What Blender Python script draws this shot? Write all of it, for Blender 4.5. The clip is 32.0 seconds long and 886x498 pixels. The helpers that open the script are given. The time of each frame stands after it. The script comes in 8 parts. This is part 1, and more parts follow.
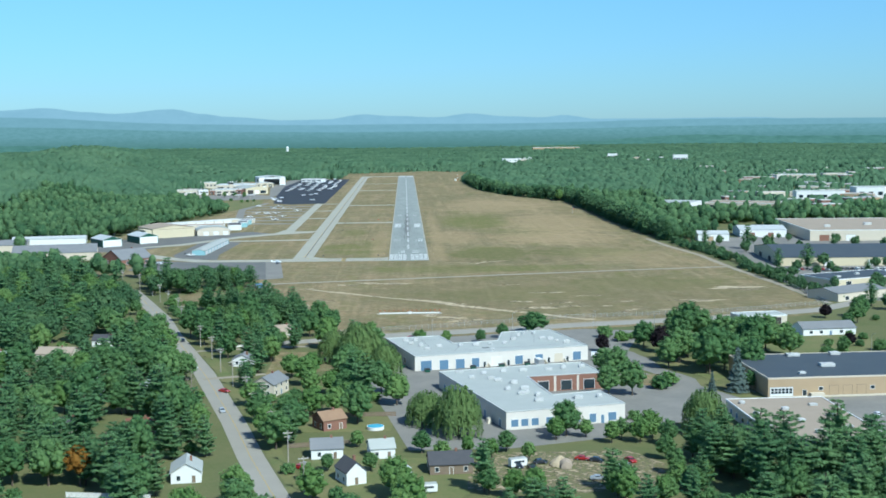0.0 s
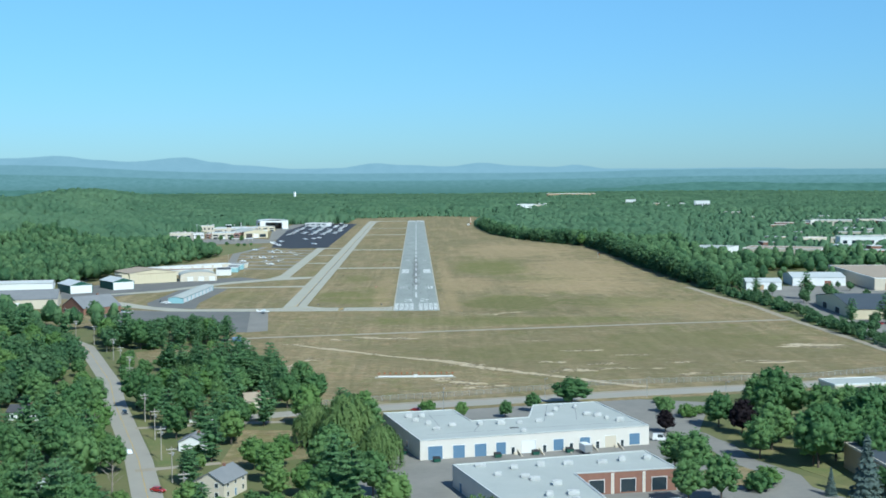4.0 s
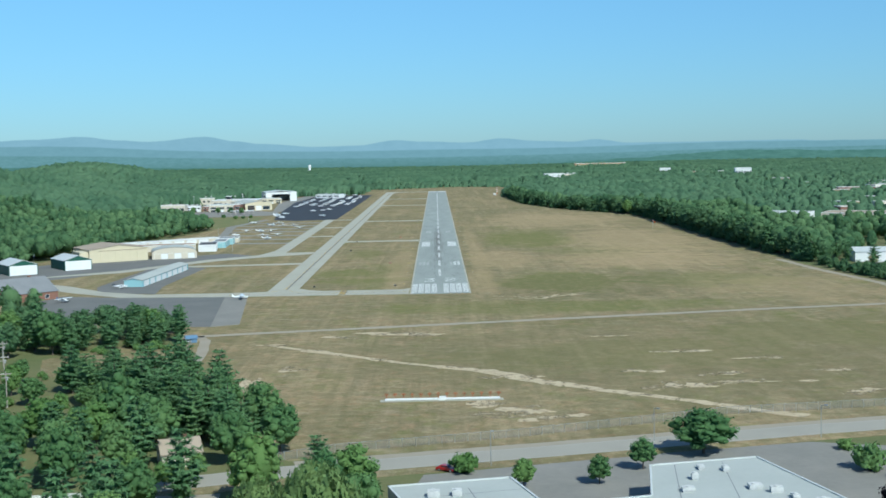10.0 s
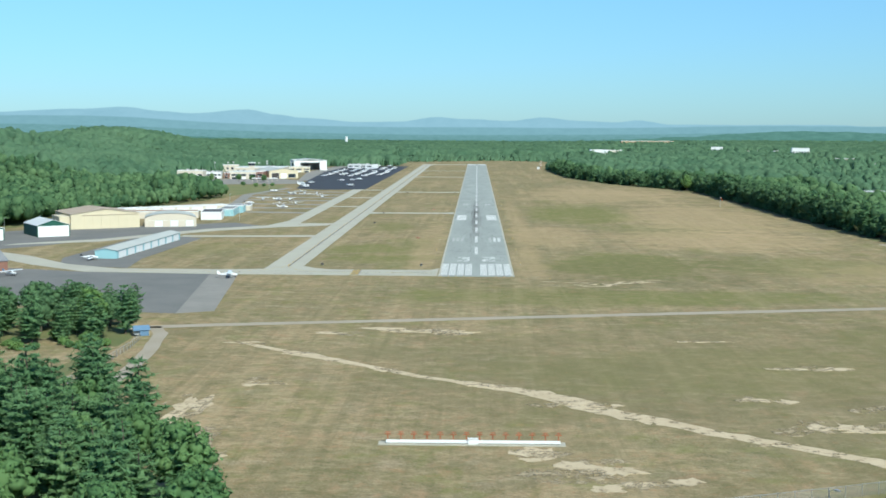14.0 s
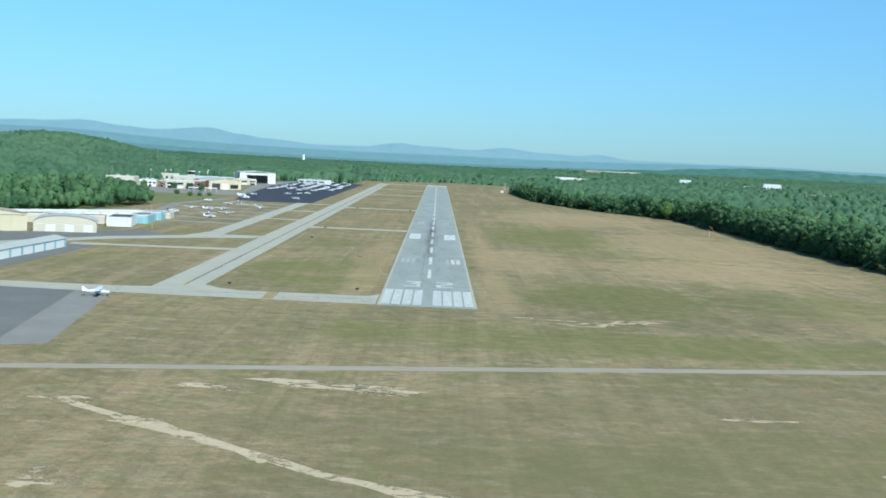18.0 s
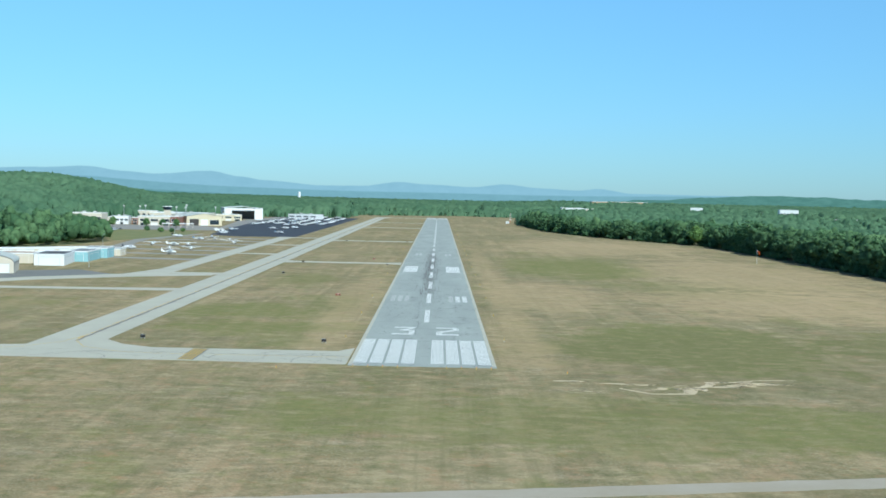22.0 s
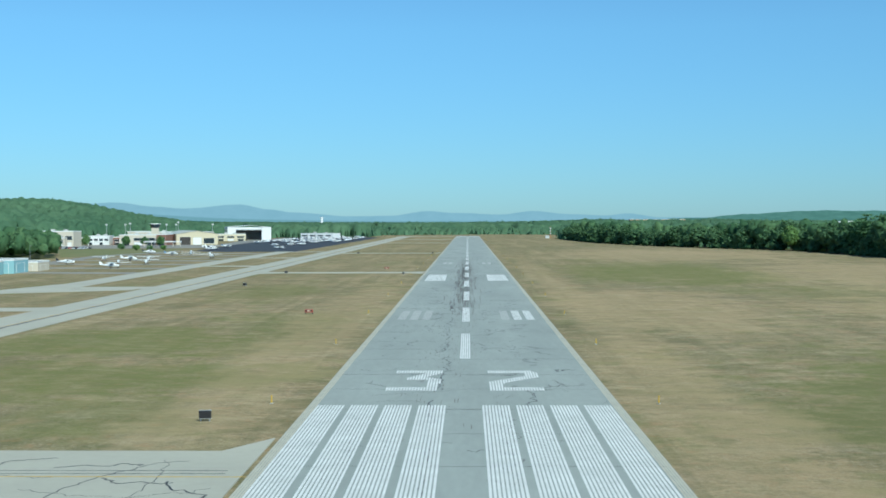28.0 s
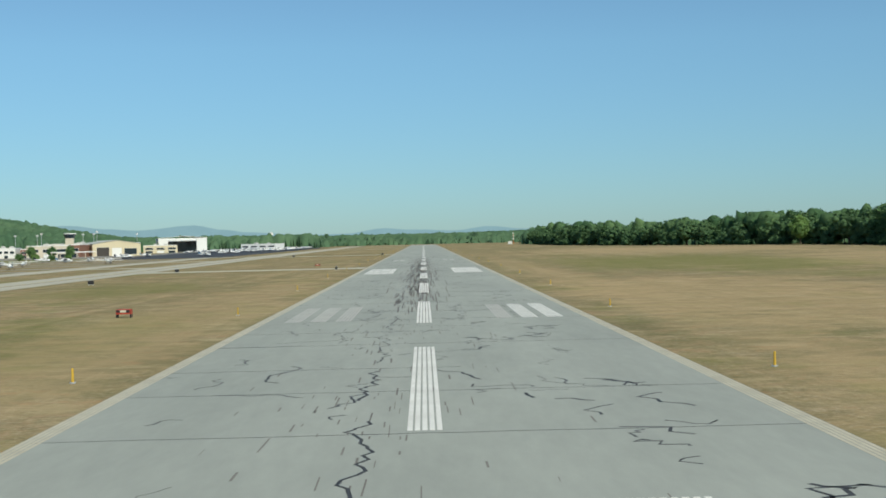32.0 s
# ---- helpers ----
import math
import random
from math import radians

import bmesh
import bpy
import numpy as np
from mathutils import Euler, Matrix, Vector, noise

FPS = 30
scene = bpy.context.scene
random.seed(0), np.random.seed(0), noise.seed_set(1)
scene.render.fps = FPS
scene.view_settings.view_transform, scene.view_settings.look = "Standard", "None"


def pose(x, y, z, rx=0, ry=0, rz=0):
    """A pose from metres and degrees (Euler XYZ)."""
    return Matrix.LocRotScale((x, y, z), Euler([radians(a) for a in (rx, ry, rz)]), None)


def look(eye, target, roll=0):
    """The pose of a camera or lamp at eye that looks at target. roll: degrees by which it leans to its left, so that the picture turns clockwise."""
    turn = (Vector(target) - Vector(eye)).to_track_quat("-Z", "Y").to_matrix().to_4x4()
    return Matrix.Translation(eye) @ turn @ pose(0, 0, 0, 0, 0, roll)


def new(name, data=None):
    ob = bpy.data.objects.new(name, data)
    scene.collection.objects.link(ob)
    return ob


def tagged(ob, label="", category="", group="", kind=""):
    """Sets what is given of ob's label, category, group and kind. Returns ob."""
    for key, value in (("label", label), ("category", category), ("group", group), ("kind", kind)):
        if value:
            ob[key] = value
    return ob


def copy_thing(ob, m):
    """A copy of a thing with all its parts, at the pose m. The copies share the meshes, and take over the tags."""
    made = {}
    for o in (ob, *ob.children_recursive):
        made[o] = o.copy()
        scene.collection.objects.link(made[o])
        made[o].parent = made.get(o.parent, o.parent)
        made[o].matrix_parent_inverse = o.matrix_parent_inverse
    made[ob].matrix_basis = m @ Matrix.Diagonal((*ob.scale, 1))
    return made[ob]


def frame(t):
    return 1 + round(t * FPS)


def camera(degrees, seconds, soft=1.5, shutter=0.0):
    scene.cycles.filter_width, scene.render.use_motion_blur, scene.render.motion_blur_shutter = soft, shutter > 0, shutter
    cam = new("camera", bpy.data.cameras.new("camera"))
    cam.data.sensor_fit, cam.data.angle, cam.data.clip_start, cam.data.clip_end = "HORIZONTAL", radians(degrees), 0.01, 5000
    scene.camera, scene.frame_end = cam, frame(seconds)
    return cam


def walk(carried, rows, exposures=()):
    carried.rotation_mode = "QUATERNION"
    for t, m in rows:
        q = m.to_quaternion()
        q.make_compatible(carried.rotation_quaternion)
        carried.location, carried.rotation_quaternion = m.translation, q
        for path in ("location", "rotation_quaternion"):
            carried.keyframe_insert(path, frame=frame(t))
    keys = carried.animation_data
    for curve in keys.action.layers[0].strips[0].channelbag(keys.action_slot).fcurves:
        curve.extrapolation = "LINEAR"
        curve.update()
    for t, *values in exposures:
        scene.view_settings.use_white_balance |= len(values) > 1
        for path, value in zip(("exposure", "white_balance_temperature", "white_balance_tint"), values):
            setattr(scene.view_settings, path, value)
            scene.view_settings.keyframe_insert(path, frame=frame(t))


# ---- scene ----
FLIGHT = [
    (0, -2.01, -922.62, 100.38, 1.717, -5.697, -0.630),
    (0.5, -1.69, -906.39, 98.84, 2.052, -5.432, 0.260),
    (1, -1.32, -890.31, 97.27, 1.513, -5.465, 0.049),
    (1.5, -0.94, -874.37, 95.68, 1.089, -5.042, 0.311),
    (2, -0.56, -858.59, 94.08, 0.670, -5.058, 0.979),
    (2.5, -0.23, -842.98, 92.47, 0.432, -4.670, 0.220),
    (3, 0.05, -827.55, 90.85, 0.746, -4.261, -1.332),
    (3.5, 0.25, -812.28, 89.21, 0.949, -3.800, -1.295),
    (4, 0.37, -797.11, 87.58, 1.229, -3.439, -0.398),
    (4.5, 0.42, -781.97, 85.97, 2.417, -3.907, 0.594),
    (6.5, 0.07, -720.42, 79.86, 1.996, -3.215, -0.392),
    (7, -0.11, -704.64, 78.44, 0.599, -4.020, -0.921),
    (7.5, -0.30, -688.79, 77.06, -0.970, -4.001, -1.348),
    (8, -0.49, -672.93, 75.69, -1.377, -3.940, -2.141),
    (8.5, -0.66, -657.12, 74.34, -1.536, -3.725, -1.117),
    (9, -0.80, -641.43, 72.99, -0.572, -4.725, -1.715),
    (9.5, -0.91, -625.88, 71.64, 0.332, -4.832, -1.143),
    (10, -0.97, -610.45, 70.27, 0.249, -4.517, -1.121),
    (10.5, -0.99, -595.14, 68.90, 0.386, -6.418, -1.936),
    (11, -0.96, -579.94, 67.50, -0.457, -6.796, -3.404),
    (11.5, -0.89, -564.83, 66.08, -1.049, -7.561, -2.909),
    (12, -0.77, -549.81, 64.63, -1.260, -5.422, -1.297),
    (12.5, -0.60, -534.86, 63.15, -1.401, -5.329, 0.346),
    (13, -0.41, -519.99, 61.63, -1.721, -5.610, 0.435),
    (13.5, -0.19, -505.19, 60.06, -2.016, -5.844, 0.441),
    (14, 0.04, -490.46, 58.45, -1.548, -5.534, 0.171),
    (14.5, 0.26, -475.79, 56.79, -2.093, -5.765, -0.064),
    (15, 0.47, -461.19, 55.07, -1.363, -5.470, -0.236),
    (15.5, 0.67, -446.62, 53.33, -0.382, -5.158, -0.333),
    (17.5, 1.44, -388.10, 46.83, 0.506, -4.408, 2.875),
    (18, 1.63, -373.27, 45.48, 0.372, -4.244, 2.598),
    (18.5, 1.83, -358.36, 44.23, 0.261, -4.658, 2.429),
    (19, 2.02, -343.37, 43.05, 0.139, -4.326, 1.598),
    (19.5, 2.21, -328.32, 41.88, 0.091, -3.395, 0.428),
    (20, 2.37, -313.23, 40.70, 0.338, -2.213, 0.787),
    (20.5, 2.53, -298.12, 39.45, 0.305, -2.543, 0.796),
    (21, 2.65, -283.01, 38.11, 0.046, -2.463, 1.014),
    (21.5, 2.74, -267.91, 36.71, 0.818, -2.674, 0.640),
    (22, 2.79, -252.84, 35.26, 0.212, -2.514, 1.239),
    (22.5, 2.78, -237.83, 33.80, 0.064, -1.793, 1.027),
    (23, 2.71, -222.89, 32.34, -0.359, -2.797, 2.173),
    (23.5, 2.56, -208.04, 30.90, -0.746, -2.548, 2.141),
    (24, 2.35, -193.29, 29.49, -0.705, -2.653, 0.783),
    (24.5, 2.08, -178.60, 28.11, -0.987, -2.705, 0.531),
    (26.5, 0.93, -119.95, 22.48, -0.698, -1.889, -1.234),
    (27, 0.70, -105.22, 21.00, -0.598, -1.147, -0.569),
    (27.5, 0.51, -90.49, 19.50, -0.509, -1.416, -0.126),
    (28, 0.36, -75.78, 17.99, -1.153, -1.218, -0.129),
    (28.5, 0.24, -61.12, 16.47, -0.885, -3.652, 0.300),
    (29, 0.15, -46.54, 14.96, -0.985, -3.214, -0.169),
    (29.5, 0.09, -32.06, 13.47, -0.497, -2.977, -0.270),
    (30, 0.06, -17.68, 12.03, 0.181, -2.619, -1.530),
    (30.5, 0.05, -3.37, 10.67, 0.462, -2.639, 0.050),
    (31, 0.05, 10.90, 9.43, 0.630, -2.144, 0.632),
    (31.5, 0.06, 25.13, 8.35, 0.852, -0.985, 0.614),
    (32, 0.07, 39.37, 7.46, 0.888, -0.486, -1.301),
]


def gaze(t, x, y, z, yaw, pitch, roll):
    a, b = radians(yaw), radians(pitch)
    eye = Vector((x, y, z))
    return t, look(eye, eye + 100 * Vector((math.sin(a) * math.cos(b), math.cos(a) * math.cos(b), math.sin(b))), roll)


cam = camera(39.28, 32.0, soft=1.7)
walk(cam, [gaze(*row) for row in FLIGHT], [(0, 0.30, 5250, -3), (3, 0.30, 5230, -3), (4, 0.22, 5300, -3), (7, 0.12, 5300, -3), (9.5, 0.15, 5430, -3), (11, 0.07, 5450, -3), (12, 0.36, 5650, -3), (13, 0.30, 5650, -3), (14, 0.40, 5720, -2), (15, 0.22, 5500, -3), (20, 0.35, 5350, -4), (24, 0.28, 5420, -4), (27, 0.2, 5420, -6), (29, 0.08, 5320, -8), (30.5, 0.06, 5500, -6), (31.5, 0.03, 6300, -2), (32, 0.0, 6450, 0)])

# ---- sky and sun ----
SUN_AZ, SUN_EL = radians(148), radians(45)


def node(tree, kind, **inputs):
    n = tree.nodes.new(kind)
    for key, value in inputs.items():
        n.inputs[key.replace("_", " ")].default_value = value
    return n


def maths(tree, op, a, b=None, c=None):
    n = tree.nodes.new("ShaderNodeMath")
    n.operation = op
    for i, v in enumerate((a, b, c)):
        if v is None:
            continue
        if isinstance(v, (int, float)):
            n.inputs[i].default_value = v
        else:
            tree.links.new(v, n.inputs[i])
    return n.outputs[0]


def make_world():
    world = bpy.data.worlds.new("world")
    scene.world = world
    world.use_nodes = True
    t = world.node_tree
    t.nodes.clear()
    sky = t.nodes.new("ShaderNodeTexSky")
    sky.sky_type, sky.sun_disc = "NISHITA", False
    sky.sun_elevation, sky.sun_rotation = SUN_EL, SUN_AZ
    sky.air_density, sky.dust_density, sky.ozone_density = 1.0, 0.1, 3.5
    sky_bg = node(t, "ShaderNodeBackground", Strength=0.105)
    way = t.nodes.new("ShaderNodeTexCoord").outputs["Generated"]
    sep = t.nodes.new("ShaderNodeSeparateXYZ")
    t.links.new(way, sep.inputs[0])
    height = maths(t, "MULTIPLY", maths(t, "ARCSINE", sep.outputs[2]), 57.2958)
    bearing = maths(t, "MULTIPLY", maths(t, "ARCTAN2", sep.outputs[0], sep.outputs[1]), 57.2958)
    place = maths(t, "MULTIPLY_ADD", bearing, 1 / 92, 0.5)

    # summer haze: the sky pales to a soft cyan towards the horizon instead of white
    soft = t.nodes.new("ShaderNodeValToRGB")
    els = soft.color_ramp.elements
    els[0].position, els[0].color = 0.0, (0.40, 0.58, 0.80, 1)
    els[1].position, els[1].color = 1.0, (1.0, 1.0, 1.0, 1)
    e = els.new(0.35)
    e.color = (0.74, 0.90, 0.98, 1)
    t.links.new(maths(t, "MULTIPLY", height, 1 / 25), soft.inputs[0])
    tint = t.nodes.new("ShaderNodeMix")
    tint.data_type, tint.blend_type = "RGBA", "MULTIPLY"
    tint.inputs[0].default_value = 1.0
    t.links.new(sky.outputs[0], tint.inputs[6])
    t.links.new(soft.outputs[0], tint.inputs[7])
    t.links.new(tint.outputs[2], sky_bg.inputs[0])

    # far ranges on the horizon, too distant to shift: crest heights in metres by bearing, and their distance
    # each range glows in flat tones with the aerial haze painted in
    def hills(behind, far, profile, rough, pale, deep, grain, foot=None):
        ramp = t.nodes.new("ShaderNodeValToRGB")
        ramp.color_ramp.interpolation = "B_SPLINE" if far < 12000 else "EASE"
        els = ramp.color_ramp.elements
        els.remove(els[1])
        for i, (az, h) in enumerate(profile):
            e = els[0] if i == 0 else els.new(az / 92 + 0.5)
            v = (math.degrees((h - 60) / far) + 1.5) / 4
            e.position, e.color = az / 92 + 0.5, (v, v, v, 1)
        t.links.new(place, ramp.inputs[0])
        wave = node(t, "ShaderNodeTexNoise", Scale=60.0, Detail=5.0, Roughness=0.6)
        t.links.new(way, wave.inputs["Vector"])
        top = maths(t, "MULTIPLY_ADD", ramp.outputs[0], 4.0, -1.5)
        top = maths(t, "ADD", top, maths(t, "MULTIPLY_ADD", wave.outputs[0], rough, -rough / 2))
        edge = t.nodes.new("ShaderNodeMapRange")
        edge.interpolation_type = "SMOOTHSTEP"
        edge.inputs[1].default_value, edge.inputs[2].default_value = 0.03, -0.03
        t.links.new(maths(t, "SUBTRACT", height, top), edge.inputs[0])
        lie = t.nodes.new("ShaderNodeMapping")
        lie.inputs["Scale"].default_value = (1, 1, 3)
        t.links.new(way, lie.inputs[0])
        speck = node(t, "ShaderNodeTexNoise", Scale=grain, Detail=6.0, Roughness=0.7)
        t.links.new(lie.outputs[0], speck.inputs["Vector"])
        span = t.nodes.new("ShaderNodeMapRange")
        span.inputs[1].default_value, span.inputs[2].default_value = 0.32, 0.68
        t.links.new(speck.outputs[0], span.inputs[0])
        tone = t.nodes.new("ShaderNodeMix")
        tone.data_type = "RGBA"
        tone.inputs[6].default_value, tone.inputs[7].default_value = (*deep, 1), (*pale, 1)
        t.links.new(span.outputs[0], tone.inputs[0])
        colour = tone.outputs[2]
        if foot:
            # haze painted thinner lower down: the colour turns to a darker green
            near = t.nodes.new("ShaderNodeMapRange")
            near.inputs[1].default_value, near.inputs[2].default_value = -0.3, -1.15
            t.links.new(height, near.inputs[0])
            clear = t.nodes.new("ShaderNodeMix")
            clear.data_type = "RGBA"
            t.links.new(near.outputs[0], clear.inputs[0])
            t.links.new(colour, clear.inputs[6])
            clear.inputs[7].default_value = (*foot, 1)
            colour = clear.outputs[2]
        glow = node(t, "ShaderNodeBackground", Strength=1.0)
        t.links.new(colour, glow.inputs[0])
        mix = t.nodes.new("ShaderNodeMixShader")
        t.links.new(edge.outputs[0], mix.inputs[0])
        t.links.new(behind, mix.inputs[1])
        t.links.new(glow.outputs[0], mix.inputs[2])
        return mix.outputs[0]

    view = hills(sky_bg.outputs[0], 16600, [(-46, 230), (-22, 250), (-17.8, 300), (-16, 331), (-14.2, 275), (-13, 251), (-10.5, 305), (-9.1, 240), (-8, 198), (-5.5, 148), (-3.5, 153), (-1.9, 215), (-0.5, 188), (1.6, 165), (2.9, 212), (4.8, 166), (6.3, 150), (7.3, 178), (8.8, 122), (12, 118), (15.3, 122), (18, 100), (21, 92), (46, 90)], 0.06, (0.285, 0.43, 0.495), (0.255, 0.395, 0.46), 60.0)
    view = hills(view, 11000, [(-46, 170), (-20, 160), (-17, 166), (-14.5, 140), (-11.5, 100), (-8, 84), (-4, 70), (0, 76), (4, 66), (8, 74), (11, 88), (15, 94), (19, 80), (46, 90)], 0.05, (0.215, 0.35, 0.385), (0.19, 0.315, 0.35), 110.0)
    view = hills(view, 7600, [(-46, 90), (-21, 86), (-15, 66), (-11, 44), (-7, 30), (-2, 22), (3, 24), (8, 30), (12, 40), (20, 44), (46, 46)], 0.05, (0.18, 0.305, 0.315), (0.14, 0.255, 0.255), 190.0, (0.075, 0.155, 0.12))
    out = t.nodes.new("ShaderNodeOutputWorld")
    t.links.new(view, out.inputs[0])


make_world()
sun = new("sun", bpy.data.lights.new("sun", "SUN"))
sun.data.energy, sun.data.angle, sun.data.color = 5.0, radians(0.53), (1.0, 0.90, 0.76)
sun_way = Vector((math.cos(SUN_EL) * math.sin(SUN_AZ), math.cos(SUN_EL) * math.cos(SUN_AZ), math.sin(SUN_EL)))
sun.matrix_world = look(sun_way * 300 + Vector((0, -200, 0)), (0, -200, 0))

# ---- materials ----
def material(name, base, second=None, scale=1.0, amount=0.5, rough=0.85, metal=0.0, bump=0.0, bump_scale=None, grain=None, stretch=(1, 1, 1), by_object=0.0, by_island=0.0, spec=0.3, coat=0.0):
    """Two-scale mottled surface: base to second by a broad noise, with a fine grain over it."""
    m = bpy.data.materials.new(name)
    m.use_nodes = True
    t = m.node_tree
    bsdf = t.nodes["Principled BSDF"]
    bsdf.inputs["Roughness"].default_value = rough
    bsdf.inputs["Metallic"].default_value = metal
    bsdf.inputs["Specular IOR Level"].default_value = spec
    bsdf.inputs["Coat Weight"].default_value = coat
    second = second or tuple(c * 0.75 for c in base)
    where = t.nodes.new("ShaderNodeTexCoord").outputs["Object"] if name.startswith("local") else t.nodes.new("ShaderNodeNewGeometry").outputs["Position"]
    mp = t.nodes.new("ShaderNodeMapping")
    mp.inputs["Scale"].default_value = stretch
    t.links.new(where, mp.inputs[0])
    broad = node(t, "ShaderNodeTexNoise", Scale=scale, Detail=5.0, Roughness=0.6)
    fine = node(t, "ShaderNodeTexNoise", Scale=(grain or scale * 14), Detail=3.0, Roughness=0.7)
    for n in (broad, fine):
        t.links.new(mp.outputs[0], n.inputs["Vector"])
    f = maths(t, "ADD", maths(t, "MULTIPLY_ADD", broad.outputs[0], 2.4 * amount, 0.5 - 1.2 * amount), maths(t, "MULTIPLY_ADD", fine.outputs[0], 1.0 * amount, -0.5 * amount))
    if by_object:
        info = t.nodes.new("ShaderNodeObjectInfo")
        f = maths(t, "ADD", f, maths(t, "MULTIPLY_ADD", info.outputs["Random"], by_object, -by_object / 2))
    if by_island:
        geo = t.nodes.new("ShaderNodeNewGeometry")
        f = maths(t, "ADD", f, maths(t, "MULTIPLY_ADD", geo.outputs["Random Per Island"], by_island, -by_island / 2))
    mix = t.nodes.new("ShaderNodeMix")
    mix.data_type, mix.clamp_factor = "RGBA", True
    mix.inputs[6].default_value, mix.inputs[7].default_value = (*base, 1), (*second, 1)
    t.links.new(f, mix.inputs[0])
    t.links.new(mix.outputs[2], bsdf.inputs["Base Color"])
    if bump:
        bn = node(t, "ShaderNodeTexNoise", Scale=bump_scale or scale * 10, Detail=4.0)
        t.links.new(mp.outputs[0], bn.inputs["Vector"])
        b = node(t, "ShaderNodeBump", Strength=1.0, Distance=bump)
        t.links.new(bn.outputs[0], b.inputs["Height"])
        t.links.new(b.outputs[0], bsdf.inputs["Normal"])
    return m


def field_material():
    m = bpy.data.materials.new("dry_field_grass")
    m.use_nodes = True
    t = m.node_tree
    bsdf = t.nodes["Principled BSDF"]
    bsdf.inputs["Roughness"].default_value, bsdf.inputs["Specular IOR Level"].default_value = 1.0, 0.05
    pos = t.nodes.new("ShaderNodeNewGeometry").outputs["Position"]

    def noise_at(scale, stretch, detail=5.0, rot=0.0, rough=0.6):
        mp = t.nodes.new("ShaderNodeMapping")
        mp.inputs["Scale"].default_value = stretch
        mp.inputs["Rotation"].default_value = (0, 0, rot)
        t.links.new(pos, mp.inputs[0])
        n = node(t, "ShaderNodeTexNoise", Scale=scale, Detail=detail, Roughness=rough)
        t.links.new(mp.outputs[0], n.inputs["Vector"])
        return n.outputs[0]

    def blend(f, a, b):
        mix = t.nodes.new("ShaderNodeMix")
        mix.data_type, mix.clamp_factor = "RGBA", True
        for v, s in ((f, mix.inputs[0]), (a, mix.inputs[6]), (b, mix.inputs[7])):
            if isinstance(v, tuple):
                s.default_value = (*v, 1)
            else:
                t.links.new(v, s)
        return mix.outputs[2]

    def step(v, lo, hi):
        n = t.nodes.new("ShaderNodeMapRange")
        n.interpolation_type = "SMOOTHSTEP"
        n.inputs[1].default_value, n.inputs[2].default_value = lo, hi
        t.links.new(v, n.inputs[0])
        return n.outputs[0]

    c = blend(step(noise_at(0.009, (1, 1.1, 1)), 0.38, 0.6), (0.315, 0.230, 0.128), (0.205, 0.166, 0.088))
    c = blend(maths(t, "MULTIPLY", step(noise_at(0.022, (1, 1.2, 1), rot=0.3), 0.5, 0.66), 0.6), c, (0.140, 0.142, 0.058))
    c = blend(maths(t, "MULTIPLY", step(noise_at(0.07, (0.9, 1.2, 1), rot=-0.2), 0.53, 0.68), 0.65), c, (0.345, 0.285, 0.19))
    c = blend(maths(t, "MULTIPLY", step(noise_at(0.05, (0.8, 1.2, 1), rot=0.25), 0.52, 0.66), 0.62), c, (0.130, 0.110, 0.058))
    c = blend(maths(t, "MULTIPLY", step(noise_at(0.16, (1, 1.1, 1)), 0.5, 0.72), 0.5), c, (0.141, 0.128, 0.054))
    c = blend(maths(t, "MULTIPLY", step(noise_at(0.6, (0.8, 1.3, 1), 5.0), 0.45, 0.68), 0.55), c, (0.128, 0.105, 0.058))
    c = blend(maths(t, "MULTIPLY", step(noise_at(0.33, (1, 1, 1), 6.0, 0.5, 0.72), 0.52, 0.62), 0.5), c, (0.112, 0.108, 0.05))
    c = blend(maths(t, "MULTIPLY", step(noise_at(1.3, (1, 1, 1), 5.0, 0.9, 0.75), 0.5, 0.6), 0.5), c, (0.105, 0.092, 0.048))
    c = blend(maths(t, "MULTIPLY", step(noise_at(2.6, (1, 1, 1), 4.0), 0.45, 0.7), 0.5), c, (0.372, 0.32, 0.225))
    c = blend(maths(t, "MULTIPLY", step(noise_at(0.09, (1, 0.05, 1), 4.0, 0.04), 0.5, 0.62), 0.4), c, (0.36, 0.278, 0.165))
    c = blend(maths(t, "MULTIPLY", step(noise_at(0.028, (1, 0.8, 1), 6.0, 0.7, 0.7), 0.52, 0.62), 0.55), c, (0.150, 0.128, 0.062))
    c = blend(maths(t, "MULTIPLY", step(noise_at(0.13, (1, 0.7, 1), 6.0, 1.1, 0.7), 0.53, 0.64), 0.45), c, (0.315, 0.205, 0.118))
    c = blend(maths(t, "MULTIPLY", step(noise_at(0.045, (1, 0.5, 1), 6.0, 2.0, 0.7), 0.55, 0.64), 0.5), c, (0.150, 0.155, 0.05))
    # close mottling: tussocks, thin straw and rusty seed heads
    c = blend(maths(t, "MULTIPLY", step(noise_at(0.24, (0.8, 1.0, 1), 7.0, 0.2, 0.8), 0.47, 0.6), 0.52), c, (0.122, 0.118, 0.052))
    c = blend(maths(t, "MULTIPLY", step(noise_at(0.2, (0.6, 1.1, 1), 7.0, 1.4, 0.8), 0.5, 0.62), 0.46), c, (0.38, 0.31, 0.185))
    c = blend(maths(t, "MULTIPLY", step(noise_at(0.1, (0.7, 1.0, 1), 7.0, 2.6, 0.75), 0.52, 0.66), 0.5), c, (0.165, 0.172, 0.055))
    c = blend(maths(t, "MULTIPLY", step(noise_at(0.38, (0.7, 1.0, 1), 6.0, 0.6, 0.75), 0.56, 0.64), 0.45), c, (0.30, 0.165, 0.085))
    # mowing swaths
    c = blend(maths(t, "MULTIPLY", step(noise_at(0.2, (0.55, 0.03, 1), 3.0, 0.35), 0.5, 0.66), 0.12), c, (0.385, 0.30, 0.175))
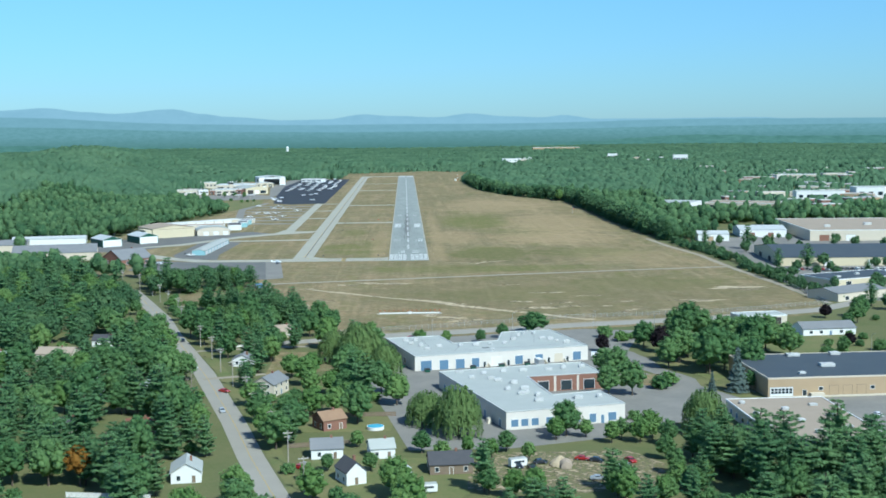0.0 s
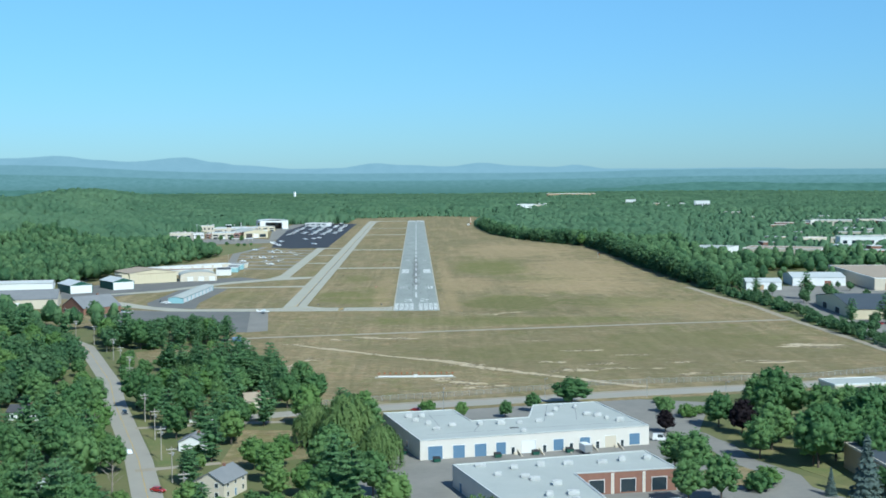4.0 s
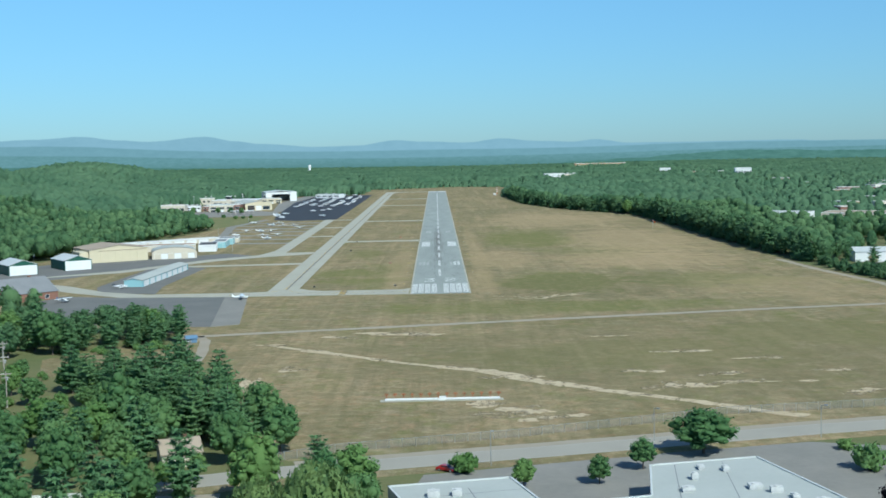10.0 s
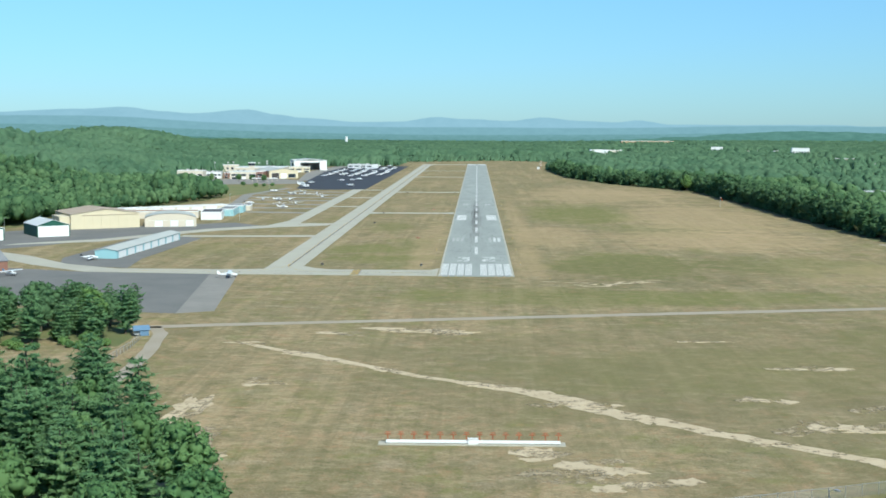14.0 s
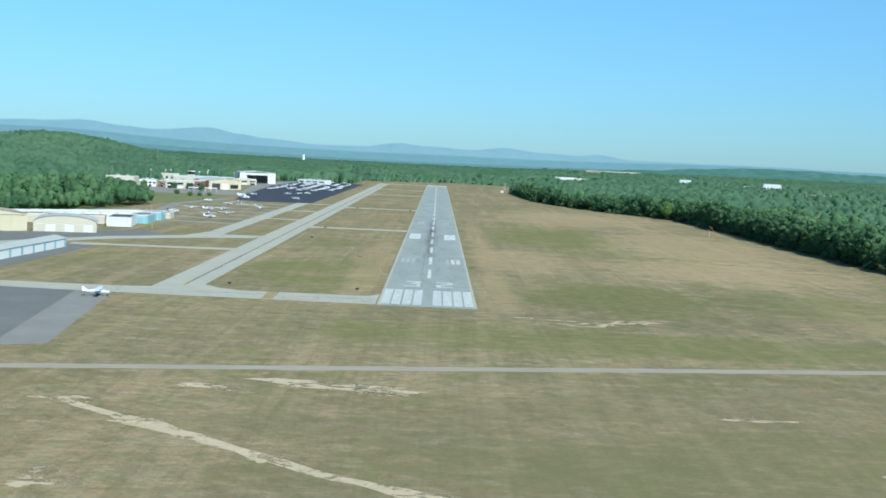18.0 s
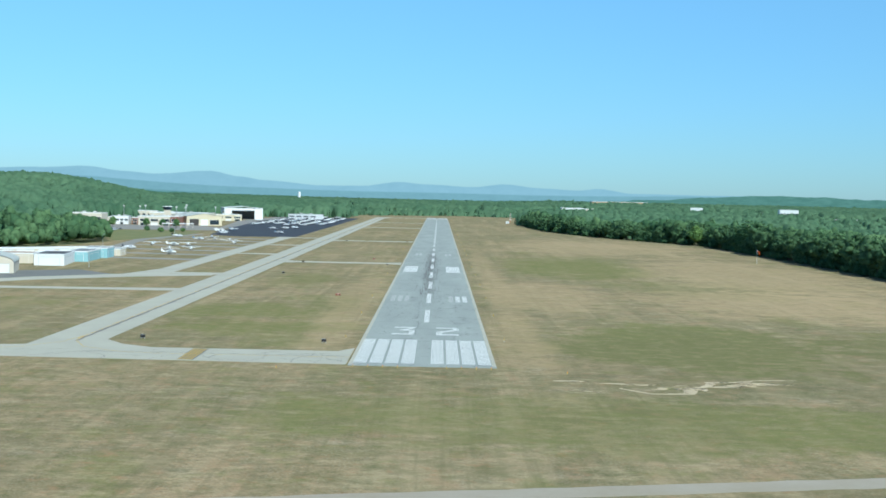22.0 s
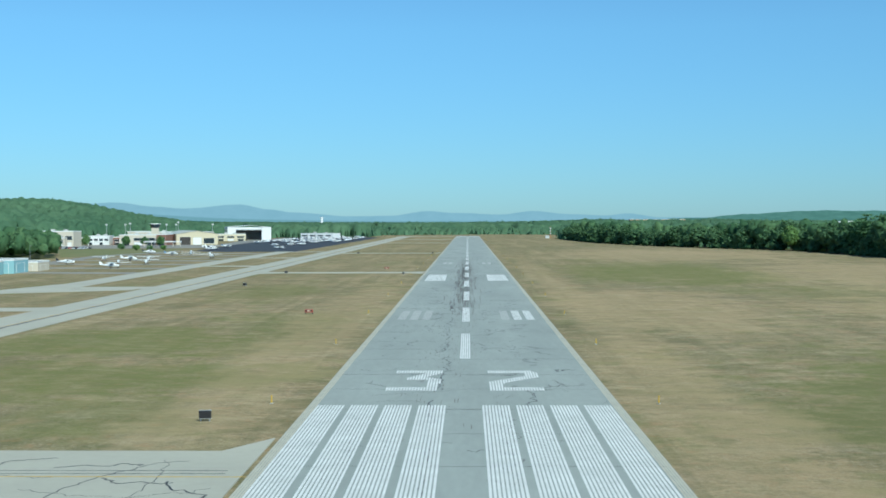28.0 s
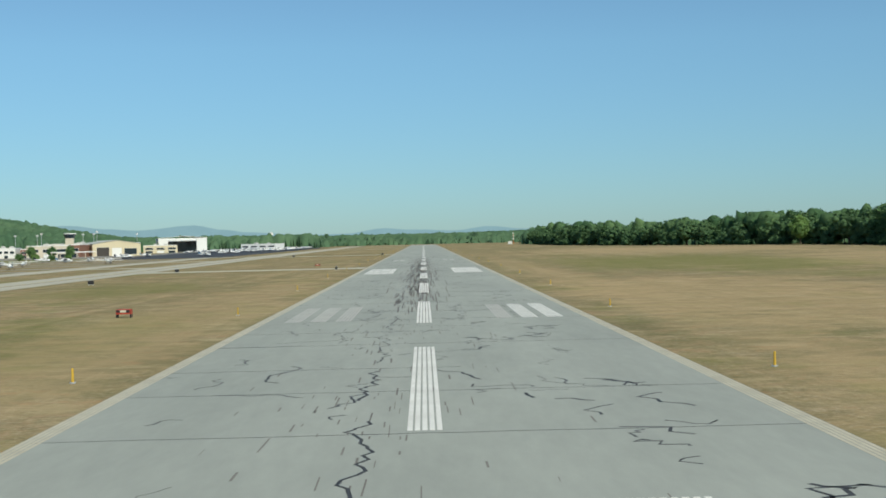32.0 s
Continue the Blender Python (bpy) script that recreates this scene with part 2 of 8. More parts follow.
    c = blend(maths(t, "MULTIPLY", step(noise_at(0.35, (1, 0.03, 1), 4.0, -0.03, 0.7), 0.5, 0.64), 0.3), c, (0.135, 0.118, 0.06))
    # damp hollows where the grass stays olive green, and thin dry ground
    ragged = maths(t, "ADD", maths(t, "MULTIPLY", noise_at(0.045, (0.8, 1.0, 1), 7.0, rough=0.75), 0.65), maths(t, "MULTIPLY", noise_at(0.19, (0.8, 1.0, 1), 5.0, 0.7, 0.7), 0.35))
    speck = step(noise_at(0.32, (0.7, 1.1, 1), 7.0, rough=0.78), 0.40, 0.58)

    def hollow(c, x, y, ax, ay, colour, much):
        mp = t.nodes.new("ShaderNodeMapping")
        mp.vector_type = "TEXTURE"
        mp.inputs["Location"].default_value, mp.inputs["Scale"].default_value = (x, y, 0), (ax, ay, 1000)
        t.links.new(pos, mp.inputs[0])
        far = t.nodes.new("ShaderNodeVectorMath")
        far.operation = "LENGTH"
        t.links.new(mp.outputs[0], far.inputs[0])
        edge = maths(t, "MULTIPLY_ADD", ragged, 4.2, -2.1)
        d = maths(t, "ADD", far.outputs["Value"], edge)
        return blend(maths(t, "MULTIPLY", maths(t, "SUBTRACT", 1.0, step(d, 0.62, 1.12)), maths(t, "MULTIPLY_ADD", speck, 0.5 * much, 0.5 * much)), c, colour)

    for x, y, ax, ay, much in ((64, 46, 38, 54, 0.95), (72, 372, 38, 110, 0.9), (140, 40, 50, 40, 0.6), (-54, 112, 22, 28, 0.85), (-42, 68, 26, 20, 0.85), (-50, 246, 14, 46, 0.6), (60, -190, 70, 30, 0.5), (150, -150, 60, 40, 0.55), (30, -60, 70, 26, 0.6), (-130, 110, 20, 34, 0.4), (-30, 130, 9, 50, 0.45), (-34, 40, 10, 16, 0.5), (110, 230, 40, 50, 0.4), (90, -60, 50, 24, 0.55)):
        c = hollow(c, x, y, ax, ay, (0.150, 0.152, 0.052), much)
    # wide browner grass, a propeller's dark smear partly put into its colour
    c = hollow(c, 90, -190, 150, 90, (0.165, 0.142, 0.075), 0.55)
    c = hollow(c, 70, 20, 60, 60, (0.125, 0.112, 0.058), 0.4)
    for x, y, ax, ay, much in ((26, 250, 6, 330, 0.35), (150, 330, 50, 150, 0.65), (110, 620, 70, 140, 0.6), (22, 60, 7, 70, 0.3), (-24, 150, 8, 160, 0.4), (130, 170, 60, 70, 0.6), (40, 190, 22, 70, 0.5), (170, 0, 40, 60, 0.4)):
        c = hollow(c, x, y, ax, ay, (0.385, 0.285, 0.16), much)
    tint = t.nodes.new("ShaderNodeMix")
    tint.data_type, tint.blend_type = "RGBA", "MULTIPLY"
    tint.inputs[0].default_value = 1.0
    t.links.new(c, tint.inputs[6])
    tint.inputs[7].default_value = (0.98, 1.0, 1.02, 1)
    c = tint.outputs[2]
    t.links.new(c, bsdf.inputs["Base Color"])
    b = node(t, "ShaderNodeBump", Strength=0.8, Distance=0.12)
    t.links.new(noise_at(2.2, (1, 1, 1), 4.0), b.inputs["Height"])
    t.links.new(b.outputs[0], bsdf.inputs["Normal"])
    return m


FIELD = field_material()
EARTH = material("woodland_floor", (0.085, 0.115, 0.037), (0.165, 0.15, 0.07), 0.03, 0.6, 1.0, bump=0.15, bump_scale=1.0, grain=0.5)
LAWN = material("mown_lawn", (0.09, 0.135, 0.038), (0.21, 0.175, 0.085), 0.06, 0.6, 1.0, bump=0.05, bump_scale=2)
RUNWAY = material("weathered_runway_asphalt", (0.302, 0.325, 0.298), (0.220, 0.239, 0.221), 0.07, 0.8, 0.9, bump=0.006, bump_scale=20, grain=0.9, stretch=(1.6, 0.35, 1))
TAXI = material("pale_taxiway_concrete", (0.40, 0.388, 0.315), (0.31, 0.302, 0.25), 0.06, 0.6, 0.9, bump=0.006, bump_scale=15, grain=1.1)
RAMP = material("old_ramp_asphalt", (0.115, 0.118, 0.112), (0.175, 0.172, 0.16), 0.05, 0.7, 0.92, bump=0.008, bump_scale=15, grain=0.5)
NEWRAMP = material("fresh_black_asphalt", (0.032, 0.036, 0.046), (0.048, 0.052, 0.06), 0.05, 0.5, 0.85, bump=0.004, bump_scale=20)
STREET = material("street_asphalt", (0.33, 0.312, 0.265), (0.27, 0.255, 0.22), 0.08, 0.5, 0.9, bump=0.006, bump_scale=12)
LOT = material("parking_asphalt", (0.25, 0.238, 0.212), (0.175, 0.17, 0.155), 0.07, 0.7, 0.9, bump=0.006, bump_scale=12, grain=0.6)
DIRT = material("bare_sand_track", (0.5, 0.42, 0.29), (0.37, 0.3, 0.19), 0.12, 0.7, 1.0, bump=0.03, bump_scale=3)
BARE = material("thin_bare_soil", (0.37, 0.31, 0.21), (0.27, 0.22, 0.13), 0.3, 0.9, 1.0, bump=0.02, bump_scale=3)
GRAVEL = material("grey_gravel_track", (0.33, 0.30, 0.245), (0.26, 0.225, 0.165), 0.1, 0.6, 1.0, bump=0.02, bump_scale=4)
PAINT = material("worn_white_paint", (0.70, 0.705, 0.68), (0.46, 0.46, 0.44), 0.35, 0.6, 0.75, grain=6)
FADED = material("faded_white_paint", (0.42, 0.42, 0.40), (0.30, 0.30, 0.29), 0.35, 0.6, 0.85, grain=6)
HOLD = material("dull_hold_line_yellow", (0.50, 0.34, 0.05), (0.36, 0.25, 0.05), 0.6, 0.6, 0.85)
EDGE = material("sun_bleached_edge_strip", (0.47, 0.44, 0.35), (0.34, 0.32, 0.25), 0.4, 0.7, 0.9, grain=5)
YELLOW = material("yellow_line_paint", (0.55, 0.36, 0.04), (0.40, 0.27, 0.05), 0.5, 0.5, 0.8)
CRACK = material("black_crack_sealer", (0.03, 0.03, 0.032), (0.05, 0.05, 0.05), 1.0, 0.5, 0.6)
RUBBER = material("tyre_rubber_marks", (0.105, 0.10, 0.094), (0.17, 0.162, 0.148), 0.6, 0.6, 0.8)
WHITE = material("white_metal_siding", (0.74, 0.75, 0.74), (0.66, 0.67, 0.66), 0.3, 0.4, 0.6, grain=3)
OFFWHITE = material("chalky_off_white_wall", (0.66, 0.63, 0.575), (0.57, 0.54, 0.49), 0.25, 0.5, 0.8, grain=2.5)
CREAM = material("cream_metal_siding", (0.60, 0.535, 0.375), (0.53, 0.47, 0.33), 0.2, 0.5, 0.6, grain=3)
TAN = material("tan_masonry_wall", (0.42, 0.32, 0.20), (0.36, 0.27, 0.17), 0.3, 0.5, 0.85, grain=3)
STUCCO = material("pale_cream_wall", (0.60, 0.54, 0.43), (0.52, 0.47, 0.38), 0.2, 0.5, 0.85)
BRICK = material("red_brown_brick", (0.25, 0.135, 0.095), (0.20, 0.105, 0.078), 0.8, 0.6, 0.9, bump=0.01, bump_scale=8)
GREEN = material("dark_green_siding", (0.02, 0.085, 0.06), (0.03, 0.10, 0.07), 0.3, 0.4, 0.6)
TEAL = material("pale_blue_siding", (0.30, 0.50, 0.53), (0.25, 0.43, 0.47), 0.2, 0.4, 0.6)
BLUE = material("blue_painted_door", (0.13, 0.215, 0.32), (0.11, 0.185, 0.28), 0.5, 0.4, 0.5)
ROOF_PALE = material("pale_grey_membrane_roof", (0.42, 0.44, 0.415), (0.34, 0.36, 0.34), 0.07, 0.6, 0.8, grain=1.2)
ROOF_DARK = material("dark_slate_roof", (0.055, 0.07, 0.088), (0.075, 0.088, 0.10), 0.08, 0.6, 0.7, grain=1.5)
ROOF_GREY = material("grey_shingle_roof", (0.17, 0.18, 0.19), (0.22, 0.225, 0.23), 0.2, 0.6, 0.9, bump=0.02, bump_scale=4)
ROOF_BLACK = material("charcoal_shingle_roof", (0.06, 0.062, 0.07), (0.085, 0.085, 0.09), 0.3, 0.6, 0.9, bump=0.02, bump_scale=4)
ROOF_BROWN = material("brown_shingle_roof", (0.30, 0.20, 0.125), (0.24, 0.155, 0.10), 0.3, 0.6, 0.9, bump=0.02, bump_scale=4)
ROOF_RUSSET = material("russet_shingle_roof", (0.20, 0.085, 0.06), (0.15, 0.07, 0.05), 0.3, 0.6, 0.9, bump=0.02, bump_scale=4)
ROOF_TAN = material("tan_gravel_roof", (0.36, 0.30, 0.235), (0.30, 0.25, 0.19), 0.1, 0.6, 0.95)
ROOF_METAL = material("bright_metal_roof", (0.62, 0.63, 0.60), (0.54, 0.56, 0.54), 0.1, 0.4, 0.5, metal=0.2)
METAL = material("galvanised_steel", (0.52, 0.53, 0.53), (0.42, 0.43, 0.43), 0.8, 0.5, 0.45, metal=0.7)
UNIT = material("off_white_enamel", (0.62, 0.62, 0.60), (0.42, 0.43, 0.42), 0.9, 0.7, 0.6)
GLASS = material("dark_window_glass", (0.02, 0.03, 0.04), (0.03, 0.045, 0.055), 0.5, 0.4, 0.08, spec=0.8)
# dark sheet on the closed wall, painted as the shade inside a bay
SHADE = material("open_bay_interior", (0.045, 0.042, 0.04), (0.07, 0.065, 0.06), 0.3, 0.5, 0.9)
WOOD = material("weathered_wood", (0.23, 0.18, 0.13), (0.17, 0.135, 0.10), 0.6, 0.6, 0.9, grain=5)
PALEWOOD = material("silvered_wood", (0.42, 0.39, 0.34), (0.31, 0.28, 0.24), 0.6, 0.6, 0.9, grain=5)
DRYWOOD = material("dead_grey_wood", (0.30, 0.26, 0.22), (0.22, 0.19, 0.16), 0.8, 0.6, 0.95)
BARK = material("grey_brown_bark", (0.13, 0.105, 0.08), (0.085, 0.07, 0.055), 1.2, 0.6, 0.95, bump=0.03, bump_scale=6)
SIGNAL = material("dark_red_paint", (0.42, 0.055, 0.03), (0.34, 0.045, 0.03), 0.8, 0.4, 0.6)
RUST = material("faded_orange_paint", (0.34, 0.115, 0.05), (0.26, 0.10, 0.05), 0.8, 0.5, 0.7)
ORANGE = material("aviation_orange_paint", (0.72, 0.14, 0.025), (0.60, 0.11, 0.02), 0.8, 0.4, 0.5)
RED = material("red_car_paint", (0.33, 0.02, 0.02), (0.28, 0.02, 0.02), 1, 0.3, 0.3, coat=0.6)
SILVER = material("silver_car_paint", (0.50, 0.52, 0.54), (0.45, 0.47, 0.49), 1, 0.3, 0.3, metal=0.4, coat=0.6)
NAVY = material("dark_car_paint", (0.02, 0.025, 0.035), (0.03, 0.035, 0.045), 1, 0.3, 0.25, coat=0.6)
WHITECAR = material("white_car_paint", (0.75, 0.76, 0.76), (0.7, 0.71, 0.71), 1, 0.3, 0.3, coat=0.6)
TYRE = material("black_rubber", (0.018, 0.018, 0.019), (0.03, 0.03, 0.03), 2, 0.4, 0.9)
BLACK = material("black_sign_back", (0.016, 0.016, 0.018), (0.03, 0.03, 0.032), 2, 0.4, 0.6)
POOL = material("pool_water", (0.10, 0.38, 0.55), (0.14, 0.45, 0.6), 0.6, 0.4, 0.1)


def wear_through(m, scale, lo, hi):
    """Lets the grass below show through where the soil cover is broken."""
    t = m.node_tree
    bsdf, out = t.nodes["Principled BSDF"], t.nodes["Material Output"]
    pos = t.nodes.new("ShaderNodeNewGeometry").outputs["Position"]
    n = node(t, "ShaderNodeTexNoise", Scale=scale, Detail=6.0, Roughness=0.7)
    t.links.new(pos, n.inputs["Vector"])
    r = t.nodes.new("ShaderNodeMapRange")
    r.interpolation_type = "SMOOTHSTEP"
    r.inputs[1].default_value, r.inputs[2].default_value = lo, hi
    t.links.new(n.outputs[0], r.inputs[0])
    clear, mix = t.nodes.new("ShaderNodeBsdfTransparent"), t.nodes.new("ShaderNodeMixShader")
    t.links.new(r.outputs[0], mix.inputs[0])
    t.links.new(clear.outputs[0], mix.inputs[1])
    t.links.new(bsdf.outputs[0], mix.inputs[2])
    t.links.new(mix.outputs[0], out.inputs[0])


wear_through(DIRT, 0.3, 0.32, 0.50)
wear_through(BARE, 0.4, 0.42, 0.62)


def let_light_through(m, share=0.35):
    t = m.node_tree
    bsdf, out = t.nodes["Principled BSDF"], t.nodes["Material Output"]
    thin, mix = t.nodes.new("ShaderNodeBsdfTranslucent"), t.nodes.new("ShaderNodeMixShader")
    mix.inputs[0].default_value = share
    t.links.new(bsdf.inputs["Base Color"].links[0].from_socket, thin.inputs[0])
    t.links.new(bsdf.outputs[0], mix.inputs[1])
    t.links.new(thin.outputs[0], mix.inputs[2])
    t.links.new(mix.outputs[0], out.inputs[0])
    return m


def leaf_material(name, base, second, var=0.8):
    return let_light_through(material(name, base, second, 0.35, 0.35, 0.75, by_object=var, by_island=0.45, spec=0.15, grain=2.5), 0.45)


LEAF = leaf_material("broadleaf_foliage", (0.095, 0.195, 0.075), (0.19, 0.31, 0.115))
LEAF_LIGHT = leaf_material("light_green_foliage", (0.14, 0.255, 0.075), (0.22, 0.34, 0.115))
LEAF_WILLOW = leaf_material("willow_foliage", (0.155, 0.245, 0.085), (0.22, 0.305, 0.11), 0.3)
NEEDLE = leaf_material("pine_needles", (0.115, 0.225, 0.10), (0.20, 0.325, 0.14))
SPRUCE = leaf_material("blue_spruce_needles", (0.13, 0.19, 0.17), (0.17, 0.22, 0.2), 0.3)
# darker broadleaf green: the shade of the wood's edge is in the colour
LEAF_SHADED = leaf_material("woodland_foliage", (0.07, 0.15, 0.07), (0.145, 0.245, 0.11))
MAROON = leaf_material("dark_purple_foliage", (0.022, 0.018, 0.022), (0.035, 0.026, 0.03), 0.3)
AMBER = leaf_material("amber_autumn_foliage", (0.33, 0.17, 0.03), (0.26, 0.14, 0.03), 0.3)
# canopy green lightened and cooled: a little haze is put into the colour
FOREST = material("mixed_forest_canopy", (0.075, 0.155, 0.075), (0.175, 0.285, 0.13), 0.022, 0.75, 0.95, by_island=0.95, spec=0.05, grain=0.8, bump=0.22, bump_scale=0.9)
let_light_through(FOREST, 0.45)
# bluer copy for the far woods, with the haze of distance put in
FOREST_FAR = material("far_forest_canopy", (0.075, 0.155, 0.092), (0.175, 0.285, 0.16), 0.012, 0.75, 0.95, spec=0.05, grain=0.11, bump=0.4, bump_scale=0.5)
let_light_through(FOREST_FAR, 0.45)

# ---- building helpers ----
def part(name, bm, mat, parent=None, label=""):
    """Links a bmesh, or (vertices, faces), as one mesh object."""
    me = bpy.data.meshes.new(name)
    if isinstance(bm, tuple):
        me.from_pydata(*([list(map(tuple, bm[0])), [], bm[1]]))
    else:
        bm.to_mesh(me)
        bm.free()
    me.materials.append(mat)
    ob = new(name, me)
    if parent is not None:
        ob.parent = parent
    if label:
        tagged(ob, label)
    return ob


def holder(name, m, label, category, group="", kind=""):
    ob = new(name)
    ob.matrix_world = m
    ob.empty_display_size = 0.5
    return tagged(ob, label, category, group, kind)


def boxes(*specs):
    """One mesh of bevel-free boxes: each (x0, x1, y0, y1, z0, z1)."""
    v, f = [], []
    for x0, x1, y0, y1, z0, z1 in specs:
        k = len(v)
        v += [(x0, y0, z0), (x1, y0, z0), (x1, y1, z0), (x0, y1, z0), (x0, y0, z1), (x1, y0, z1), (x1, y1, z1), (x0, y1, z1)]
        f += [(k, k + 3, k + 2, k + 1), (k + 4, k + 5, k + 6, k + 7), (k, k + 1, k + 5, k + 4), (k + 1, k + 2, k + 6, k + 5), (k + 2, k + 3, k + 7, k + 6), (k + 3, k, k + 4, k + 7)]
    return v, f


def prism(poly, z0, z1):
    """A polygon, anticlockwise from above, raised from z0 to z1."""
    area = sum(a[0] * b[1] - b[0] * a[1] for a, b in zip(poly, poly[1:] + poly[:1]))
    poly = poly if area > 0 else poly[::-1]
    n = len(poly)
    v = [(x, y, z0) for x, y in poly] + [(x, y, z1) for x, y in poly]
    f = [tuple(range(n - 1, -1, -1)), tuple(range(n, 2 * n))] + [(i, (i + 1) % n, n + (i + 1) % n, n + i) for i in range(n)]
    return v, f


def tube(points, radii, sides=8):
    """A tapered round bar through points."""
    v, f = [], []
    pts = [Vector(p) for p in points]
    for i, p in enumerate(pts):
        d = (pts[min(i + 1, len(pts) - 1)] - pts[max(i - 1, 0)]).normalized()
        a = d.orthogonal().normalized()
        b = d.cross(a)
        for k in range(sides):
            w = 2 * math.pi * k / sides
            v.append(tuple(p + radii[i] * (a * math.cos(w) + b * math.sin(w))))
    for i in range(len(pts) - 1):
        for k in range(sides):
            n = (k + 1) % sides
            f.append((i * sides + k, i * sides + n, (i + 1) * sides + n, (i + 1) * sides + k))
    f.append(tuple(range(sides - 1, -1, -1)))
    f.append(tuple((len(pts) - 1) * sides + k for k in range(sides)))
    return v, f


def merge(*meshes):
    v, f = [], []
    for a, b in meshes:
        k = len(v)
        v += list(a)
        f += [tuple(i + k for i in q) for q in b]
    return v, f


def moved(mesh, m):
    return [tuple(m @ Vector(p)) for p in mesh[0]], mesh[1]


def ribbon(line, width, z, thick=0.03, ragged=0.0, step=None, seed=1):
    """A flat strip along a line of points."""
    rnd = random.Random(seed)
    pts = [Vector((x, y)) for x, y in line]
    if step:
        fine = [pts[0]]
        for a, b in zip(pts, pts[1:]):
            n = max(1, int((b - a).length / step))
            fine += [a + (b - a) * (k / n) for k in range(1, n + 1)]
        pts = fine
    left, right = [], []
    for i, p in enumerate(pts):
        d = (pts[min(i + 1, len(pts) - 1)] - pts[max(i - 1, 0)]).normalized()
        nrm = Vector((-d.y, d.x))
        w = width[i * len(width) // len(pts)] if isinstance(width, list) else width
        left.append(p + nrm * w / 2 * (1 + ragged * rnd.uniform(-1, 1)))
        right.append(p - nrm * w / 2 * (1 + ragged * rnd.uniform(-1, 1)))
    v = [(p.x, p.y, z) for p in left] + [(p.x, p.y, z) for p in right] + [(p.x, p.y, z - thick) for p in left] + [(p.x, p.y, z - thick) for p in right]
    n = len(pts)
    f = []
    for i in range(n - 1):
        f += [(n + i, n + i + 1, i + 1, i), (i, i + 1, 2 * n + i + 1, 2 * n + i), (n + i + 1, n + i, 3 * n + i, 3 * n + i + 1)]
    return v, f


def structure(name, mesh, mat, label, category):
    return tagged(part(name, mesh, mat), label, category, kind="structure")

# ---- ground ----
def rise(x, y):
    """Height of the land: level round the airfield, low wooded hills beyond."""
    h = np.maximum(0.0, 55 * np.exp(-(((x + 620) / 210) ** 2 + ((y - 960) / 440) ** 2)) - 8)
    h = h + np.maximum(0.0, 11 * np.exp(-(((x - 480) / 330) ** 2 + ((y - 2950) / 330) ** 2)) - 1)
    h = h + np.maximum(0.0, 50 * np.exp(-(((x + 760) / 205) ** 2 + ((y - 2050) / 300) ** 2)) - 3)
    far = np.clip((y - 2300) / 1800, 0.0, 1.2)
    h = h + 8 * far * (0.55 + 0.45 * np.sin(x / 340 + 1.3) * np.cos(y / 410))
    h = h * np.clip((4600 - y) / 300, 0.0, 1.0)
    return np.where(h > 0.05, h, 0.0) if isinstance(h, np.ndarray) else float(h) if h > 0.05 else 0.0


def make_ground():
    xs = [-14000, -9000, -6000, -4200] + [-3200 + 80 * i for i in range(81)] + [4200, 6000, 9000, 14000]
    ys = [-9000, -5000, -3000] + [-1600 + 80 * i for i in range(88)] + [6500, 9000, 14000]
    v = [(x, y, rise(x, y)) for y in ys for x in xs]
    n = len(xs)
    f = [(j * n + i, j * n + i + 1, (j + 1) * n + i + 1, (j + 1) * n + i) for j in range(len(ys) - 1) for i in range(n - 1)]
    g = structure("ground", (v, f), EARTH, "brown-green earth and undergrowth under the trees", "ground")
    g.data.polygons.foreach_set("use_smooth", [True] * len(f))


make_ground()


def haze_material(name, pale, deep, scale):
    """A distant wooded slope: unlit glow with the summer haze painted into it."""
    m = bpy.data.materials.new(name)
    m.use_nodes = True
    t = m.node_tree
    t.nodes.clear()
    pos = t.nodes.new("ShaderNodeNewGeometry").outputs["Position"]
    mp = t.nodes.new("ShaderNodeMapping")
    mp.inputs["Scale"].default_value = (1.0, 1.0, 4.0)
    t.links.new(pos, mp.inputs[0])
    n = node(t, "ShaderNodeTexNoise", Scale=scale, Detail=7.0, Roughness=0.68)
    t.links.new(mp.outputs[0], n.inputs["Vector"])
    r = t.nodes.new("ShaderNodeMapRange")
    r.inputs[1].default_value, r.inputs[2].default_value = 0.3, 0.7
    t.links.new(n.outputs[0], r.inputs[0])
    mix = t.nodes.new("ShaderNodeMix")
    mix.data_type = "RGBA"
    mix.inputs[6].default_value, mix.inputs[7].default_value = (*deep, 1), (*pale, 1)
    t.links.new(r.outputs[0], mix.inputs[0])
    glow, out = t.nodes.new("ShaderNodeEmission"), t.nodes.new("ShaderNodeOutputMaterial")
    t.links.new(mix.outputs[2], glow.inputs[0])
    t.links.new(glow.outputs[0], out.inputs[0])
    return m


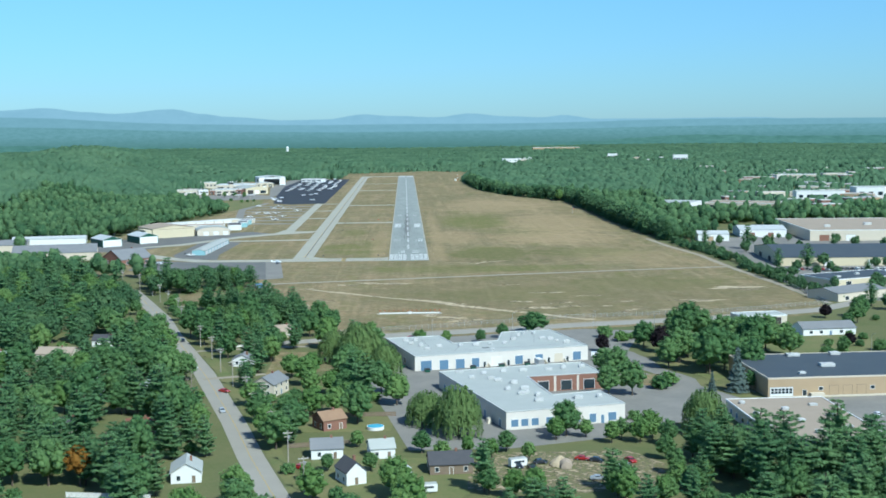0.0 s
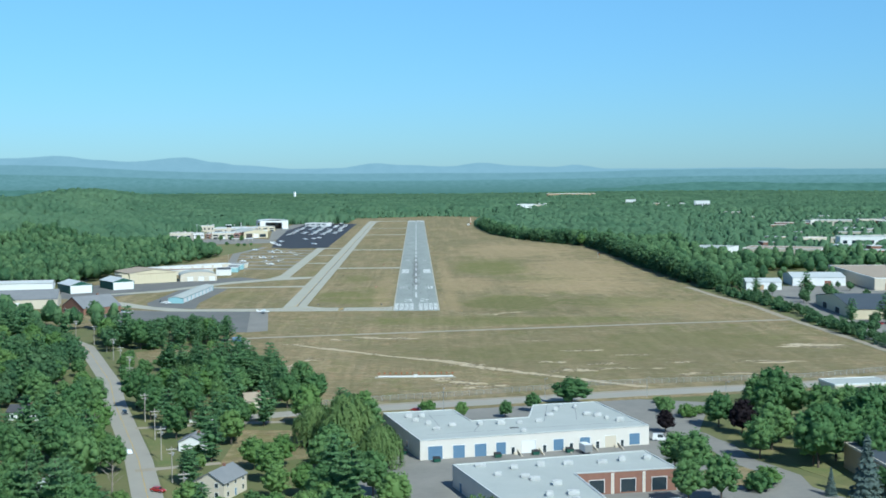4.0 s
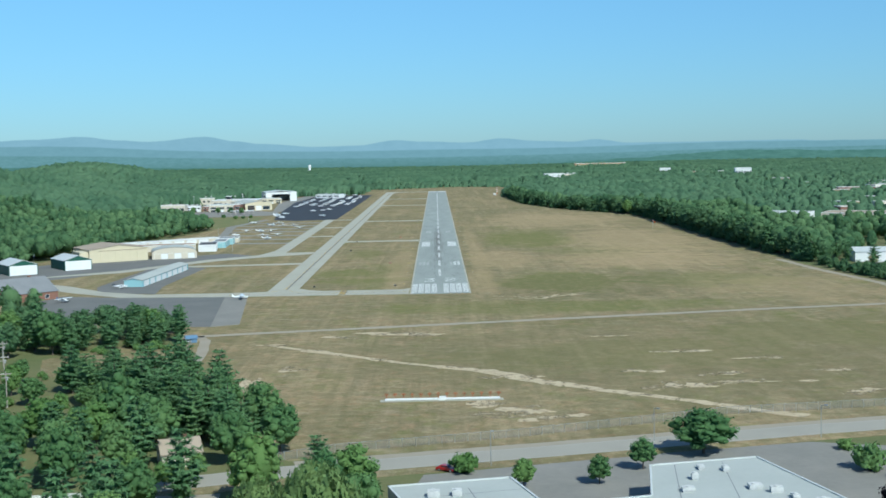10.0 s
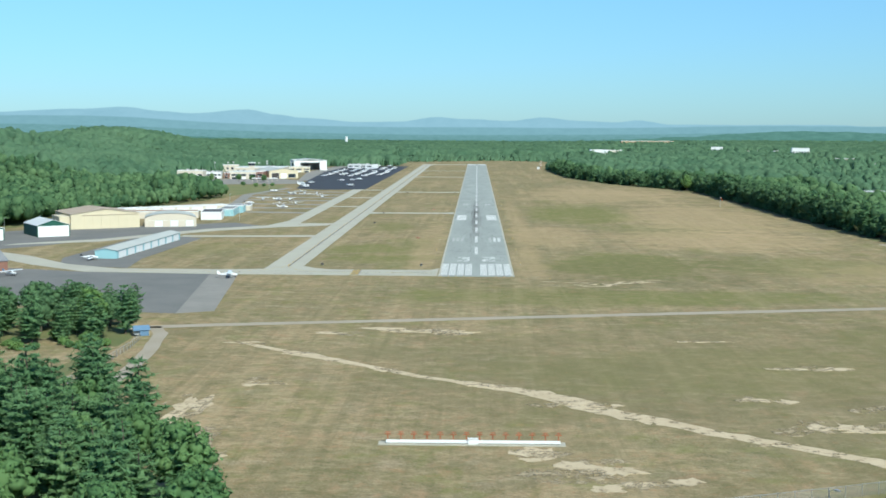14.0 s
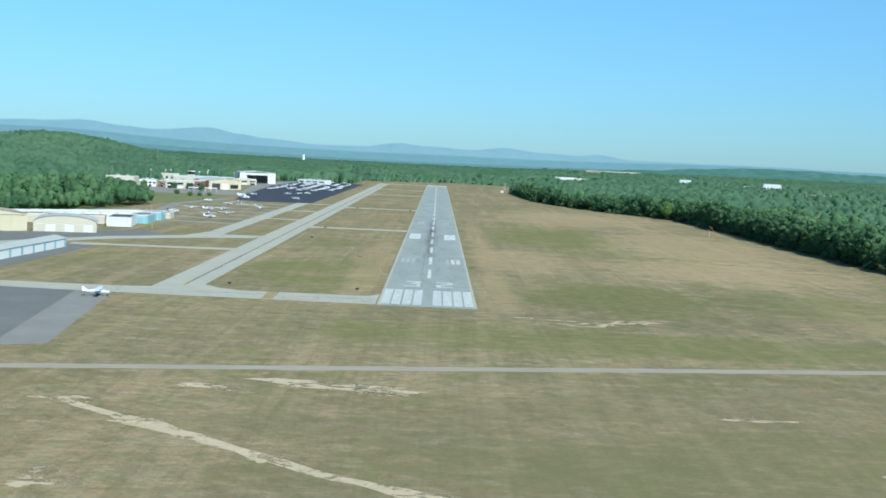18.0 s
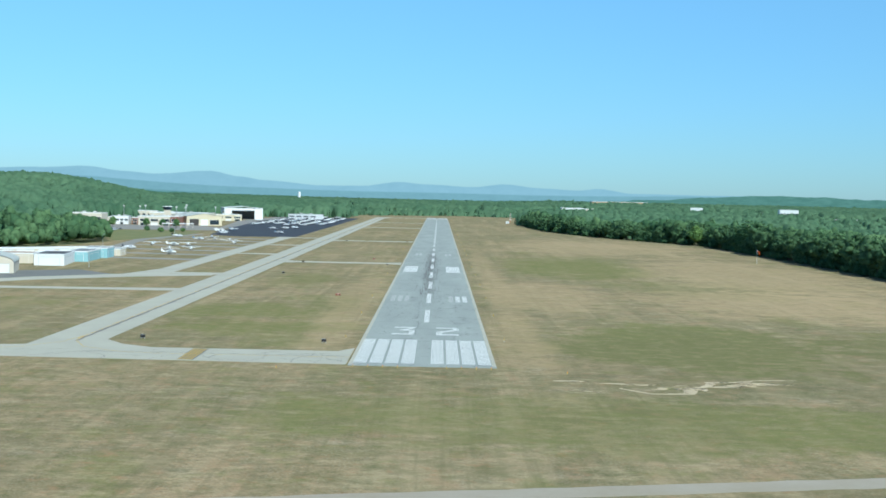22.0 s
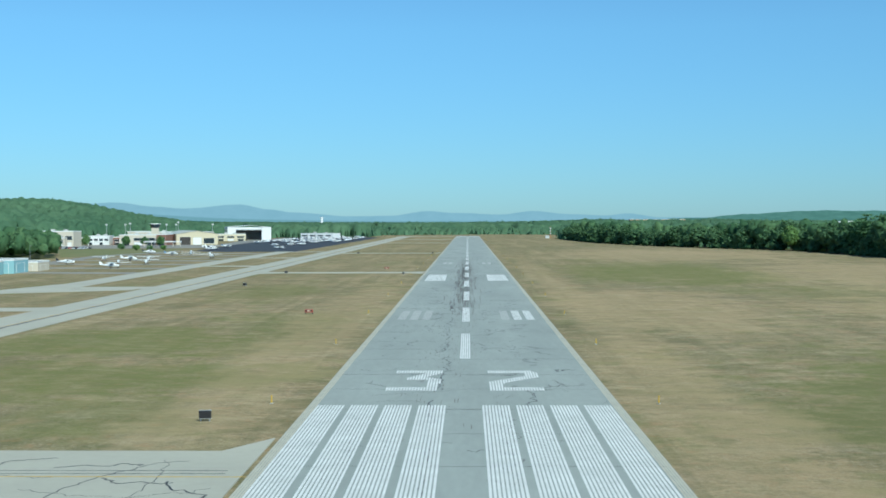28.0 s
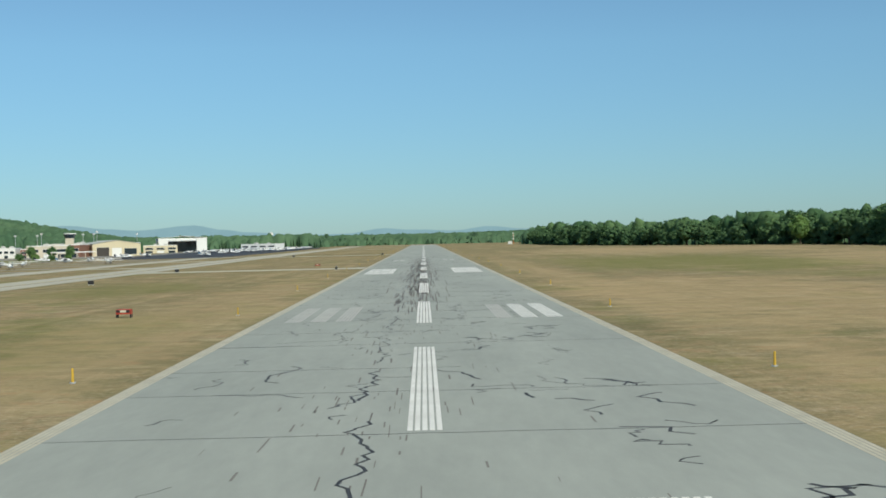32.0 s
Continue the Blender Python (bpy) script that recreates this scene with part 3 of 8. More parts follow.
def far_hills(name, far, profile, mat, label, rough):
    """A range of hills across the view: crest heights in metres by bearing in degrees."""
    bear, crest = np.array([p[0] for p in profile], float), np.array([p[1] for p in profile], float)
    n = 560
    v, f = [], []
    for i in range(n + 1):
        a = -46 + 92 * i / n
        k = int(np.clip(np.searchsorted(bear, a) - 1, 0, len(bear) - 2))
        u = min(1.0, max(0.0, (a - bear[k]) / (bear[k + 1] - bear[k])))
        u = u * u * (3 - 2 * u)
        h = crest[k] + (crest[k + 1] - crest[k]) * u + rough * noise.fractal((a * 1.7, far * 0.01, 0.0), 1.0, 2.0, 4)
        c, w = math.sin(radians(a)), math.cos(radians(a))
        for d, z in ((far * 0.985, -8.0), (far * 0.994, h * 0.62), (far, h), (far * 1.02, h * 0.6)):
            v.append((c * d, w * d - 550, z))
    for i in range(n):
        f += [(4 * i + q, 4 * i + 4 + q, 4 * i + 5 + q, 4 * i + 1 + q) for q in range(3)]
    return structure(name, (v, f), mat, label, "backdrop")


far_hills("backdrop_rise", 4530, [(-46, 44), (-20, 42), (-15, 34), (-9, 22), (-3, 17), (4.2, 16), (6.9, 22), (9.4, 33), (12, 45), (13.7, 53), (15.7, 52), (18, 47), (20.7, 46), (46, 45)], haze_material("hazy_green_hill", (0.13, 0.245, 0.205), (0.075, 0.16, 0.13), 0.02), "long green wooded hill with haze painted in", 3)
FIELD_EDGE = [(-36, -330), (24, -318), (92, -303), (165, -290), (228, -262), (226, -120), (225, 15), (216, 80), (211, 180), (207, 320), (206, 500), (202, 660), (199, 698), (164, 772), (134, 858), (106, 1000), (100, 1120), (96, 1260), (125, 1420), (135, 1720), (40, 1800), (-120, 1690), (-125, 1460), (-210, 1420), (-300, 1380), (-345, 1000), (-330, 850), (-240, 640), (-212, 560), (-225, 470), (-255, 330), (-275, 200), (-300, 130), (-285, 40), (-225, -60), (-150, -95), (-104, -125), (-88, -150), (-62, -250)]
structure("grass_field", prism(FIELD_EDGE, -0.5, 0.03), FIELD, "dry tan and olive mown airfield grass", "grass field")

# ---- runway ----
RW, RL = 15.24, 1565.0
runway = structure("runway", prism([(-RW, -1), (RW, -1), (RW, RL), (-RW, RL)], -0.3, 0.14), RUNWAY, "worn grey asphalt runway with cracked surface", "runway")
Z1 = 0.146


def stripes(x0, x1, y0, y1, lines, fill=0.62):
    """A painted bar broken into narrow lines along the runway."""
    w = (x1 - x0) / lines
    return merge(*[boxes((x0 + w * k, x0 + w * (k + fill), y0, y1, Z1 - 0.004, Z1)) for k in range(lines)])


for side in (-1, 1):
    for k in range(4):
        a = 1.72 + k * 3.3
        x0, x1 = (a, a + 2.75) if side > 0 else (-a - 2.75, -a)
        part("threshold_bar", stripes(x0, x1, 3.2, 45.2, 9), PAINT, runway)
        part("threshold_bar", stripes(x0, x1, RL - 45.2, RL - 3.2, 3, 0.9), PAINT, runway)
    edge = merge(*[boxes((side * o - 0.075, side * o + 0.075, 1, RL - 1, Z1 - 0.004, Z1)) for o in (14.49, 14.7, 14.91, 15.12)])
    part("edge_line", edge, EDGE, runway, "bleached edge line of narrow strips")
    for k in range(3):
        a = 6.6 + k * 2.3
        x0, x1 = (a, a + 1.5) if side > 0 else (-a - 1.5, -a)
        part("touchdown_bar", stripes(x0, x1, 152, 175, 5, 0.7), FADED if side < 0 or k == 0 else PAINT, runway)
        if k < 2:
            part("touchdown_bar", stripes(x0, x1, 457, 480, 2, 0.85), FADED, runway)
    x0, x1 = (6.6, 12.9) if side > 0 else (-12.9, -6.6)
    part("aiming_point_block", stripes(x0, x1, 305, 349, 10, 0.75), PAINT, runway)
y = 86.8
while y < RL - 130:
    part("centreline_stripe", stripes(-0.72, 0.72, y, y + 36.6, 5, 0.7), PAINT, runway)
    y += 60.96


def digit(strokes, cx, cy, width=0.0):
    """A runway numeral cut into narrow lines: strokes are polygons in metres."""
    v, f = [], []
    x = -3.2
    while x < 3.2:
        xm = x + 0.1
        for poly in strokes:
            ys = []
            for (ax, ay), (bx, by) in zip(poly, poly[1:] + poly[:1]):
                if (ax <= xm) != (bx <= xm):
                    ys.append(ay + (by - ay) * (xm - ax) / (bx - ax))
            ys.sort()
            for lo, hi in zip(ys[::2], ys[1::2]):
                a, b = boxes((cx + x, cx + x + 0.2, cy + lo, cy + hi, Z1 - 0.004, Z1))
                k = len(v)
                v += a
                f += [tuple(i + k for i in q) for q in b]
        x += 0.31
    return v, f


THREE = [[(-2.9, 0), (2.7, 0), (2.7, 2.6), (-2.9, 2.6)], [(1.3, 2.6), (2.7, 2.6), (2.9, 9.6), (1.5, 11), (-1.0, 11), (-1.0, 9.0), (1.3, 9.0)], [(-1.0, 11), (0.9, 11), (3.0, 15.4), (1.2, 15.4)], [(-2.6, 15.4), (3.0, 15.4), (3.0, 17.8), (-2.6, 17.8)]]
TWO = [[(-3.0, 0), (3.0, 0), (3.0, 2.6), (-3.0, 2.6)], [(-3.0, 2.6), (-1.5, 2.6), (-1.2, 6.2), (3.0, 11.6), (2.9, 15.4), (1.5, 15.4), (1.5, 12.8), (-2.8, 7.4)], [(-3.0, 15.4), (2.9, 15.4), (2.2, 17.8), (-3.0, 17.8)]]
part("runway_number", digit(THREE, -5.6, 55.8), PAINT, runway, "white painted number 3")
part("runway_number", digit(TWO, 5.6, 55.8), PAINT, runway, "white painted number 2")

# pavement joints, sealed cracks and tyre marks
rnd = random.Random(4)


def wander(x, y, ang, n, step, turn, width, x0=-14.9, x1=14.9, z=0.1445):
    """A jagged crack that keeps its heading while it zigzags."""
    line = [(x, y)]
    for _ in range(n):
        ang += rnd.gauss(0, 0.12)
        a = ang + rnd.gauss(0, turn)
        s = step * rnd.uniform(0.4, 1.5)
        x, y = x + math.cos(a) * s, y + math.sin(a) * s
        if not x0 < x < x1:
            break
        line.append((x, y))
    return ribbon(line, width, z, 0.004) if len(line) > 1 else ([], [])


cracks = []
def long_crack(x, y0, y1, width, stray=0.22):
    """A crack that follows the paving lane, swinging a little from side to side."""
    line, q, y = [], 0.0, y0
    while y < y1:
        line.append((x + q, y))
        q = 0.82 * q + rnd.gauss(0, stray)
        y += rnd.uniform(0.25, 0.9)
    return ribbon(line, width, 0.1446, 0.004)


# the long crack beside the centre line, in broken runs, with short branches
for yy, L, w in ((4, 22, 0.1), (34, 15, 0.16), (56, 34, 0.14), (96, 13, 0.17), (113, 22, 0.1), (140, 18, 0.13), (172, 30, 0.1), (214, 26, 0.12), (262, 40, 0.1), (330, 60, 0.12)):
    cracks.append(long_crack(-2.9 + rnd.gauss(0, 0.2), yy, yy + L, w))
    cracks.append(wander(-2.8, yy + rnd.uniform(3, L), rnd.choice((0.2, 2.9)), 5, 0.5, 0.7, 0.09))
for x, yy, L, w in ((-7.6, 104, 9, 0.15), (-6.2, 128, 14, 0.1), (-4.6, 150, 18, 0.1), (6.6, 44, 16, 0.16), (3.7, 8, 26, 0.1), (3.2, 150, 30, 0.1), (-8.9, 8, 20, 0.09)):
    cracks.append(long_crack(x, yy, yy + L, w, 0.34))
# jagged sealed cracks, most of them right of the centre line
for k in range(64):
    yy = 8 + 5.5 * k if k < 6 else 54 + 200 * rnd.random() ** 1.25
    cracks.append(wander(rnd.uniform(2.2, 11.5), yy, rnd.choice((1.57, 2.3, 2.0, 0.8, 1.9)), rnd.randint(3, 9), 0.85, 0.95, rnd.uniform(0.10, 0.22)))
for k in range(34):
    cracks.append(wander(rnd.uniform(-12, -1), 52 + 220 * rnd.random() ** 1.3, rnd.choice((1.57, 1.2, 1.0, 1.9)), rnd.randint(3, 9), 0.7, 0.6, rnd.uniform(0.08, 0.18)))
for k in range(120):
    yy = 46 + 520 * rnd.random() ** 1.3
    cracks.append(wander(rnd.uniform(-14, 14), yy, rnd.choice((math.pi / 2, 1.2, 2.0, 0.1, 3.0)), rnd.randint(4, 14), 0.42, 0.6, rnd.uniform(0.03, 0.06)))
# thin joints across the pavement, often opened in part
for k in range(40):
    yy = 2 + k * 13.7 + rnd.uniform(-2, 2)
    a, b = rnd.choice(((-14.8, 14.8), (-14.8, 2), (-3, 14.6), (-12, 9), (-14.8, 14.8)))
    n = max(2, int((b - a) / 1.3))
    line = [(a + (b - a) * q / n, yy + rnd.gauss(0, 0.06)) for q in range(n + 1)]
    cracks.append(ribbon(line, rnd.uniform(0.05, 0.09), 0.1448, 0.004))
    if k % 2:
        cracks.append(wander(rnd.uniform(a, b - 4), yy, rnd.uniform(-0.1, 0.1), 12, 0.5, 0.35, 0.13))
for xx in (-13, -9.5, -2.6, 3.6, 10.5):
    cracks.append(wander(xx, -0.9, 1.4, 5, 0.8, 0.5, 0.12))
tagged(part("crack_sealer", merge(*cracks), CRACK, runway, "black sealed cracks"), kind="stuff")
marks = []
for k in range(1260):
    far = k < 700
    yy = rnd.gauss(330, 100) if far else 24 + 330 * rnd.random() ** 0.8
    yy = max(yy, 160 + rnd.uniform(0, 60)) if far else yy
    xx = rnd.gauss(-0.7, 1.5) if far else rnd.gauss(-1.8, 3.6)
    L = rnd.uniform(4, 20) if far else rnd.uniform(0.5, 3.2)
    if abs(xx) < 13:
        marks.append(ribbon([(xx, yy), (xx + rnd.gauss(0, 0.008) * L, yy + L)], rnd.uniform(0.06, 0.19) if far else rnd.uniform(0.03, 0.10), 0.1435, 0.004))
tagged(part("tyre_mark", merge(*marks), RUBBER, runway, "dark tyre marks in the touchdown zone"), kind="stuff")
# ---- taxiways and aprons ----
def pave(name, poly, mat, label, category, z=0.1):
    return structure(name, prism(poly, -0.3, z), mat, label, category)


taxiway = pave("taxiway_parallel", [(-88.5, 22), (-73.5, 34), (-73.5, 1500), (-66, 1535), (-15.7, 1540), (-15.7, 1556), (-88, 1556)], TAXI, "pale weathered taxiway alongside the runway", "taxiway", 0.1)
part("centre_line", boxes((-80.5, -80.3, 34, 1500, 0.1, 0.106)), YELLOW, taxiway, "faded yellow centre line")
part("tar_seam", ribbon([(-79.6, 30), (-79.6, 1500)], 0.8, 0.103, 0.004, 0.5, 4, 3), RUBBER, taxiway, "dark tar-sealed centre seam")
entry = pave("taxiway_entry", [(-15.7, 0.5), (-15.7, 27), (-19, 21), (-60, 21), (-68, 26), (-73.4, 34), (-88.6, 22), (-100, 19.5), (-150, 20), (-176, 36), (-205, 70), (-232, 92), (-236, 80), (-214, 58), (-192, 34), (-160, 8), (-110, 3)], TAXI, "pale concrete taxiway leading to the runway threshold", "taxiway", 0.11)
part("hold_line_ground", boxes((-50.75, -47.35, 2.1, 20.5, 0.105, 0.113)), RUBBER, entry, "black border under the hold lines")
for k in range(4):
    part("hold_line", boxes((-50.6 + k * 0.8, -50.22 + k * 0.8, 2.3, 20.3, 0.11, 0.117)), HOLD, entry)
part("guide_line", ribbon([(-80.4, 40), (-79.5, 30), (-75, 20), (-66, 13), (-55, 11), (0, 11)], 0.18, 0.117, 0.005, 0, 2), YELLOW, entry, "yellow guide line")
part("guide_line", ribbon([(-80.4, 40), (-82, 28), (-88, 18), (-98, 12), (-150, 13)], 0.18, 0.117, 0.005, 0, 2), YELLOW, entry, "yellow guide line")
seams = [wander(xx, 1.2, 1.57 + rnd.gauss(0, 0.3), 34, 0.55, 0.35, rnd.uniform(0.06, 0.13), -150, -15.9, 0.1135) for xx in (-22, -27, -36, -41, -57, -66, -84, -97, -118, -131)]
seams += [ribbon([(-17, 12.1 + o), (-40, 12.0 + o), (-72, 12.2 + o)], 0.13, 0.1142, 0.003, 0.5, 1.5, 5) for o in (0, 1.1)]
seams += [wander(-17 - 6 * k, rnd.uniform(3, 18), rnd.uniform(2.6, 3.7), 18, 0.5, 0.5, 0.06, -150, -15.9, 0.1148) for k in range(12)]
seams += [wander(xx, yy, aa, 12, 0.6, 0.6, 0.17, -150, -15.9, 0.1152) for xx, yy, aa in ((-17, 4, 1.9), (-20, 9, 2.6), (-24, 15, 2.9), (-31, 18, 4.0), (-45, 6, 1.4))]
tagged(part("joint_sealer", merge(*seams), CRACK, entry, "black sealed pavement joints"), kind="stuff")
for yy in (370, 655, 1020, 1240):
    pave("taxiway_stub", [(-73.4, yy - 9), (-66, yy - 5), (-24, yy - 5), (-15.7, yy - 9), (-15.7, yy + 9), (-24, yy + 5), (-66, yy + 5), (-73.4, yy + 9)], TAXI, "narrow pale taxiway stub", "taxiway", 0.09)
pave("taxilane", [(-88.6, 176), (-88.6, 187), (-118, 183), (-160, 181), (-160, 172), (-118, 175)], TAXI, "pale connector taxilane across the grass", "taxiway", 0.09)
for yy in (268, 440, 560, 690):
    pave("taxilane", [(-88.6, yy - 7), (-88.6, yy + 5), (-109, yy + 4), (-109, yy - 4)], TAXI, "short pale connector taxilane", "taxiway", 0.09)
pave("taxilane_west", [(-109, 262), (-109, 700), (-119, 700), (-119, 290), (-126, 254), (-156, 226), (-198, 156), (-232, 128), (-236, 118), (-194, 142), (-150, 212), (-118, 240), (-90, 256), (-90, 264)], TAXI, "pale taxilane along the tie-down apron", "taxiway", 0.095)
pave("ramp_south", [(-107, 3), (-95, -104), (-120, -100), (-150, -88), (-200, -40), (-196, 20), (-160, 7.5), (-112, 2.6)], RAMP, "dark patched asphalt ramp", "ramp", 0.085)
pave("ramp_strip", [(-95.5, 2), (-84, -98), (-95, -104), (-107, 2.6)], LOT, "lighter strip of ramp pavement", "ramp", 0.09)
pave("ramp_hangars", [(-198, 156), (-150, 213), (-128, 250), (-150, 275), (-200, 246), (-262, 205), (-300, 160), (-300, 110), (-236, 92), (-215, 118)], RAMP, "grey hangar ramp", "ramp", 0.08)
pave("ramp_blue_hangar", [(-178, 32), (-146, 22), (-150, 60), (-146, 165), (-158, 172), (-182, 165), (-186, 60)], RAMP, "grey pavement round the row hangar", "ramp", 0.08)
structure("apron_grass", prism([(-119, 350), (-119, 690), (-185, 730), (-205, 600), (-196, 480), (-178, 400), (-150, 330)], 0, 0.05), FIELD, "dry grass between the aircraft rows", "grass strip")
for yy in (372, 418, 464, 516, 560, 606, 652):
    pave("apron_row", [(-119, yy - 10), (-119, yy + 2), (-188 - 0.03 * (yy - 372), yy + 12), (-186 - 0.03 * (yy - 372), yy)], LOT, "narrow paved row of aircraft stands", "apron", 0.075)
pave("apron_edge_west", [(-176, 400), (-184, 402), (-206, 600), (-188, 726), (-180, 722), (-197, 600)], LOT, "paved lane behind the aircraft rows", "apron", 0.07)
pave("apron_main", [(-107, 702), (-106, 1440), (-196, 1440), (-205, 1180), (-190, 900), (-176, 715), (-150, 690)], NEWRAMP, "freshly sealed black parking apron", "apron", 0.085)
pave("apron_edge", [(-196, 1440), (-205, 1180), (-190, 900), (-200, 890), (-228, 1180), (-216, 1440)], LOT, "pale concrete apron edge", "apron", 0.08)
pave("terminal_lot", [(-192, 890), (-188, 820), (-260, 800), (-340, 850), (-330, 920), (-240, 960)], LOT, "grey forecourt by the terminal", "car park", 0.07)

# ---- field tracks ----
def track(name, line, width, mat, label, seed, ragged=0.25, step=4):
    structure(name, ribbon(line, width, 0.05, 0.04, ragged, step, seed), mat, label, "track")


structure("grass_margin", prism([(-104, -125), (-88, -150), (-62, -250), (-36, -330), (-60, -312), (-90, -246), (-97, -216), (-96, -150)], -0.3, 0.024), FIELD, "dry grass margin between the pines and the airfield", "grass field")
track("track_service", [(-104, -134), (-97, -131), (-73, -125), (-28, -116), (48, -100), (143, -81), (222, -68)], 5, GRAVEL, "grey gravel service track across the field", 1, 0.1)
track("track_sand", [(-64, -156), (-58, -162), (-33, -183), (-13, -201), (-2, -208), (14, -219), (27, -236), (48, -255), (64, -267), (79, -282), (94, -294)], [2.4, 4.6, 3.2, 2.4, 4.2, 7.0, 6.0, 4.6, 4.2, 4.6, 4.2], DIRT, "pale bare sand track worn into the grass", 2, 0.3, 3)
track("track_perimeter", [(232, -250), (229, -160), (223, -71), (221, 10), (212, 84), (208, 150)], 4.2, GRAVEL, "sandy perimeter track along the tree line", 3, 0.3)
track("track_pines", [(-95, -130), (-90, -142), (-86, -170), (-84, -197), (-84, -221), (-88, -240)], 4, GRAVEL, "grey track beside the pines", 4, 0.1)
track("track_washout", [(37, -24), (42, -29.8), (46.4, -29.5), (49.4, -28.8), (50, -23), (54.9, -18.7), (55.6, -14.6), (60.3, -13.5), (66, -10.5), (74, -9)], [0.6, 0.7, 1.3, 2.2, 1.6, 1.8, 1.0, 0.8, 0.6, 0.5], DIRT, "pale winding washout of bare sand", 6, 0.4, 0.8)
track("track_stones", [(24, -28), (28, -27.6), (33, -29)], [0.8, 1.6, 0.9], BARE, "broken line of pale stones in the grass", 7, 0.6, 0.6)
rnd = random.Random(12)
patch_top = 0.036
for k, (x, y, a, b) in enumerate([(204, -182, 22, 9), (150, -262, 16, 4), (182, -276, 16, 4), (122, -228, 9, 3), (108, -205, 8, 3), (-15, -133, 20, 4), (-42, -141, 9, 3), (30, -290, 14, 5), (12, -272, 9, 6), (80, -188, 10, 3), (96, -245, 12, 3), (30, -16, 4, 1.2), (40, -19, 5, 1.0), (48, -24, 4, 1.6), (57, -20, 6, 1.0), (66, -16, 6, 0.9), (-58, -238, 4, 12), (-52, -262, 3, 8), (165, -230, 18, 4), (60, -150, 9, 2), (-48, -210, 8, 3), (-62, -158, 5, 3), (-46, -172, 5, 2), (-22, -193, 5, 2), (4, -212, 6, 3), (22, -230, 7, 4), (56, -262, 5, 2), (-63, -234, 4, 9), (-52, -266, 4, 12), (-46, -284, 4, 10), (88, -232, 9, 3), (61, -224, 6, 3), (121, -263, 14, 4), (74, -250, 14, 5), (17, -281, 10, 6), (-13, -138, 14, 4), (52, -23, 2, 2), (60, -18, 3, 1), (64, -15, 4, 1)]):
    for q in range(8):
        patch_top += 0.0004
        sx, sy, ra, rb = x + rnd.gauss(0, a * 0.5), y + rnd.gauss(0, b * 0.5), a * rnd.uniform(0.2, 0.6), b * rnd.uniform(0.25, 0.8)
        pts = [(sx + ra * math.cos(w) * rnd.uniform(0.4, 1.15), sy + rb * math.sin(w) * rnd.uniform(0.4, 1.15)) for w in [2 * math.pi * i / 15 for i in range(15)]]
        structure("bare_patch", prism(pts, 0, patch_top), BARE if q % 3 else DIRT, "bare sandy patch in the dry grass", "bare soil")
# ---- streets ----
WEST_ROAD = [(-8, -700), (-26, -638), (-50, -551), (-62, -503), (-86, -416), (-117, -318), (-131, -268), (-170, -158), (-200, -108), (-222, -82)]
GARDEN_DRIVE = [(-98, -367), (-85, -364), (-66, -360), (-47, -358.5)]
FIELD_ROAD = [(-70, -352), (-36, -340), (24, -326), (92, -309), (152, -297), (215, -275), (255, -240), (300, -150)]
structure("terminal_lawn", prism([(-214, 572), (-190, 690), (-196, 790), (-262, 792), (-322, 838), (-250, 680)], -0.3, 0.05), LAWN, "green lawn below the terminal", "lawn")
road = structure("road_west", ribbon(WEST_ROAD, 8.4, 0.06, 0.3, 0, 8), STREET, "grey tarmac street between the houses", "road")
part("centre_line", ribbon(WEST_ROAD, 0.16, 0.066, 0.005, 0, 8), YELLOW, road, "faded yellow centre line")
road2 = structure("road_field", ribbon(FIELD_ROAD, 10, 0.062, 0.3, 0, 8), STREET, "grey road along the airfield fence", "road")
structure("garden_drive", ribbon(GARDEN_DRIVE, 3.6, 0.064, 0.3, 0.1, 3, 4), GRAVEL, "pale gravel drive from the street to the gardens", "drive")
structure("street_drive", ribbon([(-84, -430), (-69, -424.6), (-60, -421)], 3.4, 0.066, 0.3, 0.1, 3, 5), GRAVEL, "pale drive beside the garage", "drive")
structure("kerb_verge", ribbon([(x + 8, y - 1) for x, y in WEST_ROAD[:6]], 5, 0.045, 0.3, 0.1, 8), LAWN, "grass verge beside the street", "verge")
structure("road_shoulder", ribbon([(x + 1.5, y + 7.2) for x, y in FIELD_ROAD[1:6]], 4.2, 0.052, 0.3, 0.12, 5, 9), GRAVEL, "pale gravel shoulder between road and fence", "shoulder")
for side in (-4.6, 4.6):
    part("edge_line", ribbon([(x + 0.25 * side, y - 0.97 * side) for x, y in FIELD_ROAD], 0.16, 0.069, 0.005, 0, 8), FADED, road2, "faded white edge line")
structure("verge_works", ribbon([(x + 1.6, y - 7.6) for x, y in FIELD_ROAD[:6]], 5.6, 0.059, 0.3, 0.1, 6, 11), FIELD, "dry worn grass verge beside the road", "verge")
structure("parking_works", prism([(76, -520), (118, -505), (128, -470), (100, -440), (84, -420), (112, -330), (86, -322), (50, -330), (-5, -345), (-20, -430), (-2, -545), (30, -545), (60, -535)], -0.3, 0.055), LOT, "pale worn asphalt yard round the works buildings", "car park")
structure("lawn_east", prism([(100, -400), (124, -345), (160, -330), (215, -350), (205, -400), (180, -425), (135, -430), (118, -450)], -0.3, 0.062), LAWN, "green lawn with shade trees", "lawn")
structure("parking_hall", prism([(126, -484), (240, -474), (260, -540), (120, -560)], -0.3, 0.058), LOT, "asphalt yard before the tan warehouse", "car park")
structure("parking_east", prism([(228, -240), (245, -110), (255, 150), (420, 150), (420, -250)], -0.3, 0.05), LOT, "asphalt yard of the industrial estate", "car park")
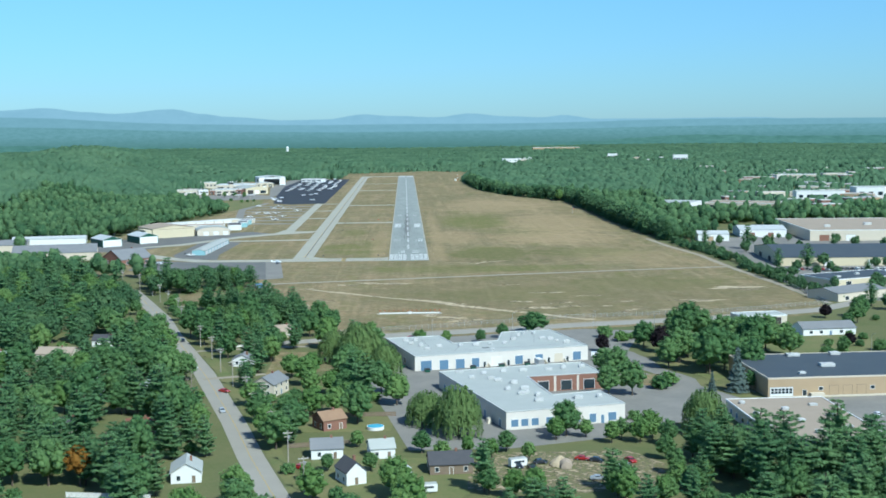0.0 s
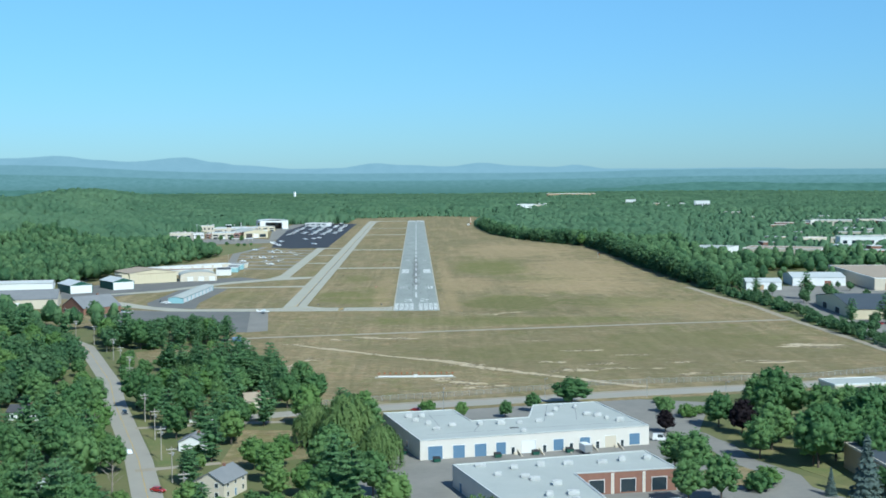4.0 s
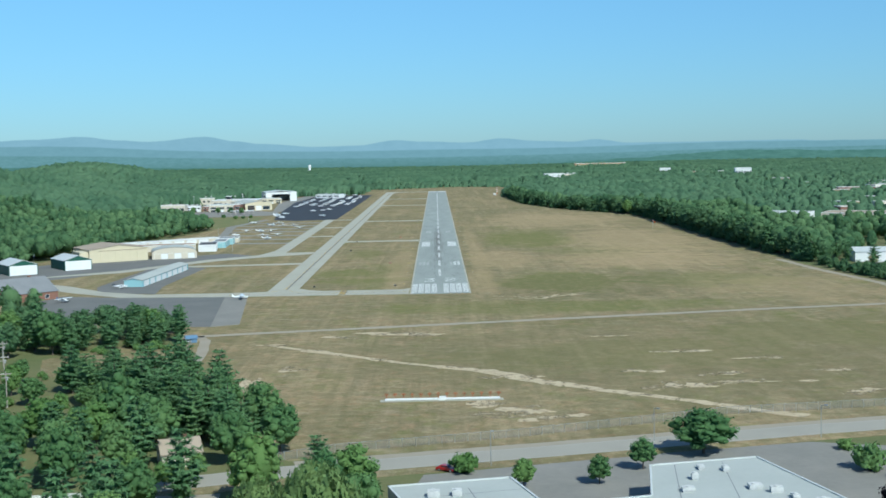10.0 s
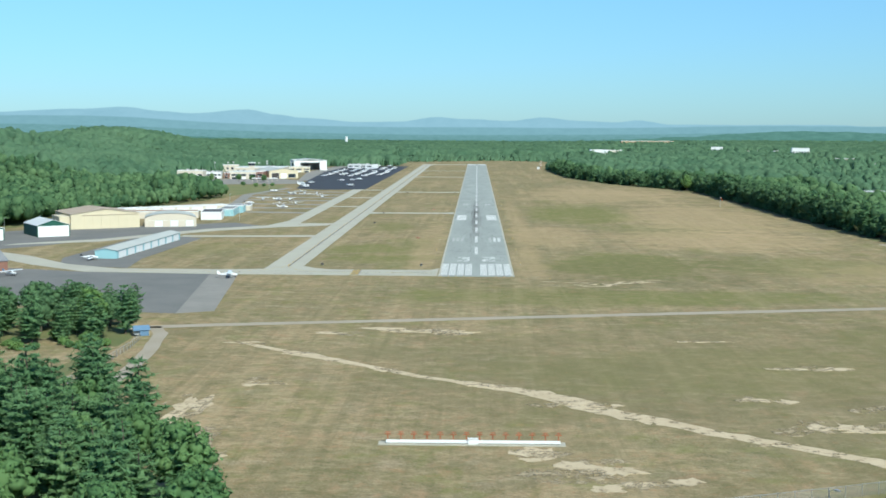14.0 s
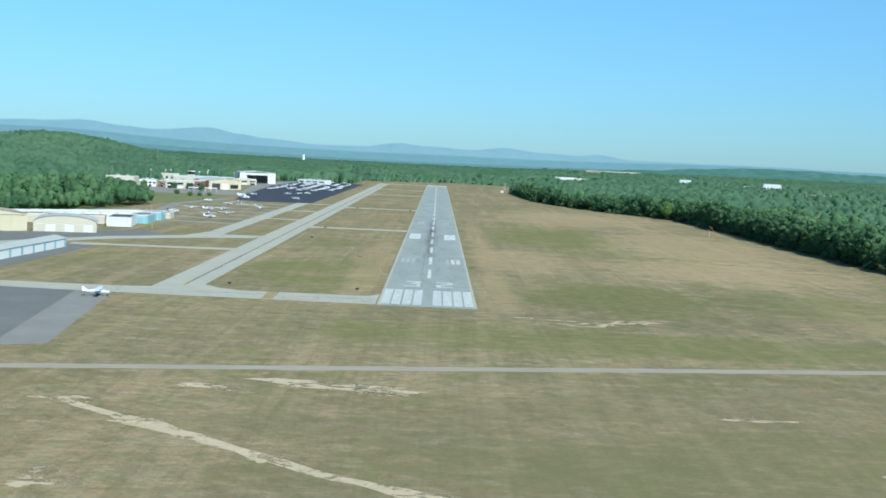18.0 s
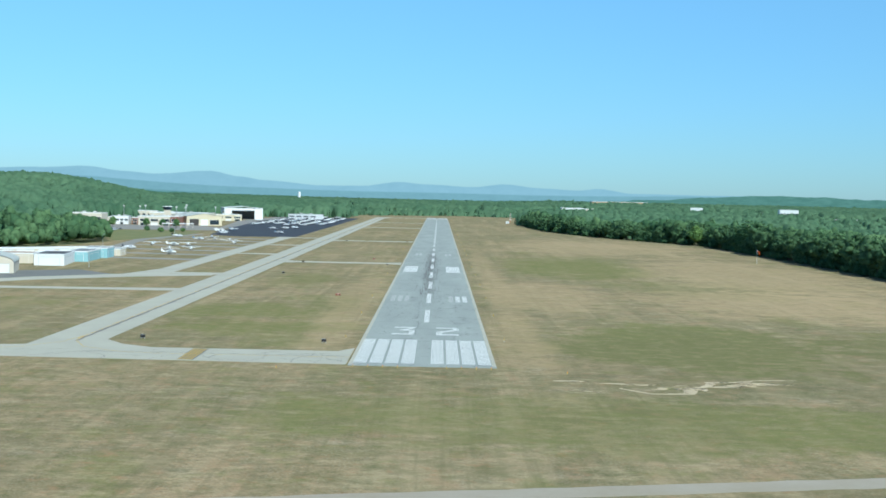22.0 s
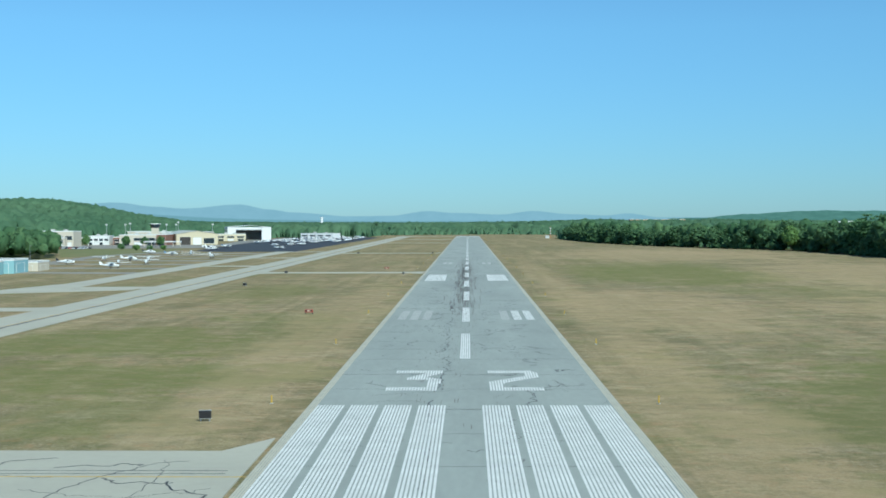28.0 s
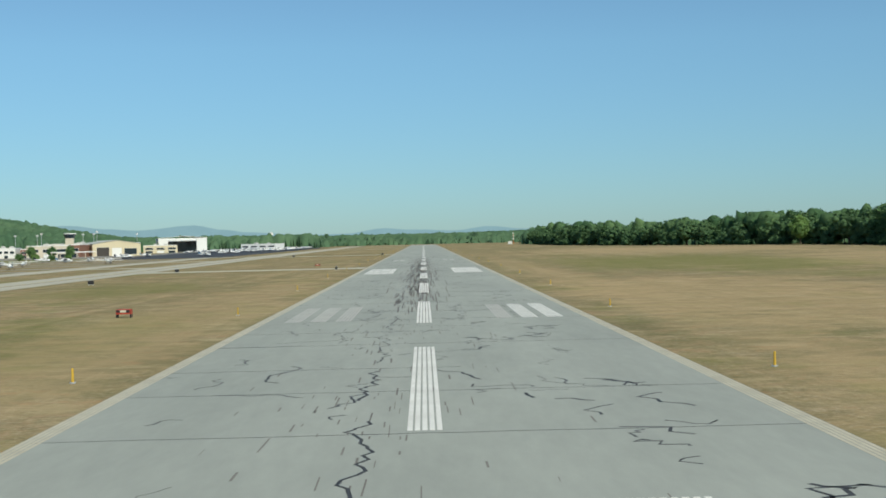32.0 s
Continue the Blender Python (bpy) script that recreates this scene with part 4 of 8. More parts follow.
structure("garden_lawn", prism([(-60, -425), (-30, -415), (-28, -375), (-60, -372)], -0.3, 0.05), FIELD, "sunlit back-garden lawn", "lawn")
structure("garden_lawn", prism([(-45, -520), (-8, -520), (-6, -500), (-40, -495)], -0.3, 0.052), LAWN, "garden lawn behind the houses", "lawn")
structure("garden_lawn", prism([(-40, -600), (10, -600), (30, -560), (-30, -548)], -0.3, 0.048), LAWN, "patchy lawn and drives between houses", "lawn")
WORKS_YARD = [(14, -588), (40, -594), (68, -590), (74, -566), (66, -550), (24, -550), (16, -562)]
structure("yard_gravel", prism(WORKS_YARD, -0.3, 0.056), BARE, "bare brown storage yard with parked cars", "yard")
structure("lawn_strip", prism([(106, -449), (113, -446), (129, -474), (129, -483.5), (121, -484)], -0.3, 0.068), LAWN, "green lawn strip beside the warehouse", "lawn")
structure("drive_island", prism([(84, -438), (99, -434), (104, -449), (95, -459), (83, -452)], -0.3, 0.066), FIELD, "dry grass island beside the drive", "lawn")
structure("works_drive", ribbon([(84, -372), (93, -388), (97, -404), (98, -424), (107, -446), (104, -470)], 9, 0.07, 0.3, 0.1, 8, 5), LOT, "asphalt drive curving into the works yard", "drive")
structure("pine_clearing", prism([(-130, -215), (-105, -200), (-96, -165), (-118, -150), (-140, -180)], -0.3, 0.06), FIELD, "dry grass clearing among the pines", "clearing")

# ---- buildings ----
AVOID = []


def frame_at(x, y, deg):
    return Matrix.Translation((x, y, 0)) @ Matrix.Rotation(radians(deg), 4, "Z")


def opening(parent, face, u, w, z0, h, mat, name, dims, border=None, depth=0.07):
    """A framed door or window on one face of a block of size dims: front, right, back or left."""
    W, D = dims
    b = 0.12 if border is None else border
    ring = merge(boxes((-b, 0, -depth, 0.02, z0 - b, z0 + h + b), (w, w + b, -depth, 0.02, z0 - b, z0 + h + b), (0, w, -depth, 0.02, z0 + h, z0 + h + b)), boxes((0, w, -depth, 0.02, z0 - b, z0)) if z0 > 0.3 else ([], []))
    pane = boxes((0, w, -depth * 0.35, 0.01, z0, z0 + h))
    spin = {"front": Matrix.Translation((u, 0, 0)), "right": Matrix.Translation((W, u, 0)) @ Matrix.Rotation(math.pi / 2, 4, "Z"), "left": Matrix.Translation((0, u + w, 0)) @ Matrix.Rotation(-math.pi / 2, 4, "Z"), "back": Matrix.Translation((u + w, D, 0)) @ Matrix.Rotation(math.pi, 4, "Z")}[face]
    fr = part(name, moved(ring, spin), WOOD if name == "dock_door" else METAL if mat is WHITE else WHITE, parent)
    part("panel" if mat not in (GLASS,) else "pane", moved(pane, spin), mat, fr)
    return fr


def gable_roof(W, D, h, rise_, along, over=0.4, thick=0.22):
    """Two sloping slabs; along: 'x' if the ridge runs along the front."""
    if along == "y":
        a, f = gable_roof(D, W, h, rise_, "x", over, thick)
        return [(y, x, z) for x, y, z in a], [q[::-1] for q in f]
    s = rise_ / (D / 2)
    v, f = [], []
    for sg in (0, 1):
        y0, y1 = (-over, D / 2) if sg == 0 else (D + over, D / 2)
        z0, z1 = h - over * s, h + rise_
        k = len(v)
        for x in (-over, W + over):
            v += [(x, y0, z0), (x, y1, z1), (x, y1, z1 + thick), (x, y0, z0 + thick)]
        q = [(0, 1, 2, 3), (7, 6, 5, 4), (3, 2, 6, 7), (1, 0, 4, 5), (0, 3, 7, 4), (2, 1, 5, 6)]
        f += [tuple(k + i for i in (w if sg == 0 else w[::-1])) for w in q]
    return v, f


def gable_walls(W, D, h, rise_, along):
    if along == "y":
        a, f = gable_walls(D, W, h, rise_, "x")
        return [(y, x, z) for x, y, z in a], [q[::-1] for q in f]
    v = [(0, 0, -0.2), (W, 0, -0.2), (W, D, -0.2), (0, D, -0.2), (0, 0, h), (W, 0, h), (W, D, h), (0, D, h), (0, D / 2, h + rise_), (W, D / 2, h + rise_)]
    return v, [(0, 1, 5, 4), (1, 2, 6, 9, 5), (2, 3, 7, 6), (3, 0, 4, 8, 7), (4, 5, 9, 8), (6, 7, 8, 9), (3, 2, 1, 0)]


def hall(name, x, y, deg, W, D, h, wall, roof, label, category, gable=0.0, along="x", openings=(), units=(), group="", over=0.35, trim=None, clear=4):
    b = holder(name, frame_at(x, y, deg), label, category, group)
    c, s = math.cos(radians(deg)), math.sin(radians(deg))
    AVOID.append(([(x + c * u - s * w, y + s * u + c * w) for u, w in ((-clear, -clear), (W + clear, -clear), (W + clear, D + clear), (-clear, D + clear))]))
    if gable:
        part("wall", gable_walls(W, D, h, gable, along), wall, b)
        part("roof", gable_roof(W, D, h, gable, along, over), roof, b)
    else:
        part("wall", boxes((0, W, 0, D, -0.2, h)), wall, b)
        part("roof", boxes((0.3, W - 0.3, 0.3, D - 0.3, h - 0.1, h + 0.03)), roof, b)
        part("parapet", boxes((-0.08, W + 0.08, -0.08, 0.3, h - 0.35, h + 0.22), (-0.08, W + 0.08, D - 0.3, D + 0.08, h - 0.35, h + 0.22), (-0.08, 0.3, 0.3, D - 0.3, h - 0.35, h + 0.22), (W - 0.3, W + 0.08, 0.3, D - 0.3, h - 0.35, h + 0.22)), trim or WHITE, b)
    for face, u, w, z0, hh, mat, nm in openings:
        opening(b, face, u, w, z0, hh, mat, nm, (W, D))
    for u, v, w, d, hh in units:
        roof_unit(b, u, v, h + 0.03, w, d, hh)
    return b


def roof_unit(parent, u, v, z, w, d, hh):
    m = merge(boxes((u + 0.1, u + w - 0.1, v + 0.1, v + d - 0.1, z, z + 0.3), (u, u + w, v, v + d, z + 0.25, z + hh), (u + w * 0.2, u + w * 0.8, v - 0.05, v, z + 0.4, z + hh - 0.15)), tube([(u + w / 2, v + d / 2, z + hh), (u + w / 2, v + d / 2, z + hh + 0.18)], [min(w, d) * 0.35] * 2, 10))
    part("roof_unit", m, UNIT, parent, "boxy metal rooftop ventilator")


def works(name, poly, h, label, faces, units, wall=WHITE, deep=None):
    """A flat-roofed works building on a polygon, anticlockwise; faces: {edge: openings}."""
    b = holder(name, Matrix.Identity(4), label, "industrial building")
    AVOID.append([(x + (4 if x > sum(p[0] for p in poly) / len(poly) else -4), y + (4 if y > sum(p[1] for p in poly) / len(poly) else -4)) for x, y in poly])
    n = len(poly)
    for i in range(n):
        (ax, ay), (bx, by) = poly[i], poly[(i + 1) % n]
        L = math.hypot(bx - ax, by - ay)
        m = frame_at(ax, ay, math.degrees(math.atan2(by - ay, bx - ax)))
        mat, holes = faces.get(i, (wall, ()))
        part("wall", moved(boxes((0, L, 0.0, 0.3, -0.2, h)), m), mat, b)
        part("roof_edge", moved(boxes((-0.05, L + 0.05, -0.06, 0.36, h, h + 0.24)), m), ROOF_METAL, b)
        for u, w, z0, hh, gm, nm in holes:
            fr = part(nm, moved(merge(boxes((u - 0.15, u, -0.09, 0.02, z0 - 0.05, z0 + hh + 0.15), (u + w, u + w + 0.15, -0.09, 0.02, z0 - 0.05, z0 + hh + 0.15), (u, u + w, -0.09, 0.02, z0 + hh, z0 + hh + 0.15))), m), WHITE, b)
            bars = merge(boxes((u, u + w, -0.03, 0.01, z0, z0 + hh)), *[boxes((u, u + w, -0.05, -0.03, z0 + hh * k / 5 - 0.03, z0 + hh * k / 5 + 0.03)) for k in range(1, 5)])
            part("panel", moved(bars, m), gm, fr)
    part("roof", prism(poly, h - 0.15, h + 0.02), ROOF_PALE, b)
    for u, v, w, d, hh in units:
        roof_unit(b, u, v, h + 0.02, w, d, hh)
    return b


def spread(n, L, w, z0, h, mat, name, start=None, gap=None):
    gap = gap if gap is not None else L / n
    start = start if start is not None else (gap - w) / 2
    return [(start + k * gap, w, z0, h, mat, name) for k in range(n)]


A = [(1, -421), (75, -402), (64, -359), (41, -364), (37.5, -386), (18, -391), (12.5, -371), (-11.5, -376)]
rnd = random.Random(5)
unitsA = [(x + rnd.uniform(-1, 1), y + rnd.uniform(-1, 1), rnd.uniform(1.2, 2.6), rnd.uniform(1.2, 2.2), rnd.uniform(0.7, 1.3)) for x, y in ((-4, -385), (0, -383), (-2, -391), (3, -396), (10, -399), (6, -404), (19, -399), (26, -397), (32, -396), (40, -394), (44, -384), (50, -369), (54, -371), (47, -375), (57, -384), (60, -386), (62, -391), (66, -395), (33, -409))]
works("works_building", A, 6.1, "white works building with pale flat roof and blue doors", {
    0: (OFFWHITE, [(2.5, 4.6, 0, 4.2, BLUE, "loading_door"), (10.5, 3.8, 0, 4.0, BLUE, "loading_door"), (17.5, 3.8, 0, 4.0, BLUE, "loading_door"), (24.5, 3.2, 0.2, 3.8, BLUE, "loading_door"), (29.5, 1.1, 0, 2.2, GLASS, "door"), (33, 4.5, 0, 3.9, WHITE, "loading_door"), (40, 1.1, 0, 2.2, GLASS, "door"), (43.5, 3.4, 0.2, 3.6, BLUE, "loading_door"), (49, 1.1, 0, 2.2, GLASS, "door"), (52.5, 3.4, 0.2, 3.6, BLUE, "loading_door"), (58, 1.1, 0, 2.2, GLASS, "door"), (61, 4, 0, 3.8, STUCCO, "loading_door"), (66.5, 1.0, 0, 2.2, GLASS, "door"), (69.5, 3.6, 0.4, 3.6, BLUE, "loading_door")]),
    7: (OFFWHITE, [(20, 3, 1, 2, GLASS, "window"), (30, 3, 1, 2, GLASS, "window")]),
    2: (STUCCO, [(3, 4, 1, 2, GLASS, "window"), (11, 4, 1, 2, GLASS, "window")]),
    3: (BRICK, [(6, 2, 1, 2, GLASS, "window"), (13, 2, 1, 2, GLASS, "window")]),
    4: (STUCCO, [(3, 3, 0.6, 2.2, GLASS, "window"), (9, 3, 0.6, 2.2, GLASS, "window"), (14, 2, 0, 2.4, GLASS, "door")])}, unitsA, wall=OFFWHITE)
for k, line in enumerate(([(3, -412), (72, -394.5)], [(-4, -384), (14, -379.5)], [(46, -364), (42, -393)], [(56, -362), (53, -391)], [(22, -390.5), (18, -408)], [(4, -378), (8, -403)])):
    tagged(part("roof_seam", ribbon(line, 0.16, 6.135, 0.008, 0.3, 3, k), ROOF_GREY, bpy.data.objects["works_building"]), "grey bitumen seam")
part("roof_patch", prism([(30, -404), (33, -403.2), (32.6, -401.4), (29.6, -402.2)], 6.125, 6.14), ROOF_BLACK, bpy.data.objects["works_building"], "dark repair patch")
B = [(30.2, -522.4), (71.3, -512.4), (66, -491.5), (48.5, -497), (43, -465), (72, -460), (67, -438), (10, -453)]
unitsB = [(x + rnd.uniform(-1, 1), y + rnd.uniform(-1, 1), rnd.uniform(1.3, 3.0), rnd.uniform(1.2, 2.2), rnd.uniform(0.7, 1.3)) for x, y in ((17, -456), (25, -459), (33, -456), (42, -455), (50, -454), (58, -452), (64, -450), (21, -466), (27, -470), (31, -472), (35, -478), (33, -489), (38, -487), (40, -494), (36, -496), (42, -500), (41, -508), (56, -505), (63, -503))]
works("works_annex", B, 6.1, "white works building with brick bays and pale roof", {
    0: (OFFWHITE, [(1.7, 2.5, 1.1, 2.4, BLUE, "window"), (5.2, 2.5, 1.1, 2.4, BLUE, "window"), (8.8, 2.5, 1.1, 2.4, BLUE, "window"), (14, 2.5, 1.1, 2.4, BLUE, "window"), (19, 1.1, 0, 2.3, BLUE, "door"), (23.5, 2.5, 1.1, 2.4, BLUE, "window"), (29.4, 2.4, 0.6, 2.9, BLUE, "window"), (33.6, 1.1, 0, 2.9, BLUE, "door"), (36.2, 2.9, 0.8, 2.7, BLUE, "window")]),
    4: (BRICK, [(4, 4.2, 0.4, 3.6, GLASS, "window_bay"), (13, 4.2, 0.4, 3.6, GLASS, "window_bay"), (22, 4.2, 0.4, 3.6, GLASS, "window_bay"), (10.4, 0.5, 0, 5.6, STUCCO, "pilaster"), (19.4, 0.5, 0, 5.6, STUCCO, "pilaster")]),
    7: (OFFWHITE, spread(5, 74, 2, 0, 2.6, BLUE, "door"))}, unitsB, wall=OFFWHITE)

for k in range(4):
    u = 0.3 + 0.17 * k
    x, y = 10 + 21 * u - 1.2, -453 - 72 * u
    s = holder("stair_cover", frame_at(x, y, -74), "sloping concrete stair cover against the wall", "stair cover", "stair covers")
    part("wedge", ([(-1.3, -1.6, 0), (1.3, -1.6, 0), (1.3, 0, 0), (-1.3, 0, 0), (-1.3, -0.9, 1.6), (0.6, -0.9, 1.6), (0.6, 0, 1.9), (-1.3, 0, 1.9)], [(3, 2, 1, 0), (4, 5, 6, 7), (0, 1, 5, 4), (1, 2, 6, 5), (2, 3, 7, 6), (3, 0, 4, 7)]), STUCCO, s)
tan_hall = hall("warehouse", 129, -482, 3, 78, 46, 7.4, TAN, ROOF_DARK, "tan masonry warehouse with dark flat roof", "warehouse", openings=[("front", 0.8, 8.5, 0.8, 3.2, WHITE, "glazed_bay"), ("front", 13, 1.4, 0.2, 2.6, GLASS, "door"), ("front", 19, 1.6, 2.6, 1.2, GLASS, "window"), ("front", 23, 3.4, 0.8, 3.4, TAN, "dock_door"), ("front", 28.2, 3.4, 0.8, 3.4, TAN, "dock_door"), ("front", 33.4, 3.4, 0.8, 3.4, TAN, "dock_door"), ("front", 38.5, 1.6, 2.6, 1.2, GLASS, "window"), ("front", 50, 6, 0.8, 3.4, TAN, "dock_door")], units=[(14, 6, 2.4, 1.6, 0.8), (27, 18, 5.5, 3.2, 1.2), (22, 40, 5, 3, 1), (40, 41, 4, 3, 1)], trim=STUCCO)
for k in range(6):
    for z in (1.7, 2.75):
        part("pane", boxes((1.15 + 1.35 * k, 2.2 + 1.35 * k, -0.09, -0.03, z, z + 0.85)), GLASS, tan_hall)
part("base_course", boxes((-0.05, 78.05, -0.12, 0, -0.2, 0.72)), STUCCO, tan_hall, "pale concrete base course")
part("dock_wall", boxes((15.5, 20.5, -2.2, -0.12, 0, 1.9)), STUCCO, tan_hall, "grey concrete dock wall")
hall("workshop_tan_roof", 110.5, -566, 2, 34, 64, 4.6, STUCCO, ROOF_TAN, "low workshop with tan gravel roof and pale blue side", "workshop", openings=[("front", 3 + 5.2 * k, 2.6, 1.1, 1.5, GLASS, "window") for k in range(6)] + [("left", 5 + 6.4 * k, 2.4, 1.0, 1.7, BLUE if k % 3 else GLASS, "window") for k in range(9)], units=[(2.5 + 9 * (k % 3) + 2.2 * (k * 7 % 3), 9 + 5.2 * k, 1.8 + 0.5 * (k % 3), 1.6, 0.7 + 0.2 * (k % 2)) for k in range(10)], clear=2)
hall("canopy_hall", 164, -318, 8, 24, 14, 4.2, STUCCO, ROOF_PALE, "low pavilion with pale blue-grey roof and posts", "pavilion", openings=[("front", 2, 5, 0, 3.2, SHADE, "open_bay"), ("front", 9, 5, 0, 3.2, SHADE, "open_bay"), ("front", 16, 5, 0, 3.2, SHADE, "open_bay")])
hall("cottage_white", 184, -352, 6, 26, 13, 3.2, WHITE, ROOF_GREY, "long white cottage with grey roof", "house", gable=2.4, openings=[("front", 3, 1.6, 0.9, 1.4, GLASS, "window"), ("front", 8, 1.6, 0.9, 1.4, GLASS, "window"), ("front", 13, 1.1, 0, 2.1, BLUE, "door"), ("front", 18, 1.6, 0.9, 1.4, GLASS, "window")])
# industrial estate
hall("factory_slate_roof", 259, -70, -4, 120, 88, 6.0, CREAM, ROOF_DARK, "cream factory with broad dark slate-blue roof", "factory", gable=5, openings=[("front", 30, 5, 0, 4, WHITE, "loading_door"), ("front", 60, 5, 0, 4, WHITE, "loading_door"), ("left", 60, 10, 0, 3.6, SHADE, "open_bay"), ("left", 30, 10, 0, 3.6, SHADE, "open_bay")])
hall("factory_tan_roof", 338, 108, -4, 160, 130, 9, STUCCO, ROOF_TAN, "large factory with tan flat roof", "factory", units=[(20, 30, 5, 3, 2), (60, 50, 6, 4, 2), (90, 20, 5, 4, 2)], openings=[("front", 8, 8, 0, 5, BRICK, "dock_door"), ("front", 30, 8, 0, 5, WHITE, "dock_door")])
hall("shed_white", 246, 120, -6, 26, 22, 6, WHITE, ROOF_METAL, "small white industrial shed", "shed", gable=2, openings=[("front", 8, 5, 0, 4, TAN, "loading_door")])
hall("shed_white", 290, 150, -6, 40, 40, 6.5, WHITE, ROOF_METAL, "white industrial shed with bright roof", "shed", gable=2.5, openings=[("front", 8, 5, 0, 4, BRICK, "loading_door"), ("front", 24, 5, 0, 4, BRICK, "loading_door")])
hall("shop_grey_roof", 255, -188, 22, 60, 30, 5, CREAM, ROOF_DARK, "cream workshop with grey flat roof", "workshop", openings=[("front", 10, 4, 0, 3.4, GLASS, "window_bay"), ("front", 30, 4, 0, 3.4, GLASS, "window_bay")], units=[(10, 8, 3, 2, 1), (30, 14, 3, 2, 1)])
hall("shop_blue_roof", 238, -245, 30, 40, 22, 4.5, STUCCO, ROOF_GREY, "low shop with grey roof", "shop", gable=2.2, openings=[("front", 6, 3, 0.6, 2, GLASS, "window"), ("front", 20, 3, 0.6, 2, GLASS, "window")])
for args in ((282, 535, -32, 55, 40, 8, WHITE, ROOF_PALE, "long pale warehouse roof among the trees"), (345, 505, -28, 80, 45, 8, STUCCO, ROOF_TAN, "tan-roofed warehouse among the trees"), (493, 633, -8, 60, 30, 12, WHITE, ROOF_PALE, "white office block beyond the estate"), (576, 650, -8, 70, 40, 15, WHITE, ROOF_PALE, "tall white industrial block"), (640, 1190, -20, 60, 30, 10, STUCCO, ROOF_PALE, "pale building in the distant town"), (560, 1120, -10, 50, 25, 9, BRICK, ROOF_TAN, "brick building in the distant town"), (676, 2200, -10, 36, 40, 19, WHITE, ROOF_METAL, "bright white building in the far woods"), (552, 2460, -10, 26, 20, 17, WHITE, ROOF_METAL, "small bright building in the far woods"), (246, 2215, 0, 44, 30, 14, WHITE, ROOF_PALE, "pale school building in the far woods"), (292, 2240, 0, 26, 20, 12, STUCCO, ROOF_PALE, "pale hall in the far woods"), (330, 2600, 0, 60, 30, 10, WHITE, ROOF_PALE, "pale school building in the far woods"), (412, 3080, 0, 150, 40, 15, TAN, ROOF_TAN, "long low brick building on the far rise"), (-350, 1140, 10, 36, 18, 9, STUCCO, ROOF_PALE, "pale building among the trees")):
    x, y, deg, W, D, h, wall, roof, label = args
    hall("distant_building", x, y, deg, W, D, h + rise(x, y), wall, roof, label, "building", openings=[("front", W * (k + 0.3) / 6, W / 12, h * 0.35 + rise(x, y), h * 0.3, GLASS, "window") for k in range(6)], clear=10)
srnd = random.Random(61)
for k in range(26):
    x, y = (srnd.uniform(225, 420), srnd.uniform(2150, 2700)) if k < 15 else (srnd.uniform(520, 760), srnd.uniform(2150, 2500))
    W, D, h = srnd.uniform(8, 22), srnd.uniform(8, 14), srnd.uniform(7, 12)
    hall("town_building", x, y, srnd.uniform(-15, 15), W, D, h + rise(x, y), srnd.choice((WHITE, STUCCO, WHITE, TAN)), srnd.choice((ROOF_PALE, ROOF_METAL, ROOF_TAN)), "pale school-town building among the far woods", "building", openings=[("front", W * (q + 0.25) / 3, W / 6, h * 0.35 + rise(x, y), h * 0.3, GLASS, "window") for q in range(3)], group="far town buildings", clear=10)
trnd2 = random.Random(15)
for k in range(43):
    y = trnd2.uniform(420, 1700)
    x = trnd2.uniform(0.22, 0.42) * (y + 920) + 40
    if x < 300:
        continue
    W, D, h = trnd2.uniform(10, 42), trnd2.uniform(9, 24), trnd2.uniform(5, 10)
    hall("town_building", x, y, trnd2.uniform(-30, 30), W, D, h, trnd2.choice((OFFWHITE, STUCCO, STUCCO, BRICK, TAN)), trnd2.choice((ROOF_PALE, ROOF_GREY, ROOF_TAN, ROOF_GREY)), "town building with flat roof among the trees", "building", openings=[("front", W * (q + 0.25) / 3, W / 6, h * 0.35, h * 0.3, GLASS, "window") for q in range(3)], group="town buildings", clear=7)
# ---- hangars ----
for x, y in ((-234.5, 164), (-259.7, 136)):
    b = hall("hangar_green_white", x, y, 34, 17.5, 28, 6.2, GREEN, ROOF_METAL, "green hangar with white doors and white gable roof", "hangar", gable=2.8, along="y", group="green hangars")
    for k in range(5):
        part("door_leaf", boxes((0.5 + k * 3.3, 0.5 + k * 3.3 + 3.26, -0.16 - 0.05 * (k % 2), -0.03, 0, 5.9)), WHITE, b)
big = hall("hangar_cream", -233, 215, 31.7, 40, 38, 8.6, CREAM, ROOF_TAN, "large cream hangar with sliding doors and low roof", "hangar", gable=2.6, along="y")
for k in range(6):
    part("door_leaf", boxes((7.5 + k * 5.0, 12.4 + k * 5.0, -0.2 - 0.06 * (k % 2), -0.03, 0, 7.6)), CREAM, big)
part("door_track", boxes((6.5, 38.5, -0.35, 0, 7.7, 8.1)), ROOF_TAN, big)
part("annex", boxes((-6, -0.05, 2, 20, -0.2, 7.6)), CREAM, big)


